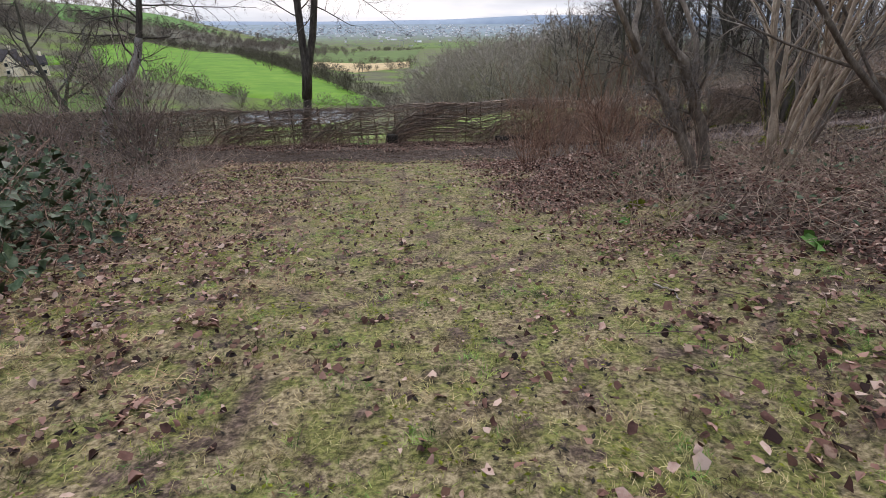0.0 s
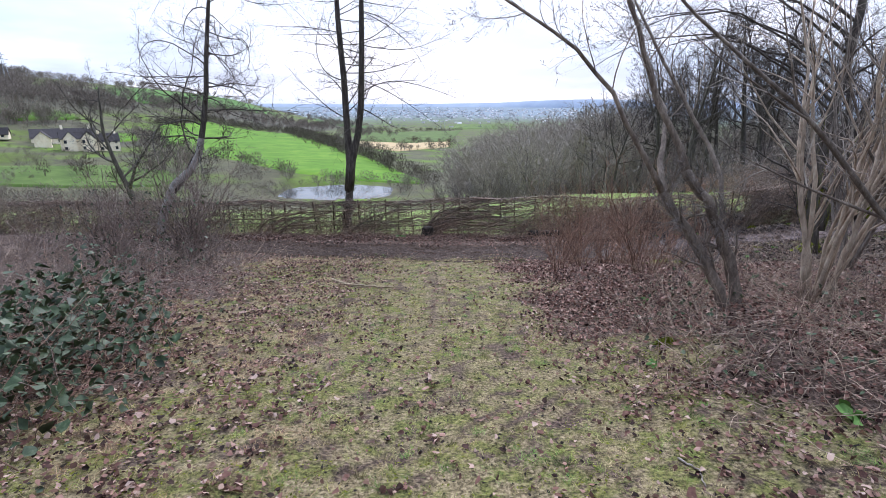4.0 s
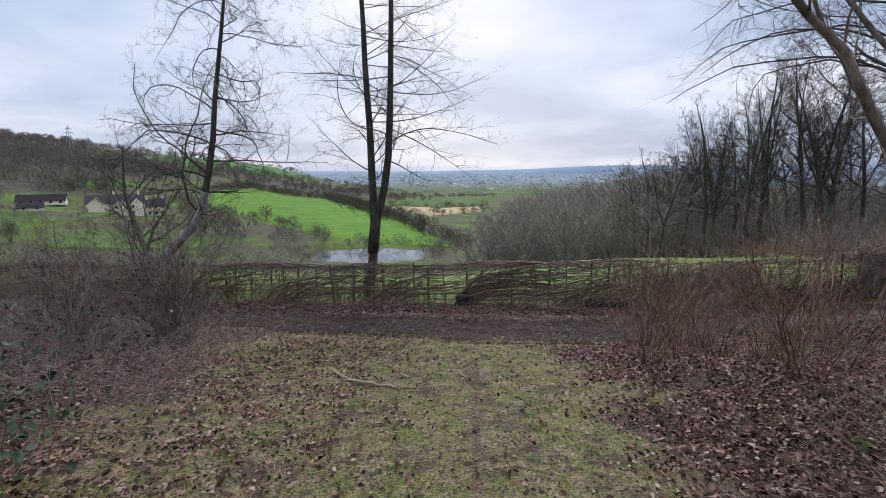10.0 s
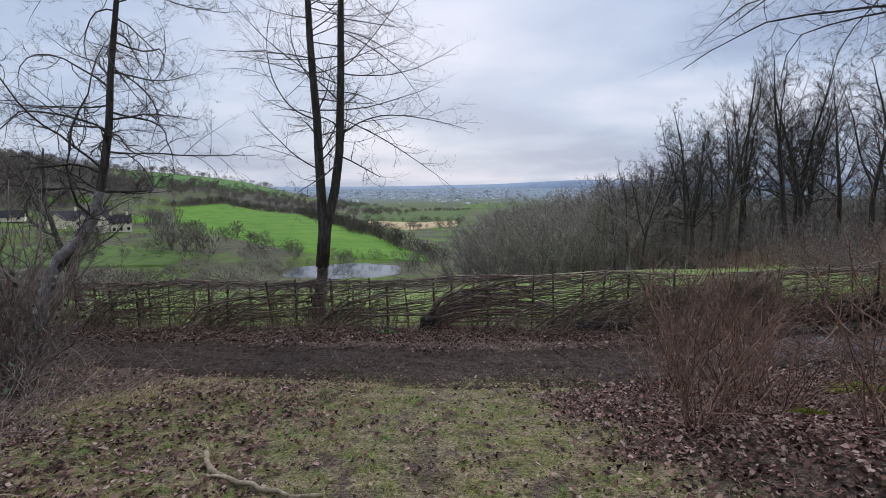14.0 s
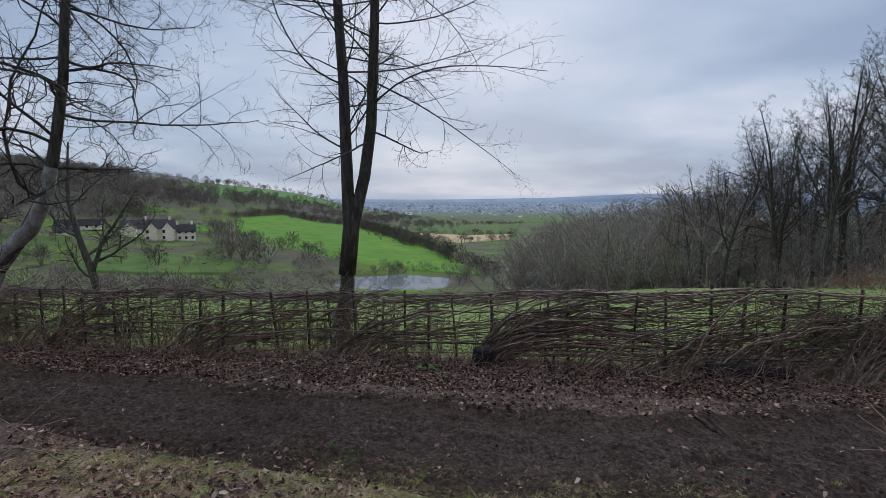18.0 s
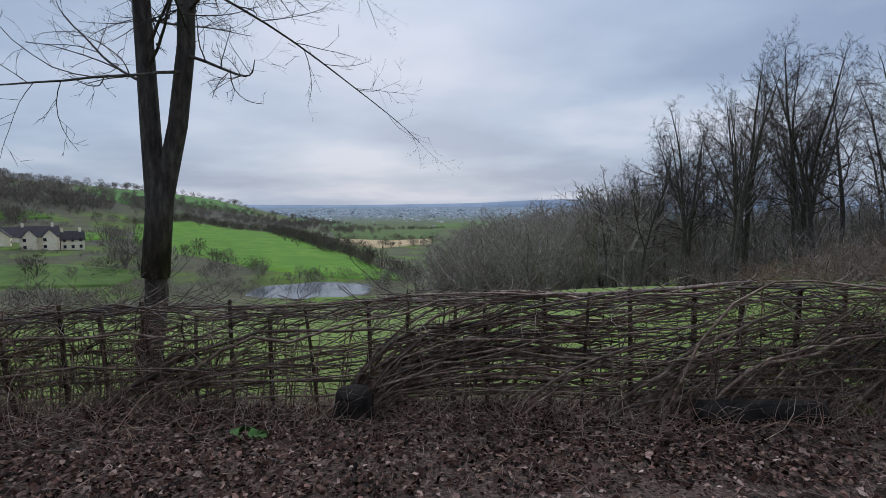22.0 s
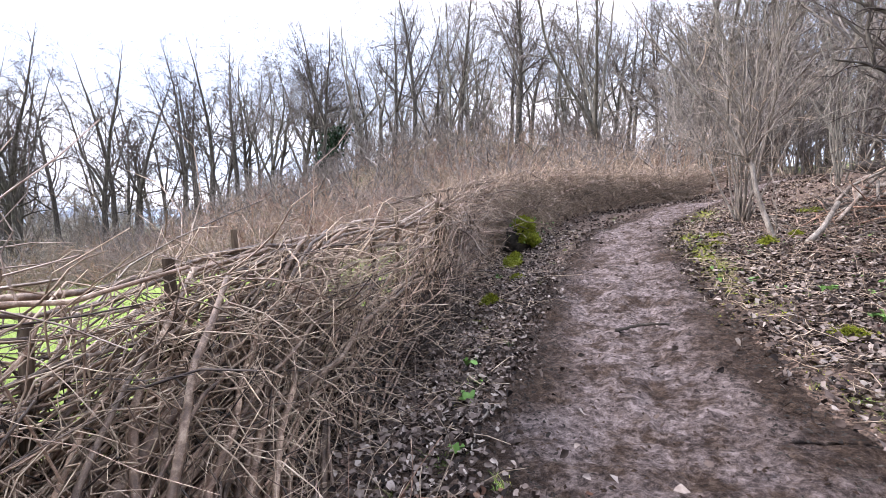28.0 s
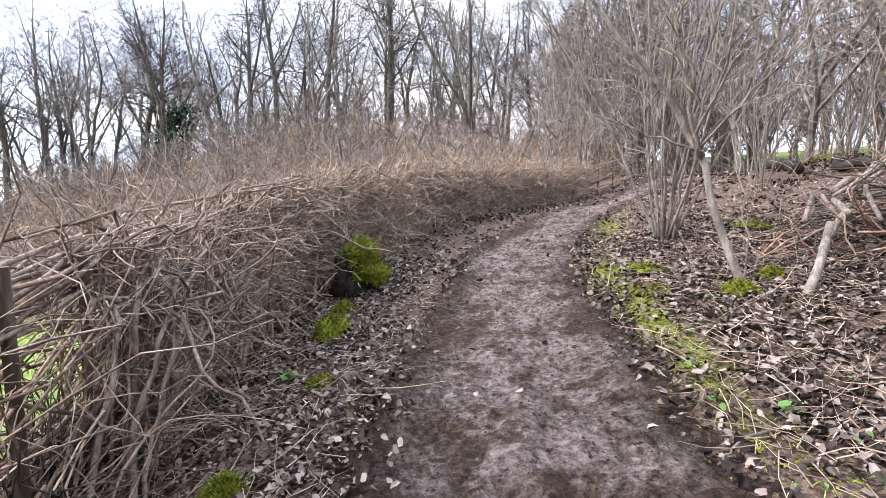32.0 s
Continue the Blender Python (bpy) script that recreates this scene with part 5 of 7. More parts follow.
def canopy(x, y):
    """Height of a tree of the wood at this place, by the line of the crowns against the sky."""
    d = math.hypot(x, y - 2.5)
    az = math.degrees(math.atan2(x, y - 2.5))
    return float(np.clip(1.15 + d * np.interp(az, CANOPY_AZ, CANOPY_TAN) - float(land(x, y)), 4.5, 21))


def ascending_tree(seed, leaders):
    """A tall woodland tree, 12 m high: one or two leaders to the top, with limbs that leave them low and sweep upwards into a fan."""
    r = np.random.default_rng(seed)
    stems = []
    base = wander(r, np.zeros((1, 3)), np.array([[r.normal() * 0.05, r.normal() * 0.05, 1.0]]), np.array([12.0]), 14, 0.035, 0.02, 0.012)[0]
    stems.append((base, 0.19, 0.010))
    for i in range(leaders - 1):
        k = int(r.integers(4, 7))
        a = r.uniform(0, 6.28)
        q = wander(r, base[k][None], np.array([[math.cos(a) * 0.42, math.sin(a) * 0.42, 1.0]]), np.array([11.6 - base[k][2]]), 14, 0.05, 0.06, 0.015)[0]
        stems.append((q, 0.085, 0.008))
    levels = [(22, 0.30, 0.97, 50, 0.42, 0.45, 8, 0.10, 0.07, 0, 0.2, 0.72), (8, 0.18, 1.0, 46, 0.42, 0.6, 4, 0.14, 0.03, 0, 0.35, 0.4), (10, 0.12, 1.0, 46, 0.46, 0.7, 3, 0.14, 0.01, 0, 0.5, 0.3)]
    return tree("woodland_tree", "tall dark bare woodland tree with sweeping upswept limbs", stems, (0, 0, 0), levels, seed, M_BARK, M_TWIG, "trees of the wood", sides=6, slim=0.0075)


def forked_stems(r, height, r0, limbs, low=0.12, high=0.42, spread_=0.42):
    """A trunk that divides low down into sinuous rising limbs, as woodland trees do."""
    hf = height * r.uniform(low, high)
    trunk = wander(r, np.zeros((1, 3)), np.array([[r.normal() * 0.08, r.normal() * 0.08, 1.0]]), np.array([hf]), 14, 0.04, 0.02)[0]
    stems = [(trunk, r0, r0 * 0.8)]
    a0 = r.uniform(0, 6.28)
    for i in range(limbs):
        a = a0 + i * 6.28 / limbs + r.normal() * 0.4
        q = spread_ * r.uniform(0.5, 1.5)
        start = trunk[-1 - (i % 3) * 2]
        pts = wander(r, start[None], np.array([[math.cos(a) * q, math.sin(a) * q, 1.0]]), np.array([(height - start[2]) * r.uniform(0.84, 1.02)]), 14, 0.085, 0.03)[0]
        stems.append((pts, r0 * r.uniform(0.38, 0.62), 0.006))
    return stems


def wood_tree(seed, height, r0, limbs, slim=0.012, n1=8, n2=7, n3=6, low=0.12, high=0.42, fan=0.42):
    r = np.random.default_rng(seed)
    levels = [(n1, 0.15, 0.99, 46, 0.36, 0.55, 6, 0.16, 0.07, 0, 0.3, 0.2), (n2, 0.2, 1.0, 48, 0.52, 0.7, 3, 0.18, 0.04, 0, 0.45, 0.4), (n3, 0.1, 1.0, 46, 0.7, 0.7, 3, 0.18, 0.03, 0, 0.5, 0.3)]
    return tree("woodland_tree", "tall slender bare woodland tree with forked rising limbs", forked_stems(r, height, r0, limbs, low, high, fan), (0, 0, 0), levels, seed, M_WOOD, M_TWIG_MID, "trees of the wood", sides=6, slim=slim)


def far_tree(r, height, limbs, slim, n1=8, n2=6, n3=4):
    """A woodland tree as one sheet of geometry, for the parts of the wood that are never near."""
    stems = forked_stems(r, height, 0.012 * height, limbs, 0.12, 0.35, 0.55)
    par, rad = np.stack([p for p, *_ in stems])[:, ::2], np.stack([np.linspace(a, b, 14) for _, a, b in stems])[:, ::2]
    rad = np.maximum(rad, slim)
    out = [tubes(par, rad, 3)]
    par, rad = sprout(r, par, rad, n1, 0.1, 0.98, 48, 0.36, 0.5, 3, 0.16, 0.05, 0, 0.3, 0.2)
    out.append(ribbons(r, par, np.maximum(rad, slim)))
    par, rad = sprout(r, par, rad, n2, 0.15, 1.0, 44, 0.55, 0.6, 3, 0.15, 0.04, 0, 0.4, 0.4)
    out.append(slivers(r, par, slim))
    par, rad = sprout(r, par, rad, n3, 0.2, 1.0, 44, 0.7, 0.6, 3, 0.15, 0.03, 0, 0.5, 0.3)
    out.append(slivers(r, par, slim * 0.8))
    return stack(out)


def scatter(r, count, lo, hi, ok, gap):
    out = []
    for x, y in zip(r.uniform(lo[0], hi[0], count), r.uniform(lo[1], hi[1], count)):
        if ok(x, y) and all((x - a) ** 2 + (y - b) ** 2 > gap * gap for a, b in out):
            out.append((x, y))
    return out


def in_wood(x, y):
    if y > 38:
        return x > 11 - 0.11 * (y - 40) and math.degrees(math.atan2(x, y - 3)) > -2.2
    return x > 40 - 0.6 * max(0, 12 - y) and y > -14


KINDS = [wood_tree(s, 12, 0.17, l) for s, l in ((81, 4), (82, 3), (83, 5), (84, 3), (85, 4))]
TALL = [ascending_tree(s, k) for s, k in ((181, 2), (182, 1), (183, 3), (184, 2))]
rw = np.random.default_rng(91)


def bearing(x, y):
    return math.degrees(math.atan2(x, y - 3))


stand = scatter(rw, 1500, (15, 37), (75, 105), lambda x, y: in_wood(x, y) and bearing(x, y) > 19.0, 4.3)
stand.sort(key=lambda p: math.hypot(p[0], p[1]))
slope = scatter(rw, 1500, (-12, 45), (45, 130), lambda x, y: in_wood(x, y) and bearing(x, y) <= 23.5, 2.8)
slope.sort(key=lambda p: math.hypot(p[0], p[1]))
east_stand = scatter(rw, 2200, (24, -14), (84, 38), in_wood, 4.6)
east_stand.sort(key=lambda p: math.hypot(p[0] - 6, p[1] - 8))
first = set()


def put(kinds, n, x, y, h):
    m = Matrix.LocRotScale((x, y, float(land(x, y)) - 0.15), Euler((0, 0, rw.uniform(0, 6.28))), None)
    ob = kinds[n % len(kinds)]
    if ob.name in first:
        ob = copy_thing(ob, m)
    first.add(ob.name)
    ob.matrix_basis = m
    ob.scale = (h, h, h)


for n_, (x, y) in enumerate(stand[:58]):
    put(TALL, n_, x, y, canopy(x, y) / 12 * rw.uniform(0.76, 0.93))
for n_, (x, y) in enumerate(east_stand[:62]):
    put(KINDS + TALL, n_ * 4 // 3, x, y, rw.uniform(1.1, 1.5))
rk = np.random.default_rng(191)
MID_TREES = [far_tree(rk, 1.0, n, 0.0019) for n in (4, 5, 4, 6, 5)]
low_stand = scatter(rw, 900, (20, 56), (70, 92), lambda x, y: 22 < bearing(x, y) < 44, 3.6)[:75]
back = slope + low_stand + east_stand[62:120]
v_, f_ = planted(rw, MID_TREES, back, [canopy(x, y) * (rw.uniform(0.78, 1.0) if bearing(x, y) < 22 else rw.uniform(0.42, 0.6)) if y > 38 and bearing(x, y) <= 44 else rw.uniform(13, 18) for x, y in back])
tagged(new("wood_far_side", mesh_arrays("wood_far_side", v_, f_, M_TWIG_WOOD)), "deep grey-brown bare woodland down the slope", "woodland", kind="stuff")
under = scatter(rw, 4500, (-12, -12), (75, 140), lambda x, y: in_wood(x, y) or in_wood(x + 3, y + 3), 3.4)
FAR_BUSHES = [far_tree(rk, 1.0, 5, 0.0045, 5, 3, 2) for _ in range(4)]
knoll = scatter(rw, 900, (20, 4), (50, 38), lambda x, y: path_gap(x, y) > 3 and y > hedge_y(x) + 2 and x > 20, 1.9)
v_, f_ = planted(rw, FAR_BUSHES, under + knoll, np.r_[rw.uniform(2.4, 5.6, len(under)), rw.uniform(2.0, 4.2, len(knoll))])
tagged(new("wood_undergrowth", mesh_arrays("wood_undergrowth", v_, f_, M_TWIG_MID)), "brown leafless undergrowth at the foot of the wood", "undergrowth", kind="stuff")

# saplings and trunks on the bank to the south of the path
bank = scatter(np.random.default_rng(97), 1500, (9.5, -16), (30, 4.5), lambda x, y: path_gap(x, y) > 2.0 and not (x < 14.0 and y > 3.0), 1.25)
SAPLINGS = [clump("bank_sapling", lab, (0, 0, 0), k, h, 0.3, 0.019, sd, mt, M_TWIG_WOOD, LIGHT, "sapling", group="saplings on the bank", crook=0.13, slim=0.0035) for k, h, sd, mt, lab in ((5, 5.2, 99, M_BARK_PALE, "thin pale-barked woodland saplings on the bank"), (4, 6.0, 199, M_WOOD, "thin dark-barked woodland saplings on the bank"), (7, 3.8, 299, M_WOOD, "low many-stemmed sapling on the bank"))]
rb = np.random.default_rng(98)
bank.sort(key=lambda p: math.hypot(p[0] - 8, p[1] - 6))
for n_, (x, y) in enumerate(bank[:96]):
    m = Matrix.LocRotScale((x, y, float(land(x, y)) - 0.05), Euler((0, 0, rb.uniform(0, 6.28))), None)
    s = rb.uniform(0.75, 1.3)
    ob = SAPLINGS[n_ % 3] if n_ < 3 else copy_thing(SAPLINGS[n_ % 3], m)
    ob.matrix_basis = m
    ob.scale = (s, s, s)
south_stand = scatter(np.random.default_rng(96), 900, (15, -26), (50, 0.5), lambda x, y: path_gap(x, y) > 4.0, 2.6)
south_stand.sort(key=lambda p: math.hypot(p[0] - 6, p[1] - 8))
for n_, (x, y) in enumerate(south_stand[:30]):
    put(KINDS, n_, x, y, rb.uniform(0.75, 1.1))
close = scatter(rw, 900, (14, -16), (36, 2), lambda x, y: path_gap(x, y) > 2.6, 1.9)[:100]
DENSE = [far_tree(rk, 1.0, 6, 0.0022, 8, 5, 3) for _ in range(4)]
v_, f_ = planted(rw, DENSE, close, rw.uniform(3.5, 8, len(close)))
tagged(new("bank_thicket", mesh_arrays("bank_thicket", v_, f_, M_TWIG_MID)), "thicket of thin grey-brown stems among the saplings", "thicket", kind="stuff")
v_, f_ = planted(rw, MID_TREES + FAR_BUSHES, south_stand[30:] + bank[96:], [rb.uniform(7, 11) for _ in south_stand[30:]] + [rb.uniform(2.5, 5) for _ in bank[96:]])
tagged(new("bank_wood", mesh_arrays("bank_wood", v_, f_, M_TWIG_MID)), "thick grey-brown woodland up the bank", "woodland", kind="stuff")


def thicket(name, label, places, height, per, mat, seed, r0=0.004, arch=0.5, group="", thin=False, loose=0.35):
    """Brambles: arching canes by the hundred."""
    r = np.random.default_rng(seed)
    p = np.repeat(np.asarray(places, float), per, 0)
    p = p + r.normal(size=p.shape) * loose
    z = land(p[:, 0], p[:, 1])
    start = np.c_[p, z - 0.02]
    a = r.uniform(0, 6.28, len(p))
    way = np.c_[np.cos(a) * arch, np.sin(a) * arch, np.ones(len(p))]
    ln = height * r.uniform(0.5, 1.35, len(p))
    lines = wander(r, start, way, ln, 6, 0.26, -0.07, 0.16)
    off_path = (path_gap(lines[..., 0], lines[..., 1]) > 0.86 * path_half(lines[..., 0])).all(1)
    lines = lines[off_path]
    gz = land(lines[..., 0], lines[..., 1]) + 0.01
    lines[..., 2] = np.maximum(lines[..., 2], gz)
    rad = r.uniform(0.6, 1.3, len(lines))[:, None] * r0 * np.linspace(1, 0.4, 6)
    v, f = ribbons(r, lines, rad) if thin else tubes(lines, rad, 3)
    return tagged(new(name, mesh_arrays(name, v, f, mat)), label, "bramble", group, "stuff")


def dome_bush(r, stems=11, shoots=7, tips=6):
    """A leafless bush one metre high: stems that fan out and curve, with shoots and fine tips, in a rounded dome."""
    a = r.uniform(0, 6.28, stems)
    q = r.uniform(0.1, 1.5, stems)
    par = wander(r, np.c_[np.cos(a), np.sin(a), np.zeros(stems)] * 0.08, np.c_[np.cos(a) * q, np.sin(a) * q, np.ones(stems)], r.uniform(0.65, 1.05, stems), 6, 0.10, 0.0, 0.10)
    rad = np.linspace(0.010, 0.004, 6)[None] * r.uniform(0.6, 1.2, (stems, 1))
    out = [ribbons(r, par, rad)]
    par, rad = sprout(r, par, rad, shoots, 0.15, 1.0, 62, 0.46, 0.6, 4, 0.22, 0.0, 0, 0.4, 0.4)
    out.append(ribbons(r, par, np.clip(rad, 0.0022, 0.004)))
    par, rad = sprout(r, par, rad, tips, 0.1, 1.0, 62, 0.62, 0.6, 3, 0.22, 0.0, 0, 0.5, 0.3)
    out.append(slivers(r, par, 0.0024))
    return stack(out)


rt = np.random.default_rng(101)
DOMES = [dome_bush(rt) for _ in range(6)]
east = scatter(rt, 2600, (11.0, 10.5), (27, 34), lambda x, y: y > hedge_y(x) + 1.3 and x > 11.5 + 0.5 * (y - 10), 0.9)
upper = scatter(rt, 2600, (17, 1), (48, 40), lambda x, y: y > hedge_y(x) + 2.5 and x > 24 - 0.2 * (y - 10), 1.45)
scrub = [(p, rt.uniform(0.8, 1.7) * (1 + 0.5 * float(smooth(13.5, 18, p[0])))) for p in east] + [(p, rt.uniform(1.3, 3.0)) for p in upper]
scrub_tone = [float(drift(p[0], p[1], 0.22, 9.0)) * float(smooth(9, 24, p[0])) + rt.normal() * 0.08 for p, _ in scrub]
for lo_, hi_, mt, lb in ((-9, 0.42, M_SCRUB, "purple-brown bramble and thorn bushes on the slope beyond the hedge"), (0.42, 0.56, M_SHRUB, "reddish-brown leafless bushes in the scrub"), (0.56, 9, M_TWIG_PALE, "straw-brown leafless bushes in the scrub")):
    pick = [k for k in range(len(scrub)) if lo_ <= scrub_tone[k] < hi_]
    v_, f_ = planted(rt, DOMES, [scrub[k][0] for k in pick], [scrub[k][1] for k in pick])
    tagged(new("bramble_scrub", mesh_arrays("bramble_scrub", v_, f_, mt)), lb, "scrub", kind="stuff")
# canes in a dark bark, so that the inside of the scrub looks shaded
thicket("bramble_canes", "arching canes deep in the bramble scrub, toned dark as its shade", east + upper[::2], 0.9, 14, M_TWIG, 107, 0.005, 1.3, thin=True, loose=0.6)


# ---- laid hedge ----
def make_hedge():
    r = np.random.default_rng(7)
    hedge = thing("laid_hedge", "laid hedge of woven brown rods and upright stakes beside the path", "hedge", on_land(0, 10.6, 0))
    inv = Matrix.Translation(-hedge.location)
    o = np.array(hedge.location)

    def top(x):
        return np.interp(x, [-30, -9, -4, -2, 0, 4, 9, 13, 16, 20, 26], [1.05, 1.05, 1.1, 1.08, 1.18, 1.25, 1.15, 1.15, 0.95, 0.72, 0.65])

    # stakes
    sx = np.arange(-16, 22, 0.46) + r.uniform(-0.12, 0.12, len(np.arange(-16, 22, 0.46)))
    for i, x in enumerate(sx):
        y = float(hedge_y(x)) + r.uniform(-0.05, 0.05)
        z0 = float(land(x, y))
        h = top(x) * r.uniform(0.9, 1.1) * (1.0 if x < 11 else 0.85)
        lean = r.normal(size=2) * 0.05
        pts = np.array([[(x, y, z0 - 0.1), (x + lean[0] * 0.5, y + lean[1] * 0.5, z0 + h * 0.5), (x + lean[0], y + lean[1], z0 + h)]]) - o
        k = r.uniform(0.017, 0.030)
        v, f = capped(pts, np.array([[k, k * 0.95, k * 0.85]]), 6)
        me = flat(mesh_arrays("stake", v, f, M_STAKE))
        part("stake", me, hedge)
    # laid rods: they leave a stool at the ground, climb and run on between the stakes
    stools = [(-14, 40), (-11.3, 45), (-8.4, 45), (-5.6, 50), (-3.0, 40), (-0.5, 82), (0.9, 14), (1.9, 26), (2.8, 44), (3.6, 60), (4.6, 100), (5.4, 40), (6.9, 30), (9.7, 20), (10.6, 22), (11.6, 24), (13.0, 26), (14.4, 28), (15.8, 28), (17.2, 26), (18.4, 26)]
    lines, rads = [], []
    for x0, n in stools:
        big = n > 80
        for _ in range(n):
            ln = r.uniform(1.3, 3.0) if 0.5 < x0 < 3.5 else r.uniform(1.6, 4.4) if not big else r.uniform(2.2, 5.2) if x0 < 4 else r.uniform(1.0, 2.6)
            hgt = float(top(x0 + ln * 0.5)) * r.uniform(0.10, 1.0) ** 0.8
            lam = (r.uniform(0.35, 1.1) if x0 < 6 else r.uniform(0.7, 1.8)) * (0.4 + 0.6 * hgt)
            s = np.linspace(0, ln, 10)
            start = x0 + r.normal() * (0.14 if big else 0.35)
            x = start + s
            y = hedge_y(x) + r.normal() * 0.09 + 0.05 * np.sin(s * 3.2 + r.uniform(0, 6.28))
            y = y - np.exp(-s / 0.5) * r.uniform(0, 0.45 if 4 < x0 < 6 else 0.2)
            z = land(x, y) + hgt * (1 - np.exp(-s / lam)) * (1 + 0.07 * np.sin(s * 2.3 + r.uniform(0, 6)) + 0.03 * np.sin(s * 6.1 + r.uniform(0, 6))) - 0.05 * np.exp(-s / 0.2)
            w = np.cumsum(r.normal(size=(10, 3)) * [0.008, 0.018, 0.026], 0)
            lines.append(np.stack([x, y, z], 1) + w)
            k = 0.0055 + 0.019 * r.uniform() ** 2.0 if not big else 0.009 + 0.021 * r.uniform() ** 1.4
            rads.append(np.linspace(1, 0.4, 10) * k)
    # top binders and the two poles that overrun them
    for x0 in np.arange(-15, 19, 0.55):
        ln = r.uniform(1.8, 3.4)
        s = np.linspace(0, ln, 10)
        x = x0 + s
        y = hedge_y(x) + 0.05 * np.sin(s * 5 + r.uniform(0, 6)) + r.normal() * 0.04
        z = land(x, y) + top(x) * r.uniform(0.90, 1.02) + 0.03 * np.sin(s * 4 + x0)
        lines.append(np.stack([x, y, z], 1))
        rads.append(np.linspace(1, 0.7, 10) * r.uniform(0.009, 0.016))
    for dz in (0.0, 0.045):
        p = resample([(0.6, 10.55, -0.50), (2.0, 10.35, -0.27 + dz * 0.5), (3.43 - dz, 10.15, -0.12 - dz)], 10)
        lines.append(p)
        rads.append(np.full(10, 0.021))
    # thick stems that leave the ground steeply on the path side
    for x0, n, out in ((4.7, 34, 0.55), (5.3, 26, 0.5), (5.9, 16, 0.4), (11.0, 12, 0.3)):
        for _ in range(n):
            ln = r.uniform(1.0, 2.0)
            s = np.linspace(0, ln, 10)
            x = x0 + r.normal() * 0.3 + s * r.uniform(0.6, 1.2)
            y = hedge_y(x) - out * r.uniform(0.3, 1.0) * np.exp(-s / 0.7) + r.normal() * 0.05
            hh = float(top(x0)) * r.uniform(0.6, 1.12)
            z = land(x, y) - 0.03 + hh * np.sin(np.clip(s / ln * 1.35, 0, 1.57))
            lines.append(np.stack([x, y, z], 1) + np.cumsum(r.normal(size=(10, 3)) * 0.018, 0))
            rads.append(np.linspace(1, 0.5, 10) * (0.006 + 0.019 * r.uniform() ** 1.6))
    lines, rads = np.array(lines), np.array(rads)
    high = lines[..., 2] - land(lines[..., 0], lines[..., 1]) - top(lines[..., 0])
    lines[..., 2] -= np.clip(high - 0.02, 0, None) * 0.85
    # an open window under the top rail
    rel = (lines[..., 2] - land(lines[..., 0], lines[..., 1])) / top(lines[..., 0])
    shut = ((lines[..., 0] > 6.7) & (lines[..., 0] < 9.0) & (rel > 0.42) & (rel < 0.84)).any(1) & (r.uniform(size=len(lines)) < 0.5)
    lines, rads = lines[~shut] - o, rads[~shut]
    # old stems beside the gap in the rods: they rise, bend over the top rail and hang back
    for i in range(40):
        gx0 = 9.2 + r.normal() * 0.26
        gy0 = float(hedge_y(gx0)) + r.uniform(-0.28, 0.16)
        gz0 = float(land(gx0, gy0))
        h = r.uniform(0.65, 1.16)
        lean = r.uniform(0.3, 0.95)
        over = r.uniform(-0.35, 0.25)
        q = resample([(gx0, gy0, gz0 - 0.05), (gx0 + lean * 0.25 + r.normal() * 0.05, gy0 + r.normal() * 0.04, gz0 + h * 0.4), (gx0 + lean * 0.7 + r.normal() * 0.05, gy0 + r.normal() * 0.05, gz0 + h * 0.8), (gx0 + lean, gy0 + 0.05, gz0 + h), (gx0 + lean + over * 0.5, gy0 + 0.03, gz0 + h * 1.02), (gx0 + lean + over, gy0 - 0.08, gz0 + h * r.uniform(0.6, 0.98))], 16)
        q[1:-1] += np.cumsum(r.normal(size=(14, 3)) * 0.013, 0)
        k = 0.006 + 0.016 * r.uniform() ** 2
        part("bent_stem", mesh_arrays("bent_stem", *capped(q[None] - o, np.linspace(k, k * 0.5, 16)[None] * r.uniform(0.88, 1.12, (1, 16)), 7), M_STEM), hedge)
    # rails over the gap
    for i in range(12):
        x = np.linspace(r.uniform(6.0, 7.6), r.uniform(9.2, 9.9), 14)
        z = land(x, hedge_y(x)) + r.uniform(0.86, 1.2) + 0.04 * np.sin(x * 4 + r.uniform(0, 6)) + 0.10 * smooth(9.2, 9.9, x)
        q = np.stack([x, hedge_y(x) + r.normal() * 0.06 + 0.03 * np.sin(x * 5 + r.uniform(0, 6)), z], 1)
        part("top_rail", mesh_arrays("top_rail", *capped(q[None] - o, np.linspace(1, 0.7, 14)[None] * r.uniform(0.006, 0.016), 7), M_STEM if i % 2 else M_ROD), hedge)
    mid = np.abs(lines[:, 5, 0] + o[0] - 3.5)
    order = np.argsort(mid)
    for i in order[:290]:
        v, f = capped(lines[i:i + 1], rads[i:i + 1], 6)
        part("rod", mesh_arrays("rod", v, f, M_ROD), hedge)
    rest = part("woven_brushwood", mesh_arrays("woven_brushwood", *capped(lines[order[290:]], rads[order[290:]], 5), M_ROD_S), hedge)
    tagged(rest, kind="stuff")
    # upright shoots between the stakes, thickest to the west
    n = 620
    x = np.r_[r.uniform(-16, -0.8, 420), r.uniform(-0.8, 20, 200)]
    y = hedge_y(x) + r.normal(size=n) * 0.10
    up = wander(r, np.stack([x, y, land(x, y) - 0.03], 1), np.c_[r.normal(size=n) * 0.16, r.normal(size=n) * 0.1, np.ones(n)], top(x) * r.uniform(0.5, 1.06, n), 6, 0.06) - o
    tagged(part("upright_shoot", mesh_arrays("upright_shoot", *tubes(up, r.uniform(0.005, 0.012, n)[:, None] * np.linspace(1, 0.5, 6), 4), M_ROD_S), hedge), kind="stuff")
    # dead twigs bound in along the top
    n = 1900
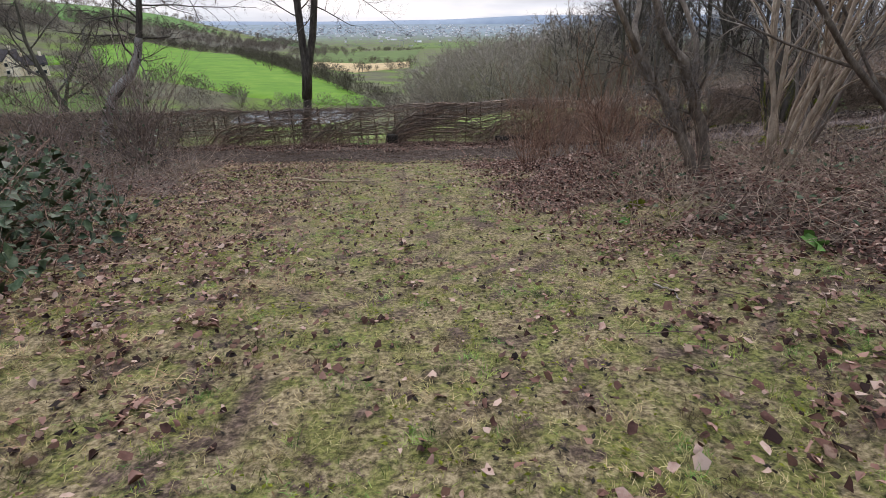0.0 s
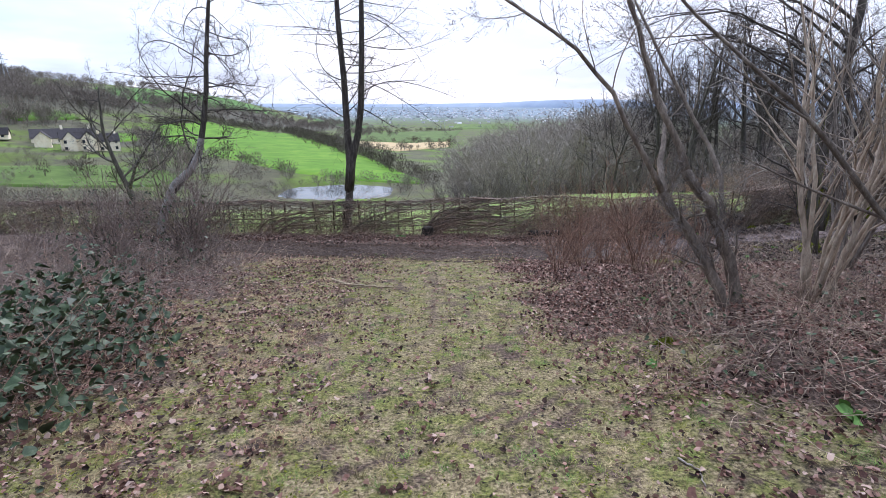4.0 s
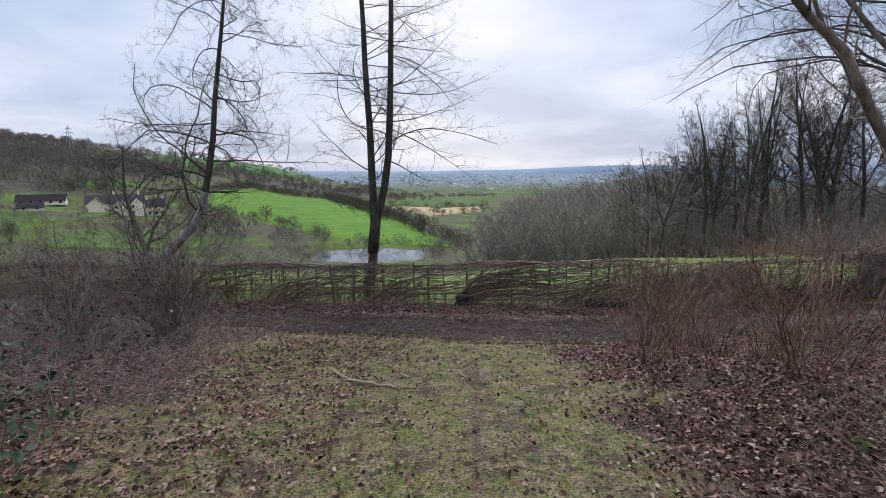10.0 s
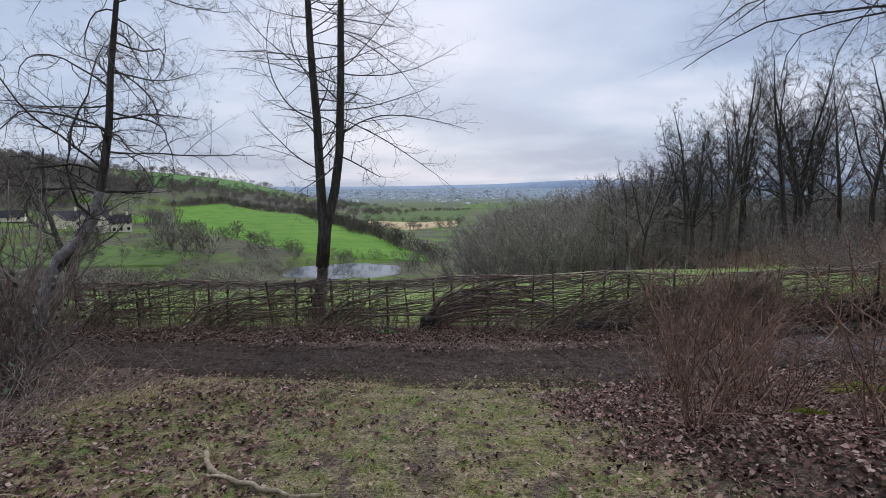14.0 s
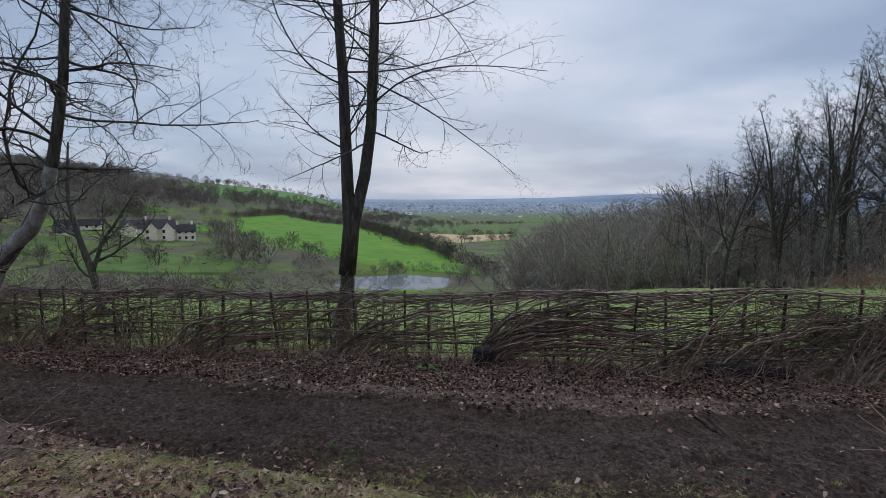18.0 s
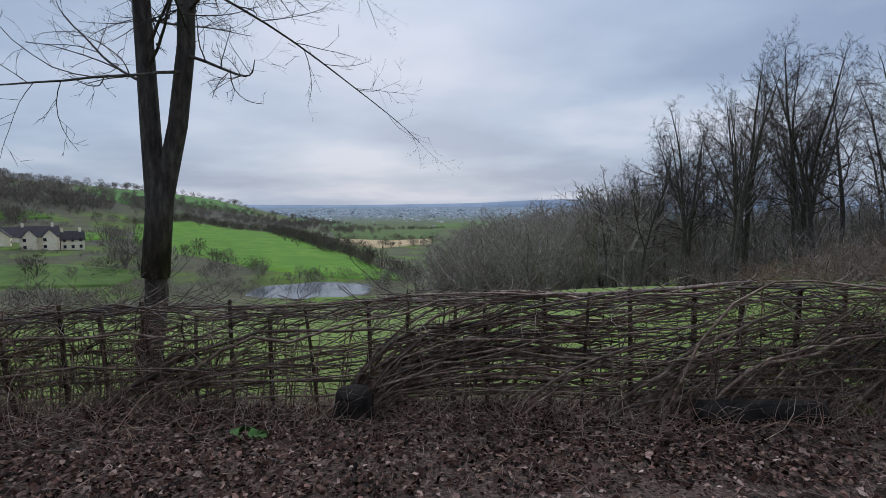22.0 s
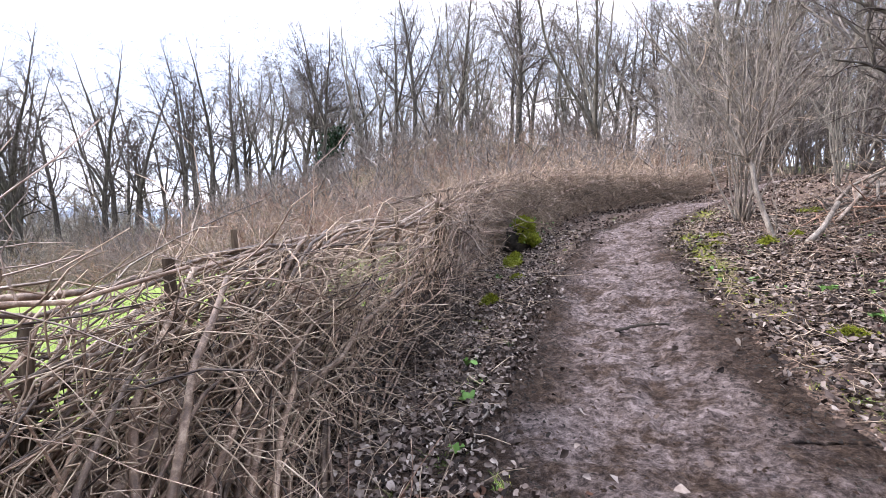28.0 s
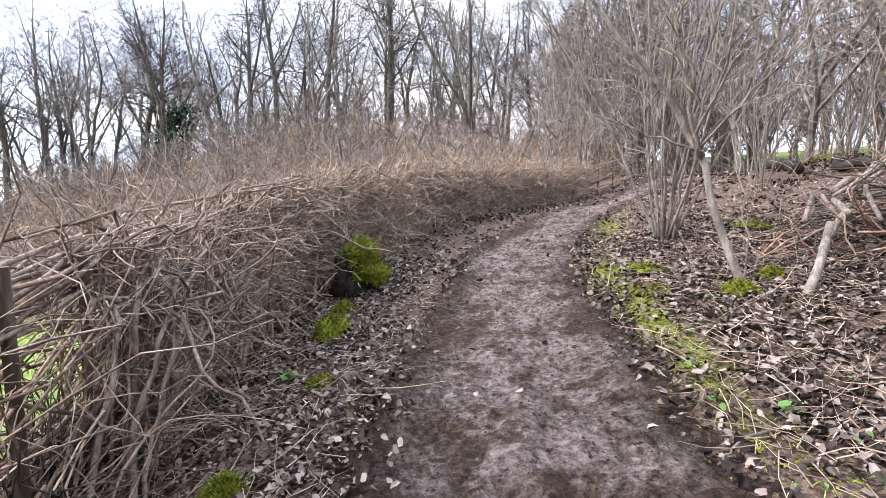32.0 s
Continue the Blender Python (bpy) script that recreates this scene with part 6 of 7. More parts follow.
    x = np.r_[r.uniform(-16, 4.8, 1500), r.uniform(9, 19, 400)]
    y = hedge_y(x) + r.normal(size=n) * 0.07
    cap = wander(r, np.stack([x, y, land(x, y) + top(x) * r.uniform(0.86, 1.03, n)], 1), np.c_[r.choice([-1, 1], n) * r.uniform(0.5, 1, n), r.normal(size=n) * 0.16, r.normal(size=n) * 0.14], r.uniform(0.35, 1.0, n), 6, 0.13, -0.02, 0.10)
    tagged(part("binding", mesh_arrays("binding", *tubes(cap - o, r.uniform(0.003, 0.0075, n)[:, None] * np.linspace(1, 0.4, 6), 3), M_SCRUB), hedge, "purple-brown dead twigs bound along the top"), kind="stuff")
    # side branches of the laid stems, crossing at all angles
    n = 2000
    x = np.r_[r.uniform(-16, 19, 1050), r.uniform(-16, -9, 250), r.uniform(9.3, 16, 700)]
    y = hedge_y(x) + r.normal(size=n) * 0.08
    a = r.normal(size=n) * 0.75
    sb = wander(r, np.stack([x, y, land(x, y) + top(x) * r.uniform(0.05, 0.8, n)], 1), np.c_[np.cos(a), r.normal(size=n) * 0.15, np.sin(a)], r.uniform(0.4, 1.3, n), 7, 0.16)
    over = sb[..., 2] - (land(sb[..., 0], sb[..., 1]) + top(sb[..., 0]))
    sb[..., 2] -= np.clip(over - 0.05, 0, None)
    sb[..., 2] = np.maximum(sb[..., 2], land(sb[..., 0], sb[..., 1]))
    tagged(part("side_branch", mesh_arrays("side_branch", *tubes(sb - o, r.uniform(0.0035, 0.010, n)[:, None] * np.linspace(1, 0.4, 7), 4), M_ROD_S), hedge), kind="stuff")
    # brush: thin twigs woven in and standing out of the top
    n = 9000
    x = np.r_[r.uniform(-16, 20, 6200), r.uniform(9.3, 19, 1600), r.uniform(-16, -1, 1200)]
    x = np.where((x > 6.4) & (x < 9.0) & (r.uniform(size=n) < 0.15), x + 6, x)
    drop_ = r.uniform(size=n) < np.where((x > -9) & (x < 3.5), 0.6, np.where((x > 6.6) & (x < 9.2), 0.72, 0.0))
    x = x[~drop_]
    n = len(x)
    y = hedge_y(x) + r.normal(size=n) * 0.10
    h = top(x) * r.uniform(0.02, 1.0, n) ** 0.8
    start = np.stack([x, y, land(x, y) + h], 1)
    wild = smooth(7.5, 9.5, x)
    way = np.c_[r.normal(size=n) * 1.0 + 0.5 * (1 - wild), r.normal(size=n) * (0.35 + 0.3 * wild) - 0.08, r.normal(size=n) * (0.35 + 0.65 * wild) + 0.05]
    tw = wander(r, start, way, r.uniform(0.25, 0.95, n), 5, 0.4)
    ok = tw[:, :, 2].min(1) > land(tw[:, 0, 0], tw[:, 0, 1]) - 0.03
    tw = tw[ok] - o
    tw_r = r.uniform(0.0022, 0.006, len(tw))[:, None] * np.linspace(1, 0.4, 5)
    east_end = tw[:, 0, 0] + o[0] > 10.8
    tagged(part("brush", mesh_arrays("brush", *tubes(tw[~east_end], tw_r[~east_end], 3), M_ROD_S), hedge, "thin brown brush woven through the rods"), kind="stuff")
    tagged(part("brush", mesh_arrays("brush", *tubes(tw[east_end], tw_r[east_end] * 1.25, 3), M_TWIG_PALE), hedge, "pale straw-brown brush of the shaggy end"), kind="stuff")
    # inner brushwood, its dark tone standing in for shade in the gaps
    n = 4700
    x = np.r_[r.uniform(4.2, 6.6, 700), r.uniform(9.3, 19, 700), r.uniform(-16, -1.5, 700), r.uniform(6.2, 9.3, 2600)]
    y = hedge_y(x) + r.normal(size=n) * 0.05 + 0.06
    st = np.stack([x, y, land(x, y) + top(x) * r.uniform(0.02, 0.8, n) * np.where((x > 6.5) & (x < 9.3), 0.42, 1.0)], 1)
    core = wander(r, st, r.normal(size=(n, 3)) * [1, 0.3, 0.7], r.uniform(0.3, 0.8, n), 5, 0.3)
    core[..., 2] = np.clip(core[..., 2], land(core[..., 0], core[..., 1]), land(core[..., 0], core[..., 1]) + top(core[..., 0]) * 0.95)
    tagged(part("inner_brush", mesh_arrays("inner_brush", *tubes(core - o, r.uniform(0.003, 0.008, n)[:, None] * np.linspace(1, 0.4, 5), 3), M_TWIG), hedge, "inner brushwood, toned dark for the shade in the heart of the hedge"), kind="stuff")
    # loose sprays hanging to the path side, thick where the hedge has gone shaggy
    sp = []
    for lo, hi, n2, drop in ((4.9, 6.8, 800, 0.9), (6.6, 9.2, 160, 0.9), (9.4, 12.5, 800, 0.3), (12.5, 20, 2600, 0.3), (-16, -7, 600, 0.3), (-7, 5, 320, 0.3)):
        x = r.uniform(lo, hi, n2)
        y = hedge_y(x) - r.uniform(0, 0.25 if lo < 9 else 0.14, n2)
        st = np.stack([x, y, land(x, y) + top(x) * r.uniform(0.25, 0.98, n2)], 1)
        wy = np.c_[r.normal(size=n2) * 0.6 + 0.15, -np.abs(r.normal(size=n2)) * (0.3 if lo < 9 else 0.15), r.normal(size=n2) * 0.5]
        ln = wander(r, st, wy, r.uniform(0.25, 0.75, n2), 6, 0.4, -0.12 * drop)
        ln[..., 2] = np.maximum(ln[..., 2], land(ln[..., 0], ln[..., 1]) + 0.01)
        sp.append(ln)
    sp = np.concatenate(sp) - o
    # crooked pale branches over the eastern stretch, some sprawling along its top
    n = 1350
    x = np.r_[r.uniform(9.2, 13, 400), r.uniform(11, 19.5, 950)]
    y = hedge_y(x) - r.uniform(-0.15, 0.14, n)
    st = np.stack([x, y, land(x, y) + top(x) * r.uniform(0.0, 1.0, n) ** 0.6], 1)
    cb = wander(r, st, np.c_[r.normal(size=n) * 0.9, r.normal(size=n) * 0.2 - 0.03, r.normal(size=n) * 0.6 + 0.1], r.uniform(0.4, 1.3, n), 10, 0.42, -0.03)
    cb[..., 2] = np.clip(cb[..., 2], land(cb[..., 0], cb[..., 1]), land(cb[..., 0], cb[..., 1]) + top(cb[..., 0])[..., ] * 1.12)
    tagged(part("crooked_branch", mesh_arrays("crooked_branch", *tubes(cb - o, (0.004 + 0.012 * r.uniform(size=n) ** 2)[:, None] * np.linspace(1, 0.4, 10), 5), M_STEM_S), hedge, "pale crooked branches sprawling over the hedge"), kind="stuff")
    sr = r.uniform(0.0018, 0.0048, len(sp))[:, None] * np.linspace(1, 0.35, 6)
    tagged(part("sprays", mesh_arrays("sprays", *tubes(sp, sr * np.where(sp[:, :1, 0] + o[0] > 11.5, 1.8, np.where(sp[:, :1, 0] + o[0] > 9.3, 1.25, 1.0)), 3), M_TWIG_PALE), hedge, "straw-coloured dead sprays hanging over the path side"), kind="stuff")


make_hedge()


# ---- litter, grass, brambles ----
def leaf_sheet(name, label, x, y, lo, hi, mat, seed, lift=0.0, tilt=0.5, parent=None, z=None, category="leaves", fold=0.9):
    """Loose leaves, each of two halves folded along the midrib."""
    r = np.random.default_rng(seed)
    n = len(x)
    s = r.uniform(lo, hi, n)
    w = s * r.uniform(0.28, 0.42, n)
    a = r.uniform(0, 6.28, n)
    d = np.c_[np.cos(a), np.sin(a), r.normal(size=n) * tilt]
    d = unit(d)
    q = unit(np.cross(np.broadcast_to([0, 0, 1.0], d.shape), d) + np.c_[np.zeros((n, 2)), r.normal(size=n) * tilt])
    up = unit(np.cross(d, q))
    z = (land(x, y) + 0.012 + lift + r.uniform(0, 0.02, n)) if z is None else z
    c = np.stack([x, y, z], 1)
    curl = (r.uniform(-0.3, fold, n) * w)[:, None] * up
    bend = (r.uniform(-0.4, 0.4, n) * s)[:, None] * up
    S, W = s[:, None] * 0.5, w[:, None]
    v = np.stack([c - d * S, c - d * S * 0.3 - q * W + curl, c + d * S * 0.45 - q * W * 0.8 + curl + bend * 0.5, c + d * S + bend, c + d * S * 0.45 + q * W * 0.8 + curl + bend * 0.5, c - d * S * 0.3 + q * W + curl], 1).reshape(-1, 3)
    v = v + r.normal(size=v.shape) * np.repeat(s, 6)[:, None] * [0.10, 0.10, 0.06]
    k = np.arange(n)[:, None] * 6
    f = np.concatenate([k + [0, 1, 2, 3], k + [0, 3, 4, 5]])
    me = mesh_arrays(name, v, f, mat)
    if parent:
        return part(name, me, parent)
    return tagged(new(name, me), label, category, kind="stuff")


def spread(r, n, lo, hi, chance):
    p = np.stack([r.uniform(lo[0], hi[0], n), r.uniform(lo[1], hi[1], n)], 1)
    k = r.uniform(size=n) < chance(p[:, 0], p[:, 1])
    return p[k, 0], p[k, 1]


def moss_verge(x, y):
    """1 on the mossy southern edge of the path."""
    return np.exp(-((path_gap(x, y) / path_half(x) - 1.22) / 0.24) ** 2) * smooth(6.6, 8.0, x) * (1 - smooth(14, 16, x)) * (y < np.interp(x, PATH_X, PATH_Y)) * np.clip(2.2 * drift(x, y, 1.1, 2.0) - 0.6 + 0.55 * smooth(9.5, 11.5, x), 0, 1)


def litter_chance(x, y):
    on = path_gap(x, y) / path_half(x)
    c = (1 - 0.93 * lawn(x, y)) * (0.35 + 0.65 * patchiness(x, y))
    return np.clip(c * smooth(0.62, 1.05, on) + 0.03, 0, 1) * (y < hedge_y(x) + 0.5) * (1 - 0.8 * moss_verge(x, y))


r_ = np.random.default_rng(201)
for n_, lo_, hi_, k_, mt, lb in ((48000, (0.8, -4.4), (6.5, 6.2), 0, M_LEAF_RED, "thick russet leaf litter on the bank"), (60000, (5, 4), (14, 7.2), 1, M_LEAF, "thick grey-brown leaf litter on the path bank"), (36000, (5.4, 8.2), (14, 9.9), 2, M_LEAF, "thick leaf litter between path and hedge"), (16000, (-7, -4), (-2.0, 5.5), 3, M_LEAF_RED, "thick leaf litter along the bramble")):
    x_, y_ = spread(r_, n_, lo_, hi_, lambda x, y: litter_chance(x, y) * np.clip(4 * np.minimum.reduce([(x - lo_[0]), (hi_[0] - x), (y - lo_[1]), (hi_[1] - y)]) / 3 + 0.05, 0, 1))
    leaf_sheet("leaf_litter", lb, x_, y_, 0.016, 0.068 if k_ == 1 else 0.054, mt, 250 + k_, tilt=0.5)
# under the hedge the shade of the stems is put into the leaf colour
x_, y_ = spread(r_, 46000, (-10, 8.3), (6.0, 10.8), litter_chance)
leaf_sheet("dark_litter", "red-brown dead leaves under the hedge, toned dark for the shade there", x_, y_, 0.02, 0.055, M_LEAF_DARK, 209, tilt=0.5)
x_, y_ = spread(r_, 85000, (-10, -4.5), (13, 10.8), lambda x, y: litter_chance(x, y) * np.where((y > 8.2) & (x < 4), 0.12, 1))
up_ = (y_ < 6.4) & (x_ < 5.0) | (x_ < 3.5) | (x_ < 5.4) & (y_ > 7.5)
leaf_sheet("leaf_litter", "curled brown dead leaves lying along the path", x_[~up_], y_[~up_], 0.02, 0.06, M_LEAF, 202)
# the same darker leaves on the side towards the hedge
hedgeward_ = up_ & (y_ > 7.2)
up_ &= ~hedgeward_
leaf_sheet("dark_litter", "dark red-brown leaves trodden into the edge of the path", x_[hedgeward_], y_[hedgeward_], 0.016, 0.055, M_LEAF_DARK, 210)
leaf_sheet("leaf_litter", "curled russet and tan dead leaves lying on the banks", x_[up_], y_[up_], 0.016, 0.056, M_LEAF_RED, 208)
x_, y_ = spread(r_, 30000, (1.0, -4.5), (8, 6.4), litter_chance)
leaf_sheet("russet_litter", "russet dead leaves on the bank", x_[::2], y_[::2], 0.03, 0.07, M_LEAF_RED, 203)
x_, y_ = spread(r_, 16000, (-9, 7.6), (5, 10.6), litter_chance)
leaf_sheet("russet_litter", "russet and grey dead leaves under the hedge", x_[::2], y_[::2], 0.022, 0.062, M_LEAF_RED, 204)
x_, y_ = spread(r_, 22000, (-9, -10), (12, -3.8), litter_chance)
leaf_sheet("leaf_litter", "brown dead leaves over the upper bank", x_, y_, 0.025, 0.07, M_LEAF_RED, 207)
x_, y_ = spread(r_, 26000, (12, -2), (24, 9), litter_chance)
leaf_sheet("leaf_litter", "brown dead leaves beside the bending path", x_, y_, 0.035, 0.08, M_LEAF, 205)
x_, y_ = spread(r_, 19000, (-4.8, -5), (2.8, 6.4), lambda x, y: 0.06 + 0.3 * (patchiness(x + 2, y, 2.2) > 0.62) + 0.6 * (patchiness(x + 2, y, 5) > 0.72) * smooth(0.2, 1.6, np.abs(x + 0.5)))
xl, yl = spread(r_, 9000, (-3.4, -4), (-0.4, 5.6), lambda x, y: (patchiness(x, y, 1.3) > 0.55) * patchiness(x, y, 4.0) * (1 - smooth(-1.6, -0.4, x)))
cx_, cy_ = spread(r_, 2300, (-3.8, -4.5), (2.6, 5.8), lambda x, y: 0.08 + 0.9 * smooth(-0.5, -2.2, x) + 0.5 * smooth(0.9, 2.0, x))
cn_ = r_.integers(4, 26, len(cx_))
cs_ = np.repeat(r_.uniform(0.03, 0.14, len(cx_)), cn_)
xl, yl = np.r_[xl, np.repeat(cx_, cn_) + r_.normal(size=cn_.sum()) * cs_], np.r_[yl, np.repeat(cy_, cn_) + r_.normal(size=cn_.sum()) * cs_]
x_, y_ = np.r_[x_, xl], np.r_[y_, yl]
leaf_sheet("grass_leaves", "scattered dead leaves on the worn grass", x_[::2], y_[::2], 0.014, 0.055, M_LEAF_RED, 206, 0.002, tilt=0.3, fold=0.4)
leaf_sheet("grass_leaves", "dark rotting leaves pressed into the worn grass", x_[1::3], y_[1::3], 0.014, 0.055, M_LEAF_DARK, 306, 0.002, tilt=0.2, fold=0.3)


def blades(name, label, x, y, lo, hi, mat, seed, flatness=1.0, wide=0.0035):
    r = np.random.default_rng(seed)
    n = len(x)
    a = r.uniform(0, 6.28, n)
    h = r.uniform(lo, hi, n)
    c = np.stack([x, y, land(x, y) - 0.004], 1)
    way = unit(np.c_[np.cos(a) * flatness, np.sin(a) * flatness, r.uniform(0.3, 1.0, n)])
    side = np.c_[-np.sin(a), np.cos(a), np.zeros(n)] * (wide * r.uniform(0.6, 1.5, n))[:, None]
    mid = c + way * (h * 0.55)[:, None]
    tip = mid + (way * [1.25, 1.25, 0.25]) * (h * 0.5)[:, None]
    v = np.stack([c - side, c + side, mid + side * 0.7, tip, mid - side * 0.7], 1).reshape(-1, 3)
    k = np.arange(n)[:, None] * 5
    tri = np.concatenate([k + [0, 1, 2], k + [0, 2, 4], k + [4, 2, 3]])
    me = mesh_arrays(name, v, tri, mat)
    return tagged(new(name, me), label, "grass", kind="stuff")


def green_zone(x, y):
    return smooth(0.50, 0.64, patchiness(x + 7, y, 1.3))


def worn_zone(x, y):
    return smooth(0.70, 0.84, patchiness(x - 5, y, 3.4))


x_, y_ = spread(r_, 520000, (-5.0, -5), (3.4, 6.9), lambda x, y: lawn(x, y) * (1 - 0.72 * green_zone(x, y)) * (1 - 0.88 * worn_zone(x, y)) * (0.35 + 0.65 * patchiness(x, y, 4.1)) * trod(x, y))
blades("straw_grass", "short yellowed winter grass on the worn way", x_, y_, 0.014, 0.052, M_GRASS, 211, wide=0.0012, flatness=1.7)
x_, y_ = spread(r_, 260000, (-5.0, -5), (3.4, 6.9), lambda x, y: lawn(x, y) * (0.05 + 0.9 * green_zone(x, y)) * (1 - 0.6 * smooth(-0.8, -2.4, x)) * (1 - 0.8 * worn_zone(x, y)) * (0.3 + 0.7 * patchiness(x + 3, y, 4.7)) * trod(x, y))
blades("green_grass", "short green grass patches on the worn way", x_, y_, 0.012, 0.044, M_GRASS_GREEN, 212, wide=0.0014)
tx, ty = spread(r_, 8000, (-4.2, -5), (2.6, 6.4), lambda x, y: np.clip(lawn(x, y) + 0.15, 0, 1) * (patchiness(x, y, 1.9) > 0.5) * trod(x, y))
tn = r_.integers(10, 30, len(tx))
x_, y_ = np.repeat(tx, tn) + r_.normal(size=tn.sum()) * 0.018, np.repeat(ty, tn) + r_.normal(size=tn.sum()) * 0.018
half_ = np.repeat(r_.uniform(size=len(tx)) > 0.15 + 0.7 * green_zone(tx, ty), tn)
blades("grass_tufts", "straw-coloured tufts of winter grass on the worn way", x_[half_], y_[half_], 0.025, 0.075, M_GRASS, 217, wide=0.0012, flatness=0.8)
blades("grass_tufts", "fresh green tufts of grass on the worn way", x_[~half_], y_[~half_], 0.025, 0.07, M_GRASS_GREEN, 218, wide=0.0014, flatness=0.8)
x_, y_ = spread(r_, 16000, (-6, 4.4), (0.2, 7.0), lambda x, y: 0.9 * (patchiness(x, y, 1.9) > 0.4) * (path_gap(x, y) > path_half(x) * 1.02) * smooth(0.3, -2.5, x - 0.0) * smooth(4.2, 5.6, y))
xd, yd = spread(r_, 95000, (-4.2, -4.5), (-0.2, 5.8), lambda x, y: (patchiness(x + 11, y, 1.7) > 0.46) * patchiness(x, y, 5.0) * (1 - smooth(-1.9, -0.2, x)))
blades("dry_grass", "flattened russet grass and dead stalks beside the brambles", xd, yd, 0.04, 0.13, M_RUSSET, 313, wide=0.0018, flatness=1.6)
blades("dry_grass", "dry russet grass along the path edge", x_, y_, 0.05, 0.15, M_RUSSET, 213, wide=0.0022)
x_, y_ = spread(r_, 60000, (-22, 10.9), (14, 20), lambda x, y: (y > hedge_y(x) + 0.15) * 0.9)
blades("meadow_grass", "lush green meadow grass beyond the hedge", x_, y_, 0.06, 0.16, M_MEADOW, 214, wide=0.006)
x_, y_ = spread(r_, 60000, (3, 4.0), (18, 8.6), lambda x, y: 0.3 * moss_verge(x, y) + 0.25 * np.exp(-((path_gap(x, y) / path_half(x) - 1.18) / 0.2) ** 2) * (patchiness(x, y, 1.5) > 0.55) * (y < np.interp(x, PATH_X, PATH_Y)))
blades("verge_grass", "mossy green grass tufts along the path verge", x_, y_, 0.02, 0.07, M_GRASS_GREEN, 215)

x_, y_ = spread(r_, 1700, (6, 4.5), (15, 7.4), lambda x, y: (patchiness(x, y, 1.6) > 0.66) * (path_gap(x, y) > path_half(x) * 1.02) * 0.8)
leaf_sheet("verge_seedlings", "yellow-green seedlings and moss sprigs among the litter", x_, y_, 0.02, 0.05, M_GREENLEAF, 216, 0.01, category="plant")
x_, y_ = spread(r_, 9000, (6, 4.5), (15, 7.4), lambda x, y: (patchiness(x + 4, y, 1.2) > 0.62) * (path_gap(x, y) > path_half(x) * 0.95) * np.exp(-path_gap(x, y) / 2.5))
crumb_x, crumb_y = x_, y_
x_, y_ = spread(r_, 110000, (6.5, 4.0), (16, 7.6), lambda x, y: moss_verge(x, y) * (0.3 + 0.3 * smooth(9.5, 11.5, x)) * (patchiness(x, y, 3.3) > 0.4))
crumb_x, crumb_y = np.r_[crumb_x, x_, x_ + r_.normal(size=len(x_)) * 0.012], np.r_[crumb_y, y_, y_ + r_.normal(size=len(x_)) * 0.012]
mx_, my_ = spread(r_, 90000, (-5.2, -5), (2.6, 6.0), lambda x, y: (patchiness(x, y, 0.8) > 0.52) * patchiness(x, y, 4.0) * smooth(-5.2, -3.8, x) * (0.4 + 0.6 * (1 - smooth(-2.2, 0.2, x))) * lawn(x, y) * trod(x, y))
vx, vy = spread(r_, 420, (5.5, 5.0), (13, 9.4), lambda x, y: np.exp(-((path_gap(x, y) / path_half(x) - 1.12) / 0.22) ** 2) * 0.5)
vn = r_.integers(18, 46, len(vx))
blades("verge_tufts", "small green grass tufts standing along the margins of the path", np.repeat(vx, vn) + r_.normal(size=vn.sum()) * 0.025, np.repeat(vy, vn) + r_.normal(size=vn.sum()) * 0.025, 0.03, 0.09, M_GRASS_GREEN, 219, wide=0.0018, flatness=0.8)
# brambles beside the grass
rb_ = np.random.default_rng(221)
west = scatter(rb_, 1500, (-11, -4), (-3.3, 7.0), lambda x, y: path_gap(x, y) > 1.5 and x < -3.2 - 0.12 * max(0, y), 0.30)
west = [p for p in west if p[0] < -4.9 or rb_.uniform() < 0.45]
thicket("bramble_bank", "tangled brown bramble canes on the bank", west, 1.0, 12, M_SCRUB, 222, 0.0038, 1.25)
thicket("bramble_bank", "pale dead stems tangled in the bramble bank", west[::2], 0.9, 12, M_TWIG_PALE, 223, 0.0034, 1.3)
spots = np.array([(-3.1, -1.8), (-3.4, -1.2), (-3.3, -0.6), (-3.8, -0.9), (-3.9, 0.1), (-3.7, -1.7), (-4.3, -0.3), (-3.0, -2.4), (-4.6, 1.2), (-4.2, -1.4)])
thicket("bramble_canes", "dark arching bramble canes carrying green leaves", spots, 1.1, 20, M_SHRUB, 225, 0.004, 1.0)
pp = np.repeat(spots, 170, 0) + rb_.normal(size=(len(spots) * 170, 2)) * 0.34
zz_ = land(pp[:, 0], pp[:, 1]) + rb_.uniform(0.04, 1.0, len(pp)) * np.exp(-0.5 * ((pp - np.repeat(spots, 170, 0)) ** 2).sum(1) / 0.2)
leaf_sheet("bramble_leaves", "dark green and purplish bramble leaves", pp[:, 0], pp[:, 1], 0.045, 0.115, M_BRAMBLE, 224, tilt=0.7, z=zz_, category="bramble")
tq = np.repeat(np.array([(-5.6, 5.4), (-6.1, 5.0), (-5.0, 4.9), (-7.0, 4.4), (-6.5, 3.6), (-5.2, 3.2)]), 70, 0)
tq = tq + rb_.normal(size=tq.shape) * 0.45
leaf_sheet("bramble_leaves", "dark bramble leaves climbing through the thorn bushes", tq[:, 0], tq[:, 1], 0.04, 0.09, M_BRAMBLE, 234, tilt=0.7, z=land(tq[:, 0], tq[:, 1]) + rb_.uniform(0.1, 1.0, len(tq)) ** 1.3 * np.where(tq[:, 1] > 4.2, 1.7, 0.8), category="bramble")
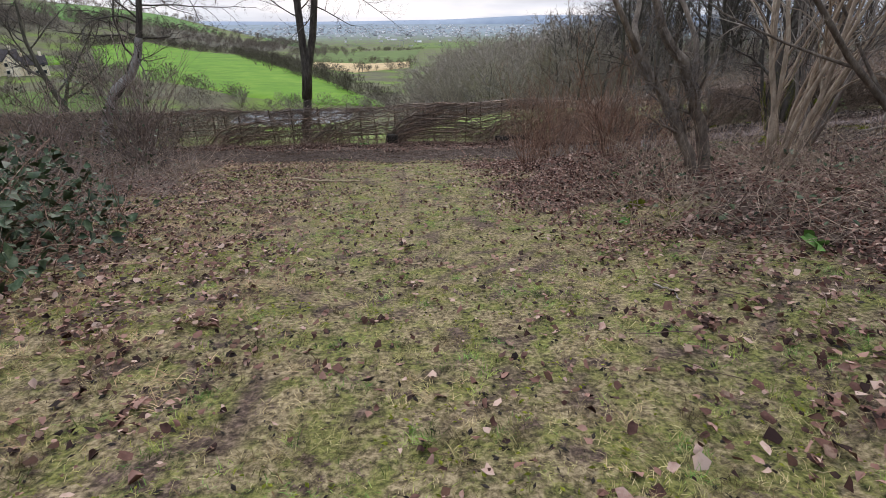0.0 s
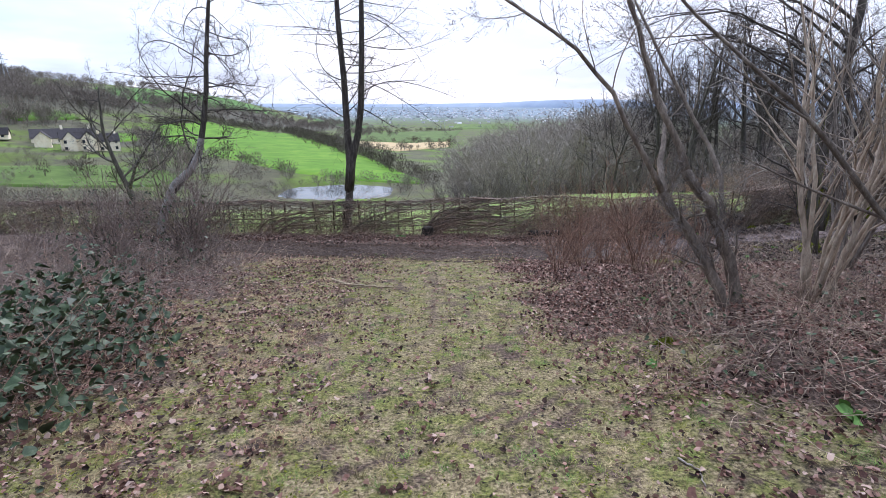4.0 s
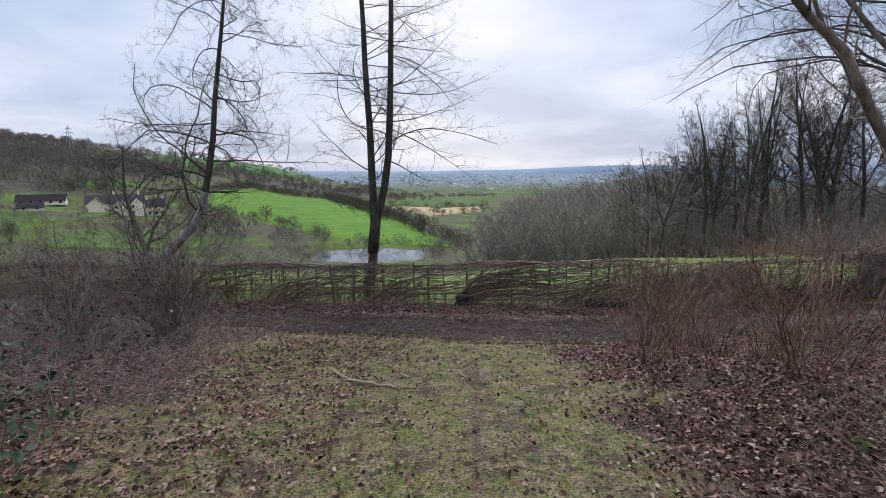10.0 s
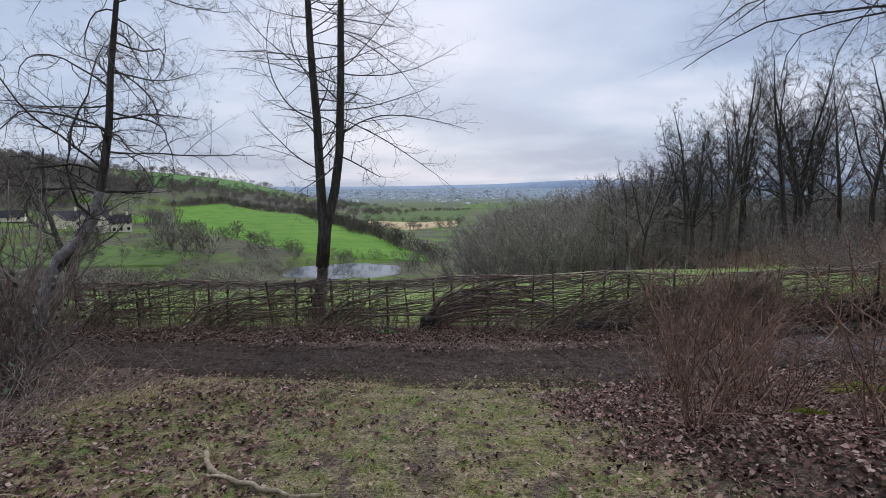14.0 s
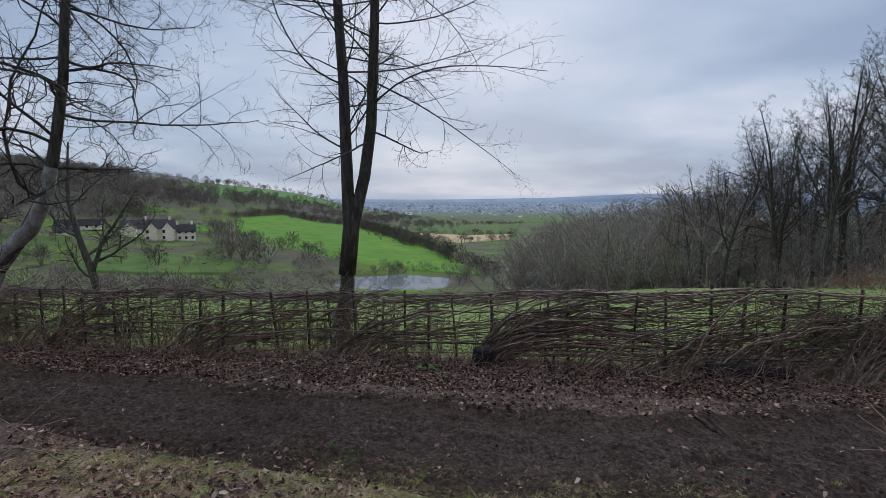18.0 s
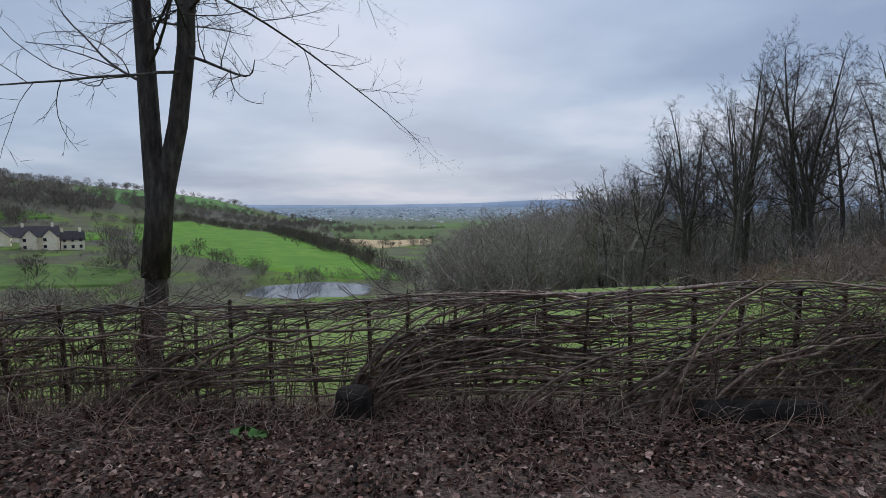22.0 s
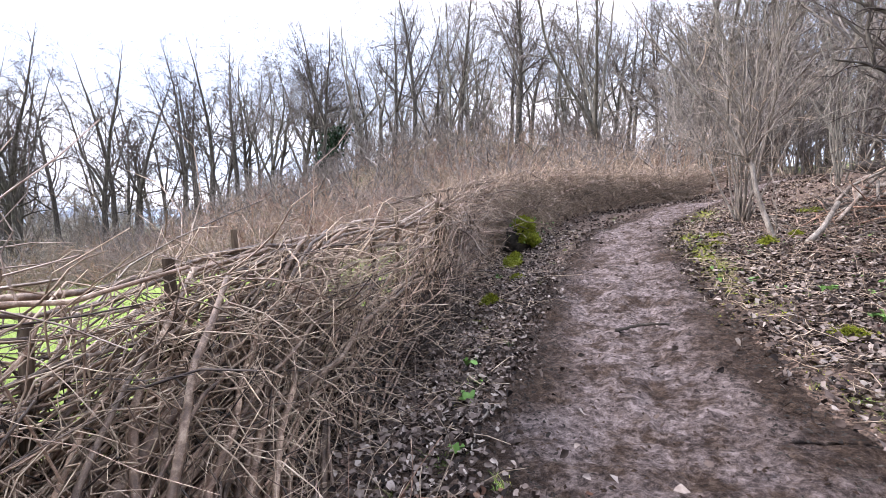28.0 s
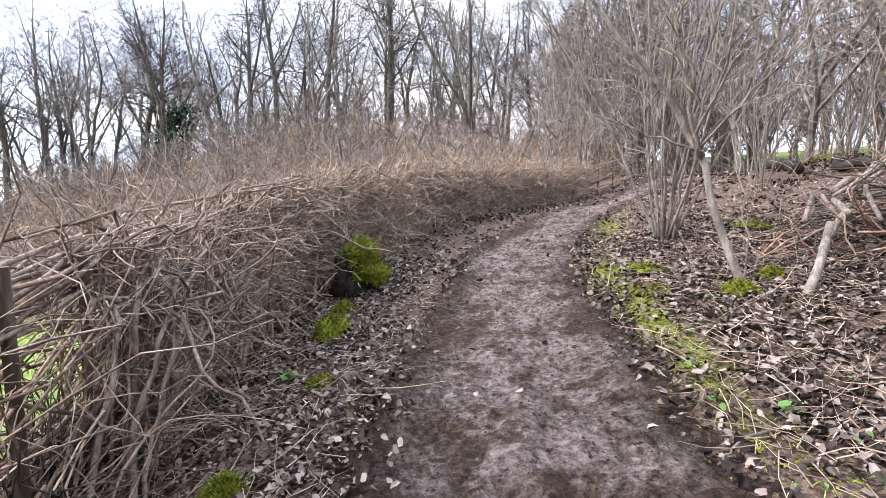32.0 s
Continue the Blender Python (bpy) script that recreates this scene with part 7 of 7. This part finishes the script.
near_e = np.array(scatter(rb_, 500, (2.0, -2.2), (5.5, 0.8), lambda x, y: x > 2.0 + 0.2 * abs(y + 1), 0.42))
thicket("bramble_tangle", "low tangle of thin bramble canes on the leafy bank", near_e, 0.8, 16, M_TWIG_RED, 226, 0.003, 1.3)
thicket("bramble_tangle", "pale dead canes tangled over the leafy bank", near_e, 0.9, 24, M_TWIG_PALE, 326, 0.0028, 1.4)
pp = near_e[rb_.integers(len(near_e), size=420)] + rb_.normal(size=(420, 2)) * 0.2
leaf_sheet("bramble_leaves", "small green bramble leaves over the litter", pp[:, 0], pp[:, 1], 0.03, 0.065, M_BRAMBLE, 227, tilt=0.6, z=land(pp[:, 0], pp[:, 1]) + rb_.uniform(0.03, 0.28, 420), category="bramble")
mid_e = scatter(rb_, 400, (2.2, 0.6), (8.0, 6.2), lambda x, y: path_gap(x, y) > 1.35, 0.5)
thicket("bramble_tangle", "loose arching canes over the leaf litter", mid_e, 0.6, 8, M_TWIG_PALE, 228, 0.0026, 1.5)
foot = [(x, float(hedge_y(x)) - rb_.uniform(0.1, 0.8)) for x in np.arange(-12, 5.6, 0.15)]
thicket("hedge_foot_stems", "dead grass and stems along the foot of the hedge", foot, 0.62, 11, M_TWIG_PALE, 229, 0.0032, 1.1)
thicket("hedge_foot_stems", "red-brown dead stalks hanging at the foot of the hedge", [p for p in foot if 3.2 < p[0]], 0.5, 14, M_TWIG_RED, 429, 0.0032, 0.9)
thicket("hedge_foot_stems", "dark dead stalks along the foot of the hedge", foot, 0.55, 16, M_SHRUB, 329, 0.0036, 1.1)
bank_e = scatter(rb_, 500, (8.8, 3.2), (15, 6.8), lambda x, y: path_gap(x, y) > 1.25, 0.5)
thicket("bank_stems", "thin dead stems lying on the bank beside the path", bank_e, 0.6, 5, M_TWIG_PALE, 230, 0.0028, 1.4)
low_e = scatter(rb_, 500, (10.2, 4.6), (14.5, 6.3), lambda x, y: path_gap(x, y) > 1.35, 0.36)
thicket("bank_stems", "tangle of red-brown dead stems round the foot of the saplings", low_e, 0.45, 8, M_TWIG_RED, 233, 0.0032, 1.3)
wild_e = scatter(rb_, 700, (9, -10), (30, 3.4), lambda x, y: path_gap(x, y) > 1.6, 0.9)
thicket("bank_undergrowth", "brown undergrowth among the saplings on the bank", wild_e, 1.2, 8, M_TWIG_PALE, 231, 0.005, 0.6)


def fallen_twigs(label, x, y, lo, hi, thick, mat, seed):
    """Thin dead twigs lying criss-cross on the ground."""
    r = np.random.default_rng(seed)
    n = len(x)
    a = r.uniform(0, 6.28, n)
    ln = wander(r, np.stack([x, y, land(x, y) + 0.03], 1), np.c_[np.cos(a), np.sin(a), np.zeros(n)], r.uniform(lo, hi, n), 4, 0.16)
    ln[..., 2] = land(ln[..., 0], ln[..., 1]) + 0.02 + np.abs(r.normal(size=ln.shape[:2])) * 0.02
    rad = (thick * r.uniform(0.5, 1.5, n))[:, None] * np.linspace(1, 0.5, 4)
    return tagged(new("fallen_twigs", mesh_arrays("fallen_twigs", *tubes(ln, rad, 3), mat)), label, "twigs", kind="stuff")


tw_ok = lambda x, y: (path_gap(x, y) > path_half(x) * 1.0) * (0.25 + 0.75 * patchiness(x, y, 1.4)) * (1 - 0.9 * lawn(x, y)) * (y < hedge_y(x))
for lo_, hi_, n_, mt, sd, lb in (((1.0, -4.4), (6.5, 6.2), 4200, M_TWIG_RED, 501, "thin dead twigs strewn over the leafy bank"), ((5.0, 4.0), (14, 7.4), 3600, M_TWIG_PALE, 502, "pale dead twigs strewn over the bank beside the path"), ((4.0, 8.2), (14, 9.9), 1800, M_TWIG_PALE, 503, "pale dead twigs between path and hedge"), ((-9, 7.4), (5, 10.5), 4200, M_TWIG_RED, 504, "brown dead twigs along the foot of the hedge"), ((-7.5, -4), (-2.4, 6.0), 2600, M_TWIG_RED, 505, "brown dead twigs under the brambles")):
    x_, y_ = spread(r_, n_, lo_, hi_, tw_ok)
    fallen_twigs(lb, x_, y_, 0.08, 0.42, 0.0028, mt, sd)


# crumbs of bark, twig and soil over the litter and the mud
def crumbs(name, label, x, y, lo, hi, mat, seed, lift=0.004):
    r = np.random.default_rng(seed)
    n = len(x)
    a = r.uniform(0, 6.28, n)
    s = r.uniform(lo, hi, n)[:, None]
    c = np.stack([x, y, land(x, y) + lift], 1)
    d = np.c_[np.cos(a), np.sin(a), r.normal(size=n) * 0.2] * s
    q = np.c_[-np.sin(a), np.cos(a), np.zeros(n)] * s * r.uniform(0.2, 0.6, (n, 1))
    u = np.c_[np.zeros((n, 2)), np.ones(n)] * s * r.uniform(0.3, 0.7, (n, 1))
    v = np.stack([c - d, c + q, c + d, c - q, c + u], 1).reshape(-1, 3)
    k = np.arange(n)[:, None] * 5
    f = np.concatenate([k + [0, 1, 4], k + [1, 2, 4], k + [2, 3, 4], k + [3, 0, 4]])
    return tagged(new(name, mesh_arrays(name, v, f, mat)), label, "debris", kind="stuff")


x_, y_ = spread(r_, 26000, (-8, 5.4), (17, 9.4), lambda x, y: (path_gap(x, y) < path_half(x) * 1.1) * (0.3 + 0.7 * patchiness(x, y, 2.7)))
crumbs("mud_clods", "small clods and crumbs of trodden mud", x_, y_, 0.006, 0.02, M_MUD, 241)
x_, y_ = spread(r_, 30000, (-8, -4.5), (13, 10.4), lambda x, y: (path_gap(x, y) > path_half(x) * 0.9) * (0.2 + 0.8 * patchiness(x, y, 3.1)))
crumbs("litter_crumbs", "dark crumbs of soil and bark in the litter", x_, y_, 0.006, 0.022, M_LOG, 242)


x_, y_ = spread(r_, 60000, (4.5, 4.5), (15, 9.6), lambda x, y: np.exp(-((path_gap(x, y) / path_half(x) - 0.85) / 0.3) ** 2) * (0.25 + 0.75 * patchiness(x, y, 2.3)))
crumbs("path_debris", "dark crumbs of leaf and mud along the margins of the path", x_, y_, 0.005, 0.018, M_LOG, 245, 0.006)
crumbs("verge_moss", "yellow-green moss creeping over the verge of the path", crumb_x, crumb_y, 0.004, 0.012, M_MOSS, 243, 0.014)


# ---- single things ----
def stick(name, label, pts, r0, r1, mat, category="branch", sides=7, count=14, seed=1, twigs=0):
    r = np.random.default_rng(seed)
    p = resample(pts, count)
    o = p[0].copy()
    p[1:-1] += r.normal(size=p[1:-1].shape) * r0 * 0.35
    e = thing(name, label, category, tuple(o))
    part("branch", mesh_arrays("branch", *capped(p[None] - o, np.linspace(r0, r1, count)[None] * r.uniform(0.88, 1.12, (1, count)), sides), mat), e)
    for i in range(twigs):
        k = 3 + i * 3
        q = wander(r, (p[k] - o)[None], r.normal(size=(1, 3)) * [1, 1, 0.2], np.array([0.25]), 5, 0.15)
        part("twig", mesh_arrays("twig", *capped(q, np.linspace(r1, r1 * 0.4, 5)[None], 5), mat), e)
    return e


def lay(pts, lift):
    return [(x, y, float(land(x, y)) + lift) for x, y in pts]


stick("fallen_branch", "crooked pale fallen branch lying on the grass", lay([(-1.98, 3.35), (-1.75, 2.95), (-1.45, 2.75), (-1.1, 2.58), (-0.95, 2.47), (-0.78, 2.52)], 0.03), 0.024, 0.014, M_DRIFT, twigs=2)
stick("path_stick", "short dark stick lying across the mud", lay([(8.12, 8.02), (8.2, 7.85), (8.14, 7.62)], 0.02), 0.014, 0.010, M_LOG, seed=3)
stick("ground_stick", "thin curled stick on the grass", lay([(1.46, -2.72), (1.52, -2.85), (1.48, -3.0)], 0.012), 0.007, 0.004, M_BARK_PALE, seed=4)
stick("ground_stick", "straight fallen stick under the hedge", lay([(-1.4, 9.3), (-1.0, 9.05), (-0.75, 8.85)], 0.015), 0.012, 0.008, M_BARK_PALE, seed=5)
for i, (x, y, a) in enumerate(((1.2, 8.9, 0.4), (2.3, 8.8, 2.2), (4.8, 8.9, 1.0), (6.8, 8.8, 2.8), (9.3, 6.7, 1.9), (10.4, 6.4, 0.3), (7.2, 6.6, 1.2), (-2.6, 9.1, 0.2), (6.2, 6.4, 2.5), (11.6, 8.5, 1.1))):
    stick("ground_stick", "thin dead stick lying in the leaf litter", lay([(x, y), (x + 0.25 * math.cos(a), y + 0.25 * math.sin(a)), (x + 0.5 * math.cos(a + 0.2), y + 0.5 * math.sin(a + 0.2))], 0.02), 0.009, 0.004, M_BARK_PALE, seed=20 + i)


stick("fallen_log", "dark rotting log lying on the bank above the path", lay([(15.5, 2.7), (14.9, 2.85), (14.4, 3.05)], 0.09), 0.10, 0.075, M_LOG, "log", 10, 12, 7)
stick("fallen_log", "dark mossy root branching over the bank", lay([(14.3, 2.6), (13.9, 2.85), (13.4, 2.75), (13.1, 2.95)], 0.08), 0.085, 0.04, M_LOG, "log", 9, 12, 8, 2)


def make_log():
    a, b = Vector((2.72, 9.78, 0)), Vector((3.72, 9.52, 0))
    p = resample([(a.x, a.y, float(land(a.x, a.y)) + 0.11), (b.x, b.y, float(land(b.x, b.y)) + 0.10)], 12)
    r = np.random.default_rng(6)
    o = p[0].copy()
    e = thing("log", "damp dark rotting log lying at the foot of the hedge", "log", tuple(o))
    part("bark", mesh_arrays("bark", *capped(p[None] - o, 0.12 * r.uniform(0.93, 1.05, (1, 12)), 14), M_LOG), e)
    d = unit(p[-1] - p[0])
    for end, sgn in ((p[0], -1), (p[-1], 1)):
        q = np.stack([end - o + d * sgn * 0.004, end - o + d * sgn * 0.012])[None]
        part("cut_end", mesh_arrays("cut_end", *capped(q, np.full((1, 2), 0.10), 14), M_LOG), e)


make_log()


def make_stump():
    x, y = -0.45, 10.1
    z = float(land(x, y))
    e = thing("stump", "short black cut stump at the root of the laid rods", "stump", (x, y, z - 0.05))
    h = np.array([0, 0.08, 0.2, 0.31, 0.34])
    p = np.stack([h * 0.1, h * 0, h], 1)[None]
    part("bark", mesh_arrays("bark", *capped(p, np.array([[0.25, 0.205, 0.185, 0.18, 0.165]]), 16), M_LOG), e)
    part("cut_top", mesh_arrays("cut_top", *capped(np.array([[(0.034, 0, 0.342), (0.034, 0, 0.35)]]), np.array([[0.155, 0.155]]), 16), M_LOG), e)


make_stump()


def mound(name, x, y, rx, ry, rz, mat, seed, parent=None, z=None):
    """A cushion: a rounded lump with a rough, bristly face."""
    r = np.random.default_rng(seed)
    u = np.linspace(0, 2 * np.pi, 29)[:-1]
    t = np.linspace(0, 1.45, 10)
    T, U = np.meshgrid(t, u, indexing="ij")
    bump = 1 + 0.12 * np.sin(3 * U + seed) * T + 0.08 * np.sin(7 * U + 2 * seed + 5 * T) + r.normal(size=T.shape) * 0.13
    X, Y = rx * np.sin(T * np.pi / 2) * np.cos(U) * bump, ry * np.sin(T * np.pi / 2) * np.sin(U) * bump
    Z = rz * np.cos(T * np.pi / 2) * bump
    v = np.stack([X, Y, Z], -1).reshape(-1, 3)
    i, j = np.meshgrid(np.arange(9), np.arange(28), indexing="ij")
    f = np.stack([i * 28 + j, (i + 1) * 28 + j, (i + 1) * 28 + (j + 1) % 28, i * 28 + (j + 1) % 28], -1).reshape(-1, 4)
    n = 1800
    k = r.integers(len(v), size=n)
    c = v[k]
    d = unit(c / np.array([rx, ry, rz]) + r.normal(size=(n, 3)) * 0.5)
    s = unit(np.cross(d, r.normal(size=(n, 3)))) * 0.004
    g = np.stack([c - s, c + s, c + d * r.uniform(0.012, 0.042, (n, 1)) + s * 0.3, c + d * r.uniform(0.012, 0.042, (n, 1)) - s * 0.3], 1).reshape(-1, 3)
    v, f = stack([(v, f), (g, np.arange(n * 4).reshape(-1, 4))])
    me = mesh_arrays(name, v, f, mat)
    zz = float(land(x, y)) - 0.02 if z is None else z
    if parent:
        ob = part(name, me, parent)
        ob.location = Vector((x, y, zz)) - Vector(parent.location)
        return ob
    ob = new(name, me)
    ob.location = (x, y, zz)
    return ob


for i, (x, y, a, b, c, lab) in enumerate(((11.15, 9.1, 0.17, 0.15, 0.15, "round cushion of bright moss beside the path"), (11.7, 9.1, 0.13, 0.10, 0.10, "low cushion of yellow-green moss"), (10.12, 8.95, 0.09, 0.08, 0.05, "small moss cushion on the path edge"),
                                          (9.2, 9.15, 0.10, 0.09, 0.08, "small moss tuft under the hedge"), (10.9, 5.95, 0.12, 0.11, 0.10, "moss cushion at the foot of a sapling"), (3.4, 3.9, 0.25, 0.16, 0.05, "flat yellow-green moss patch on the bank"), (5.0, 5.3, 0.4, 0.22, 0.06, "flat bright moss patch near the path"),
                                          (2.2, -0.9, 0.09, 0.08, 0.05, "small moss cushion in the leaves"), (12.0, 6.2, 0.3, 0.2, 0.05, "moss patch along the path verge"), (11.2, 6.45, 0.22, 0.16, 0.04, "moss patch along the path verge"), (7.8, 6.55, 0.16, 0.12, 0.05, "grassy moss tuft on the path edge"), (15.3, 1.9, 0.28, 0.2, 0.07, "broad moss patch on the upper bank"), (14.0, 2.35, 0.2, 0.15, 0.06, "moss patch on the upper bank"), (12.9, 4.6, 0.3, 0.2, 0.05, "thin moss on the bank"), (11.15, 5.55, 0.1, 0.1, 0.09, "moss tuft at the root of a sapling"), (4.4, 9.9, 0.14, 0.12, 0.12, "moss on an old root in the hedge"), (6.1, 10.0, 0.12, 0.1, 0.2, "moss on an old stem in the hedge"))):
    tagged(mound("moss_cushion", x, y, a, b, c, M_MOSS, 300 + i), lab, "moss")


def moss_stump():
    x, y = 12.35, 9.12
    z = float(land(x, y))
    e = thing("mossy_stump", "old hedge stump covered in bright moss and ferny leaves", "stump", (x, y, z - 0.05))
    p = np.array([[(0, 0, 0), (0.02, 0, 0.2), (0.0, 0.02, 0.42)]])
    part("bark", mesh_arrays("bark", *capped(p, np.array([[0.26, 0.2, 0.17]]), 12), M_LOG), e)
    for i, (dx, dy, dz, a) in enumerate(((-0.1, -0.1, 0.40, 0.16), (0.16, -0.05, 0.36, 0.15), (-0.12, -0.18, 0.2, 0.15), (0.08, -0.2, 0.12, 0.17), (0.3, -0.1, 0.08, 0.14))):
        mound("moss", x + dx, y + dy, a, a, a * 0.8, M_MOSS, 340 + i, e, z + dz)
    r = np.random.default_rng(345)
    n = 46
    lx, ly = x + r.normal(size=n) * 0.25, y - 0.1 + r.normal(size=n) * 0.16
    ob = leaf_sheet("fern_frond", "", lx, ly, 0.04, 0.075, M_GREENLEAF, 346, z=z + r.uniform(0.05, 0.55, n), parent=e, tilt=0.8)
    ob.matrix_parent_inverse = Matrix.Translation(-e.location)
    tagged(ob, kind="stuff")


moss_stump()
crumbs("bank_moss", "olive moss among the grass and leaves by the bramble", mx_, my_, 0.004, 0.014, M_MOSS, 244, 0.010)


def moss_sleeve():
    """Moss clinging to the stems of the tree: short bristles all round the bark."""
    r = np.random.default_rng(350)
    out = []
    for pts, r0, r1 in MOSS_STEMS:
        p = resample(pts, 60)
        root = len(pts) == 4 and pts[0][2] == -0.30
        n = 5000 if root else 7000
        kf = (r.uniform(0, 1.0, n) if root else r.uniform(0, 0.5, n) ** 1.3) * 58
        k = kf.astype(int)
        q = p[k] + (p[k + 1] - p[k]) * (kf - k)[:, None]
        a = r.uniform(0, 6.28, n)
        keep = drift(q[:, 2] * 2.0 + r0 * 40, np.abs(a - 3.14) * 0.9, 1.6) + r.uniform(-0.12, 0.12, n) > (0.30 if root else 0.47)
        k, a, q = k[keep], a[keep], q[keep]
        d = np.c_[np.cos(a), np.sin(a), r.normal(size=len(a)) * 0.5]
        c = q + d * [1, 1, 0] * (r0 + (r1 - r0) * k / 59)[:, None] * 0.98 + r.normal(size=d.shape) * 0.004
        out.append(slivers(r, np.stack([c, c + unit(d + r.normal(size=d.shape) * 0.5) * r.uniform(0.012, 0.03, (len(a), 1))], 1), 0.0028))
        if root:
            wrap = tubes(p[None, ::4], (r0 + (r1 - r0) * np.arange(0, 60, 4) / 59)[None] * r.uniform(0.94, 1.12, (1, 15)), 14)
            out.append((wrap[0] + r.normal(size=wrap[0].shape) * 0.006, wrap[1]))
    v, f = stack(out)
    tagged(part("moss", mesh_arrays("moss", v - np.array(moss_tree.location), f, M_MOSS), moss_tree, "yellow-green moss on the bark"), kind="stuff")


moss_sleeve()


def brush_pile():
    r = np.random.default_rng(360)
    x0, y0 = 11.4, 4.2
    e = thing("brush_pile", "heap of cut sticks and pale logs stacked on the bank", "wood pile", on_land(x0, y0, 0))
    o = np.array(e.location)

    def laid(c, a, ln, h, t):
        d = np.array([math.cos(a), math.sin(a)]) * ln / 2
        return resample([(*(c - d), max(float(land(*(c - d))) + 0.01, float(land(*c)) + h - t)), (*c, float(land(*c)) + h + 0.02), (*(c + d), max(float(land(*(c + d))) + 0.01, float(land(*c)) + h + t))], 8)

    def heap(c):
        return 0.74 * math.exp(-(((c[0] - x0) / 0.75) ** 2 + ((c[1] - y0) / 0.65) ** 2))

    for i in range(330):
        c = np.array([x0 + r.normal() * 0.52, y0 + r.normal() * 0.48])
        pts = laid(c, r.uniform(0, 6.28), r.uniform(0.25, 1.1), 0.02 + heap(c) * r.uniform(0.1, 1.0), r.normal() * 0.14)
        pts[1:-1] += np.cumsum(r.normal(size=(6, 3)) * 0.012, 0)
        k = 0.003 + 0.011 * r.uniform() ** 2.4
        part("stick", mesh_arrays("stick", *capped(pts[None] - o, np.linspace(k, k * 0.5, 8)[None], 5), (M_BARK_PALE, M_ROD, M_TWIG, M_SHRUB, M_BARK)[i % 5]), e)
    for i in range(34):
        c = np.array([x0 + r.normal() * 0.33 - 0.05, y0 + r.normal() * 0.30 + 0.15])
        pts = laid(c, r.normal() * 0.45 + 2.25, r.uniform(0.3, 0.62), 0.10 + heap(c) * r.uniform(0.55, 1.05), -r.uniform(0.05, 0.2))
        pts = np.linspace(pts[0], pts[-1], 8)
        k = r.uniform(0.016, 0.032)
        part("cut_log", mesh_arrays("cut_log", *capped(pts[None] - o, np.full((1, 8), k) * r.uniform(0.96, 1.05, (1, 8)), 8), M_BARK_PALE if i % 3 else M_STEM), e, "pale cut log")
    prop = resample([(10.59, 5.66, float(land(10.59, 5.66)) + 0.02), (10.86, 5.38, -0.2), (11.1, 5.13, 0.10)], 10)
    part("cut_log", mesh_arrays("cut_log", *capped(prop[None] - o, np.linspace(0.034, 0.03, 10)[None], 9), M_BARK_PALE), e, "pale log propped against the heap")


brush_pile()


def plant(x, y, size, seed, label="small fresh green plant in the leaf litter"):
    r = np.random.default_rng(seed)
    n = 7
    z = float(land(x, y))
    a = np.arange(n) * 0.9 + r.uniform(0, 1)
    px, py = x + np.cos(a) * size * 0.6, y + np.sin(a) * size * 0.6
    ob = leaf_sheet("leaf", label, px, py, size * 0.8, size * 1.3, M_GREENLEAF, seed, z=z + r.uniform(0.02, 0.07, n), tilt=0.6, category="plant")
    ob.name = "green_plant"
    ob["kind"] = "thing"
    del ob["kind"]
    return ob


for i, (x, y, s) in enumerate(((2.75, -2.4, 0.09), (1.9, -1.3, 0.05), (2.5, 0.4, 0.05), (3.5, 0.9, 0.06), (-1.3, 9.6, 0.1), (-1.15, 9.5, 0.08), (6.9, 9.0, 0.05), (7.6, 9.1, 0.06), (8.9, 6.2, 0.07), (9.4, 6.6, 0.06), (7.4, 6.0, 0.06), (8.0, 6.3, 0.06), (10.3, 9.2, 0.06), (12.0, 9.9, 0.07), (6.3, 8.95, 0.05), (7.0, 5.7, 0.06))):
    plant(x, y, s, 380 + i)


def hedge_shoot():
    r = np.random.default_rng(400)
    e = thing("hedge_shoot", "tall thin budding shoots standing out of the hedge", "shoot", on_land(2.95, 9.95))
    for pts in ([(0, 0, 0.1), (0.02, 0, 1.0), (-0.03, 0, 1.25), (0.02, 0.02, 1.4), (0.0, 0, 1.55)], [(0.05, 0, 0.3), (0.06, 0, 1.05), (0.0, 0, 1.25), (-0.02, 0.01, 1.35)], [(0.0, 0, 1.2), (0.05, 0.02, 1.3), (0.06, 0.02, 1.4)]):
        p = resample(pts, 12)
        part("shoot", mesh_arrays("shoot", *tubes(p[None], np.linspace(0.005, 0.002, 12)[None], 5), M_ROD), e)
        for q in p[5::2]:
            part("bud", mesh_arrays("bud", *capped(np.array([[q + [0, 0, -0.006], q + [0.006, 0, 0.004], q + [0.012, 0, 0.012]]]), np.array([[0.003, 0.006, 0.002]]), 5), M_ROD), e)


hedge_shoot()


def ivy_on_tree():
    r = np.random.default_rng(410)
    b = on_land(48, 30.5)
    pts = wander(r, np.array([b]), np.array([[0.3, -0.2, 1.0]]), np.array([9.0]), 7, 0.05)[0]
    e = tree("ivy_tree", "leaning bare tree wrapped in dark green ivy", [(pts, 0.22, 0.05)], b, WOOD, 411, M_BARK, M_TWIG_WOOD, slim=0.011)
    n = 1500
    t = r.uniform(0.05, 0.62, n) * 6
    i = t.astype(int)
    c = pts[i] + (pts[i + 1] - pts[i]) * (t - i)[:, None] + r.normal(size=(n, 3)) * [0.55, 0.55, 0.3]
    ob = leaf_sheet("ivy", "", c[:, 0], c[:, 1], 0.18, 0.34, M_IVY, 412, z=c[:, 2], parent=e, tilt=0.9)
    ob["label"] = "mass of dark ivy leaves"
    ob.matrix_parent_inverse = Matrix.Translation(-e.location)


ivy_on_tree()
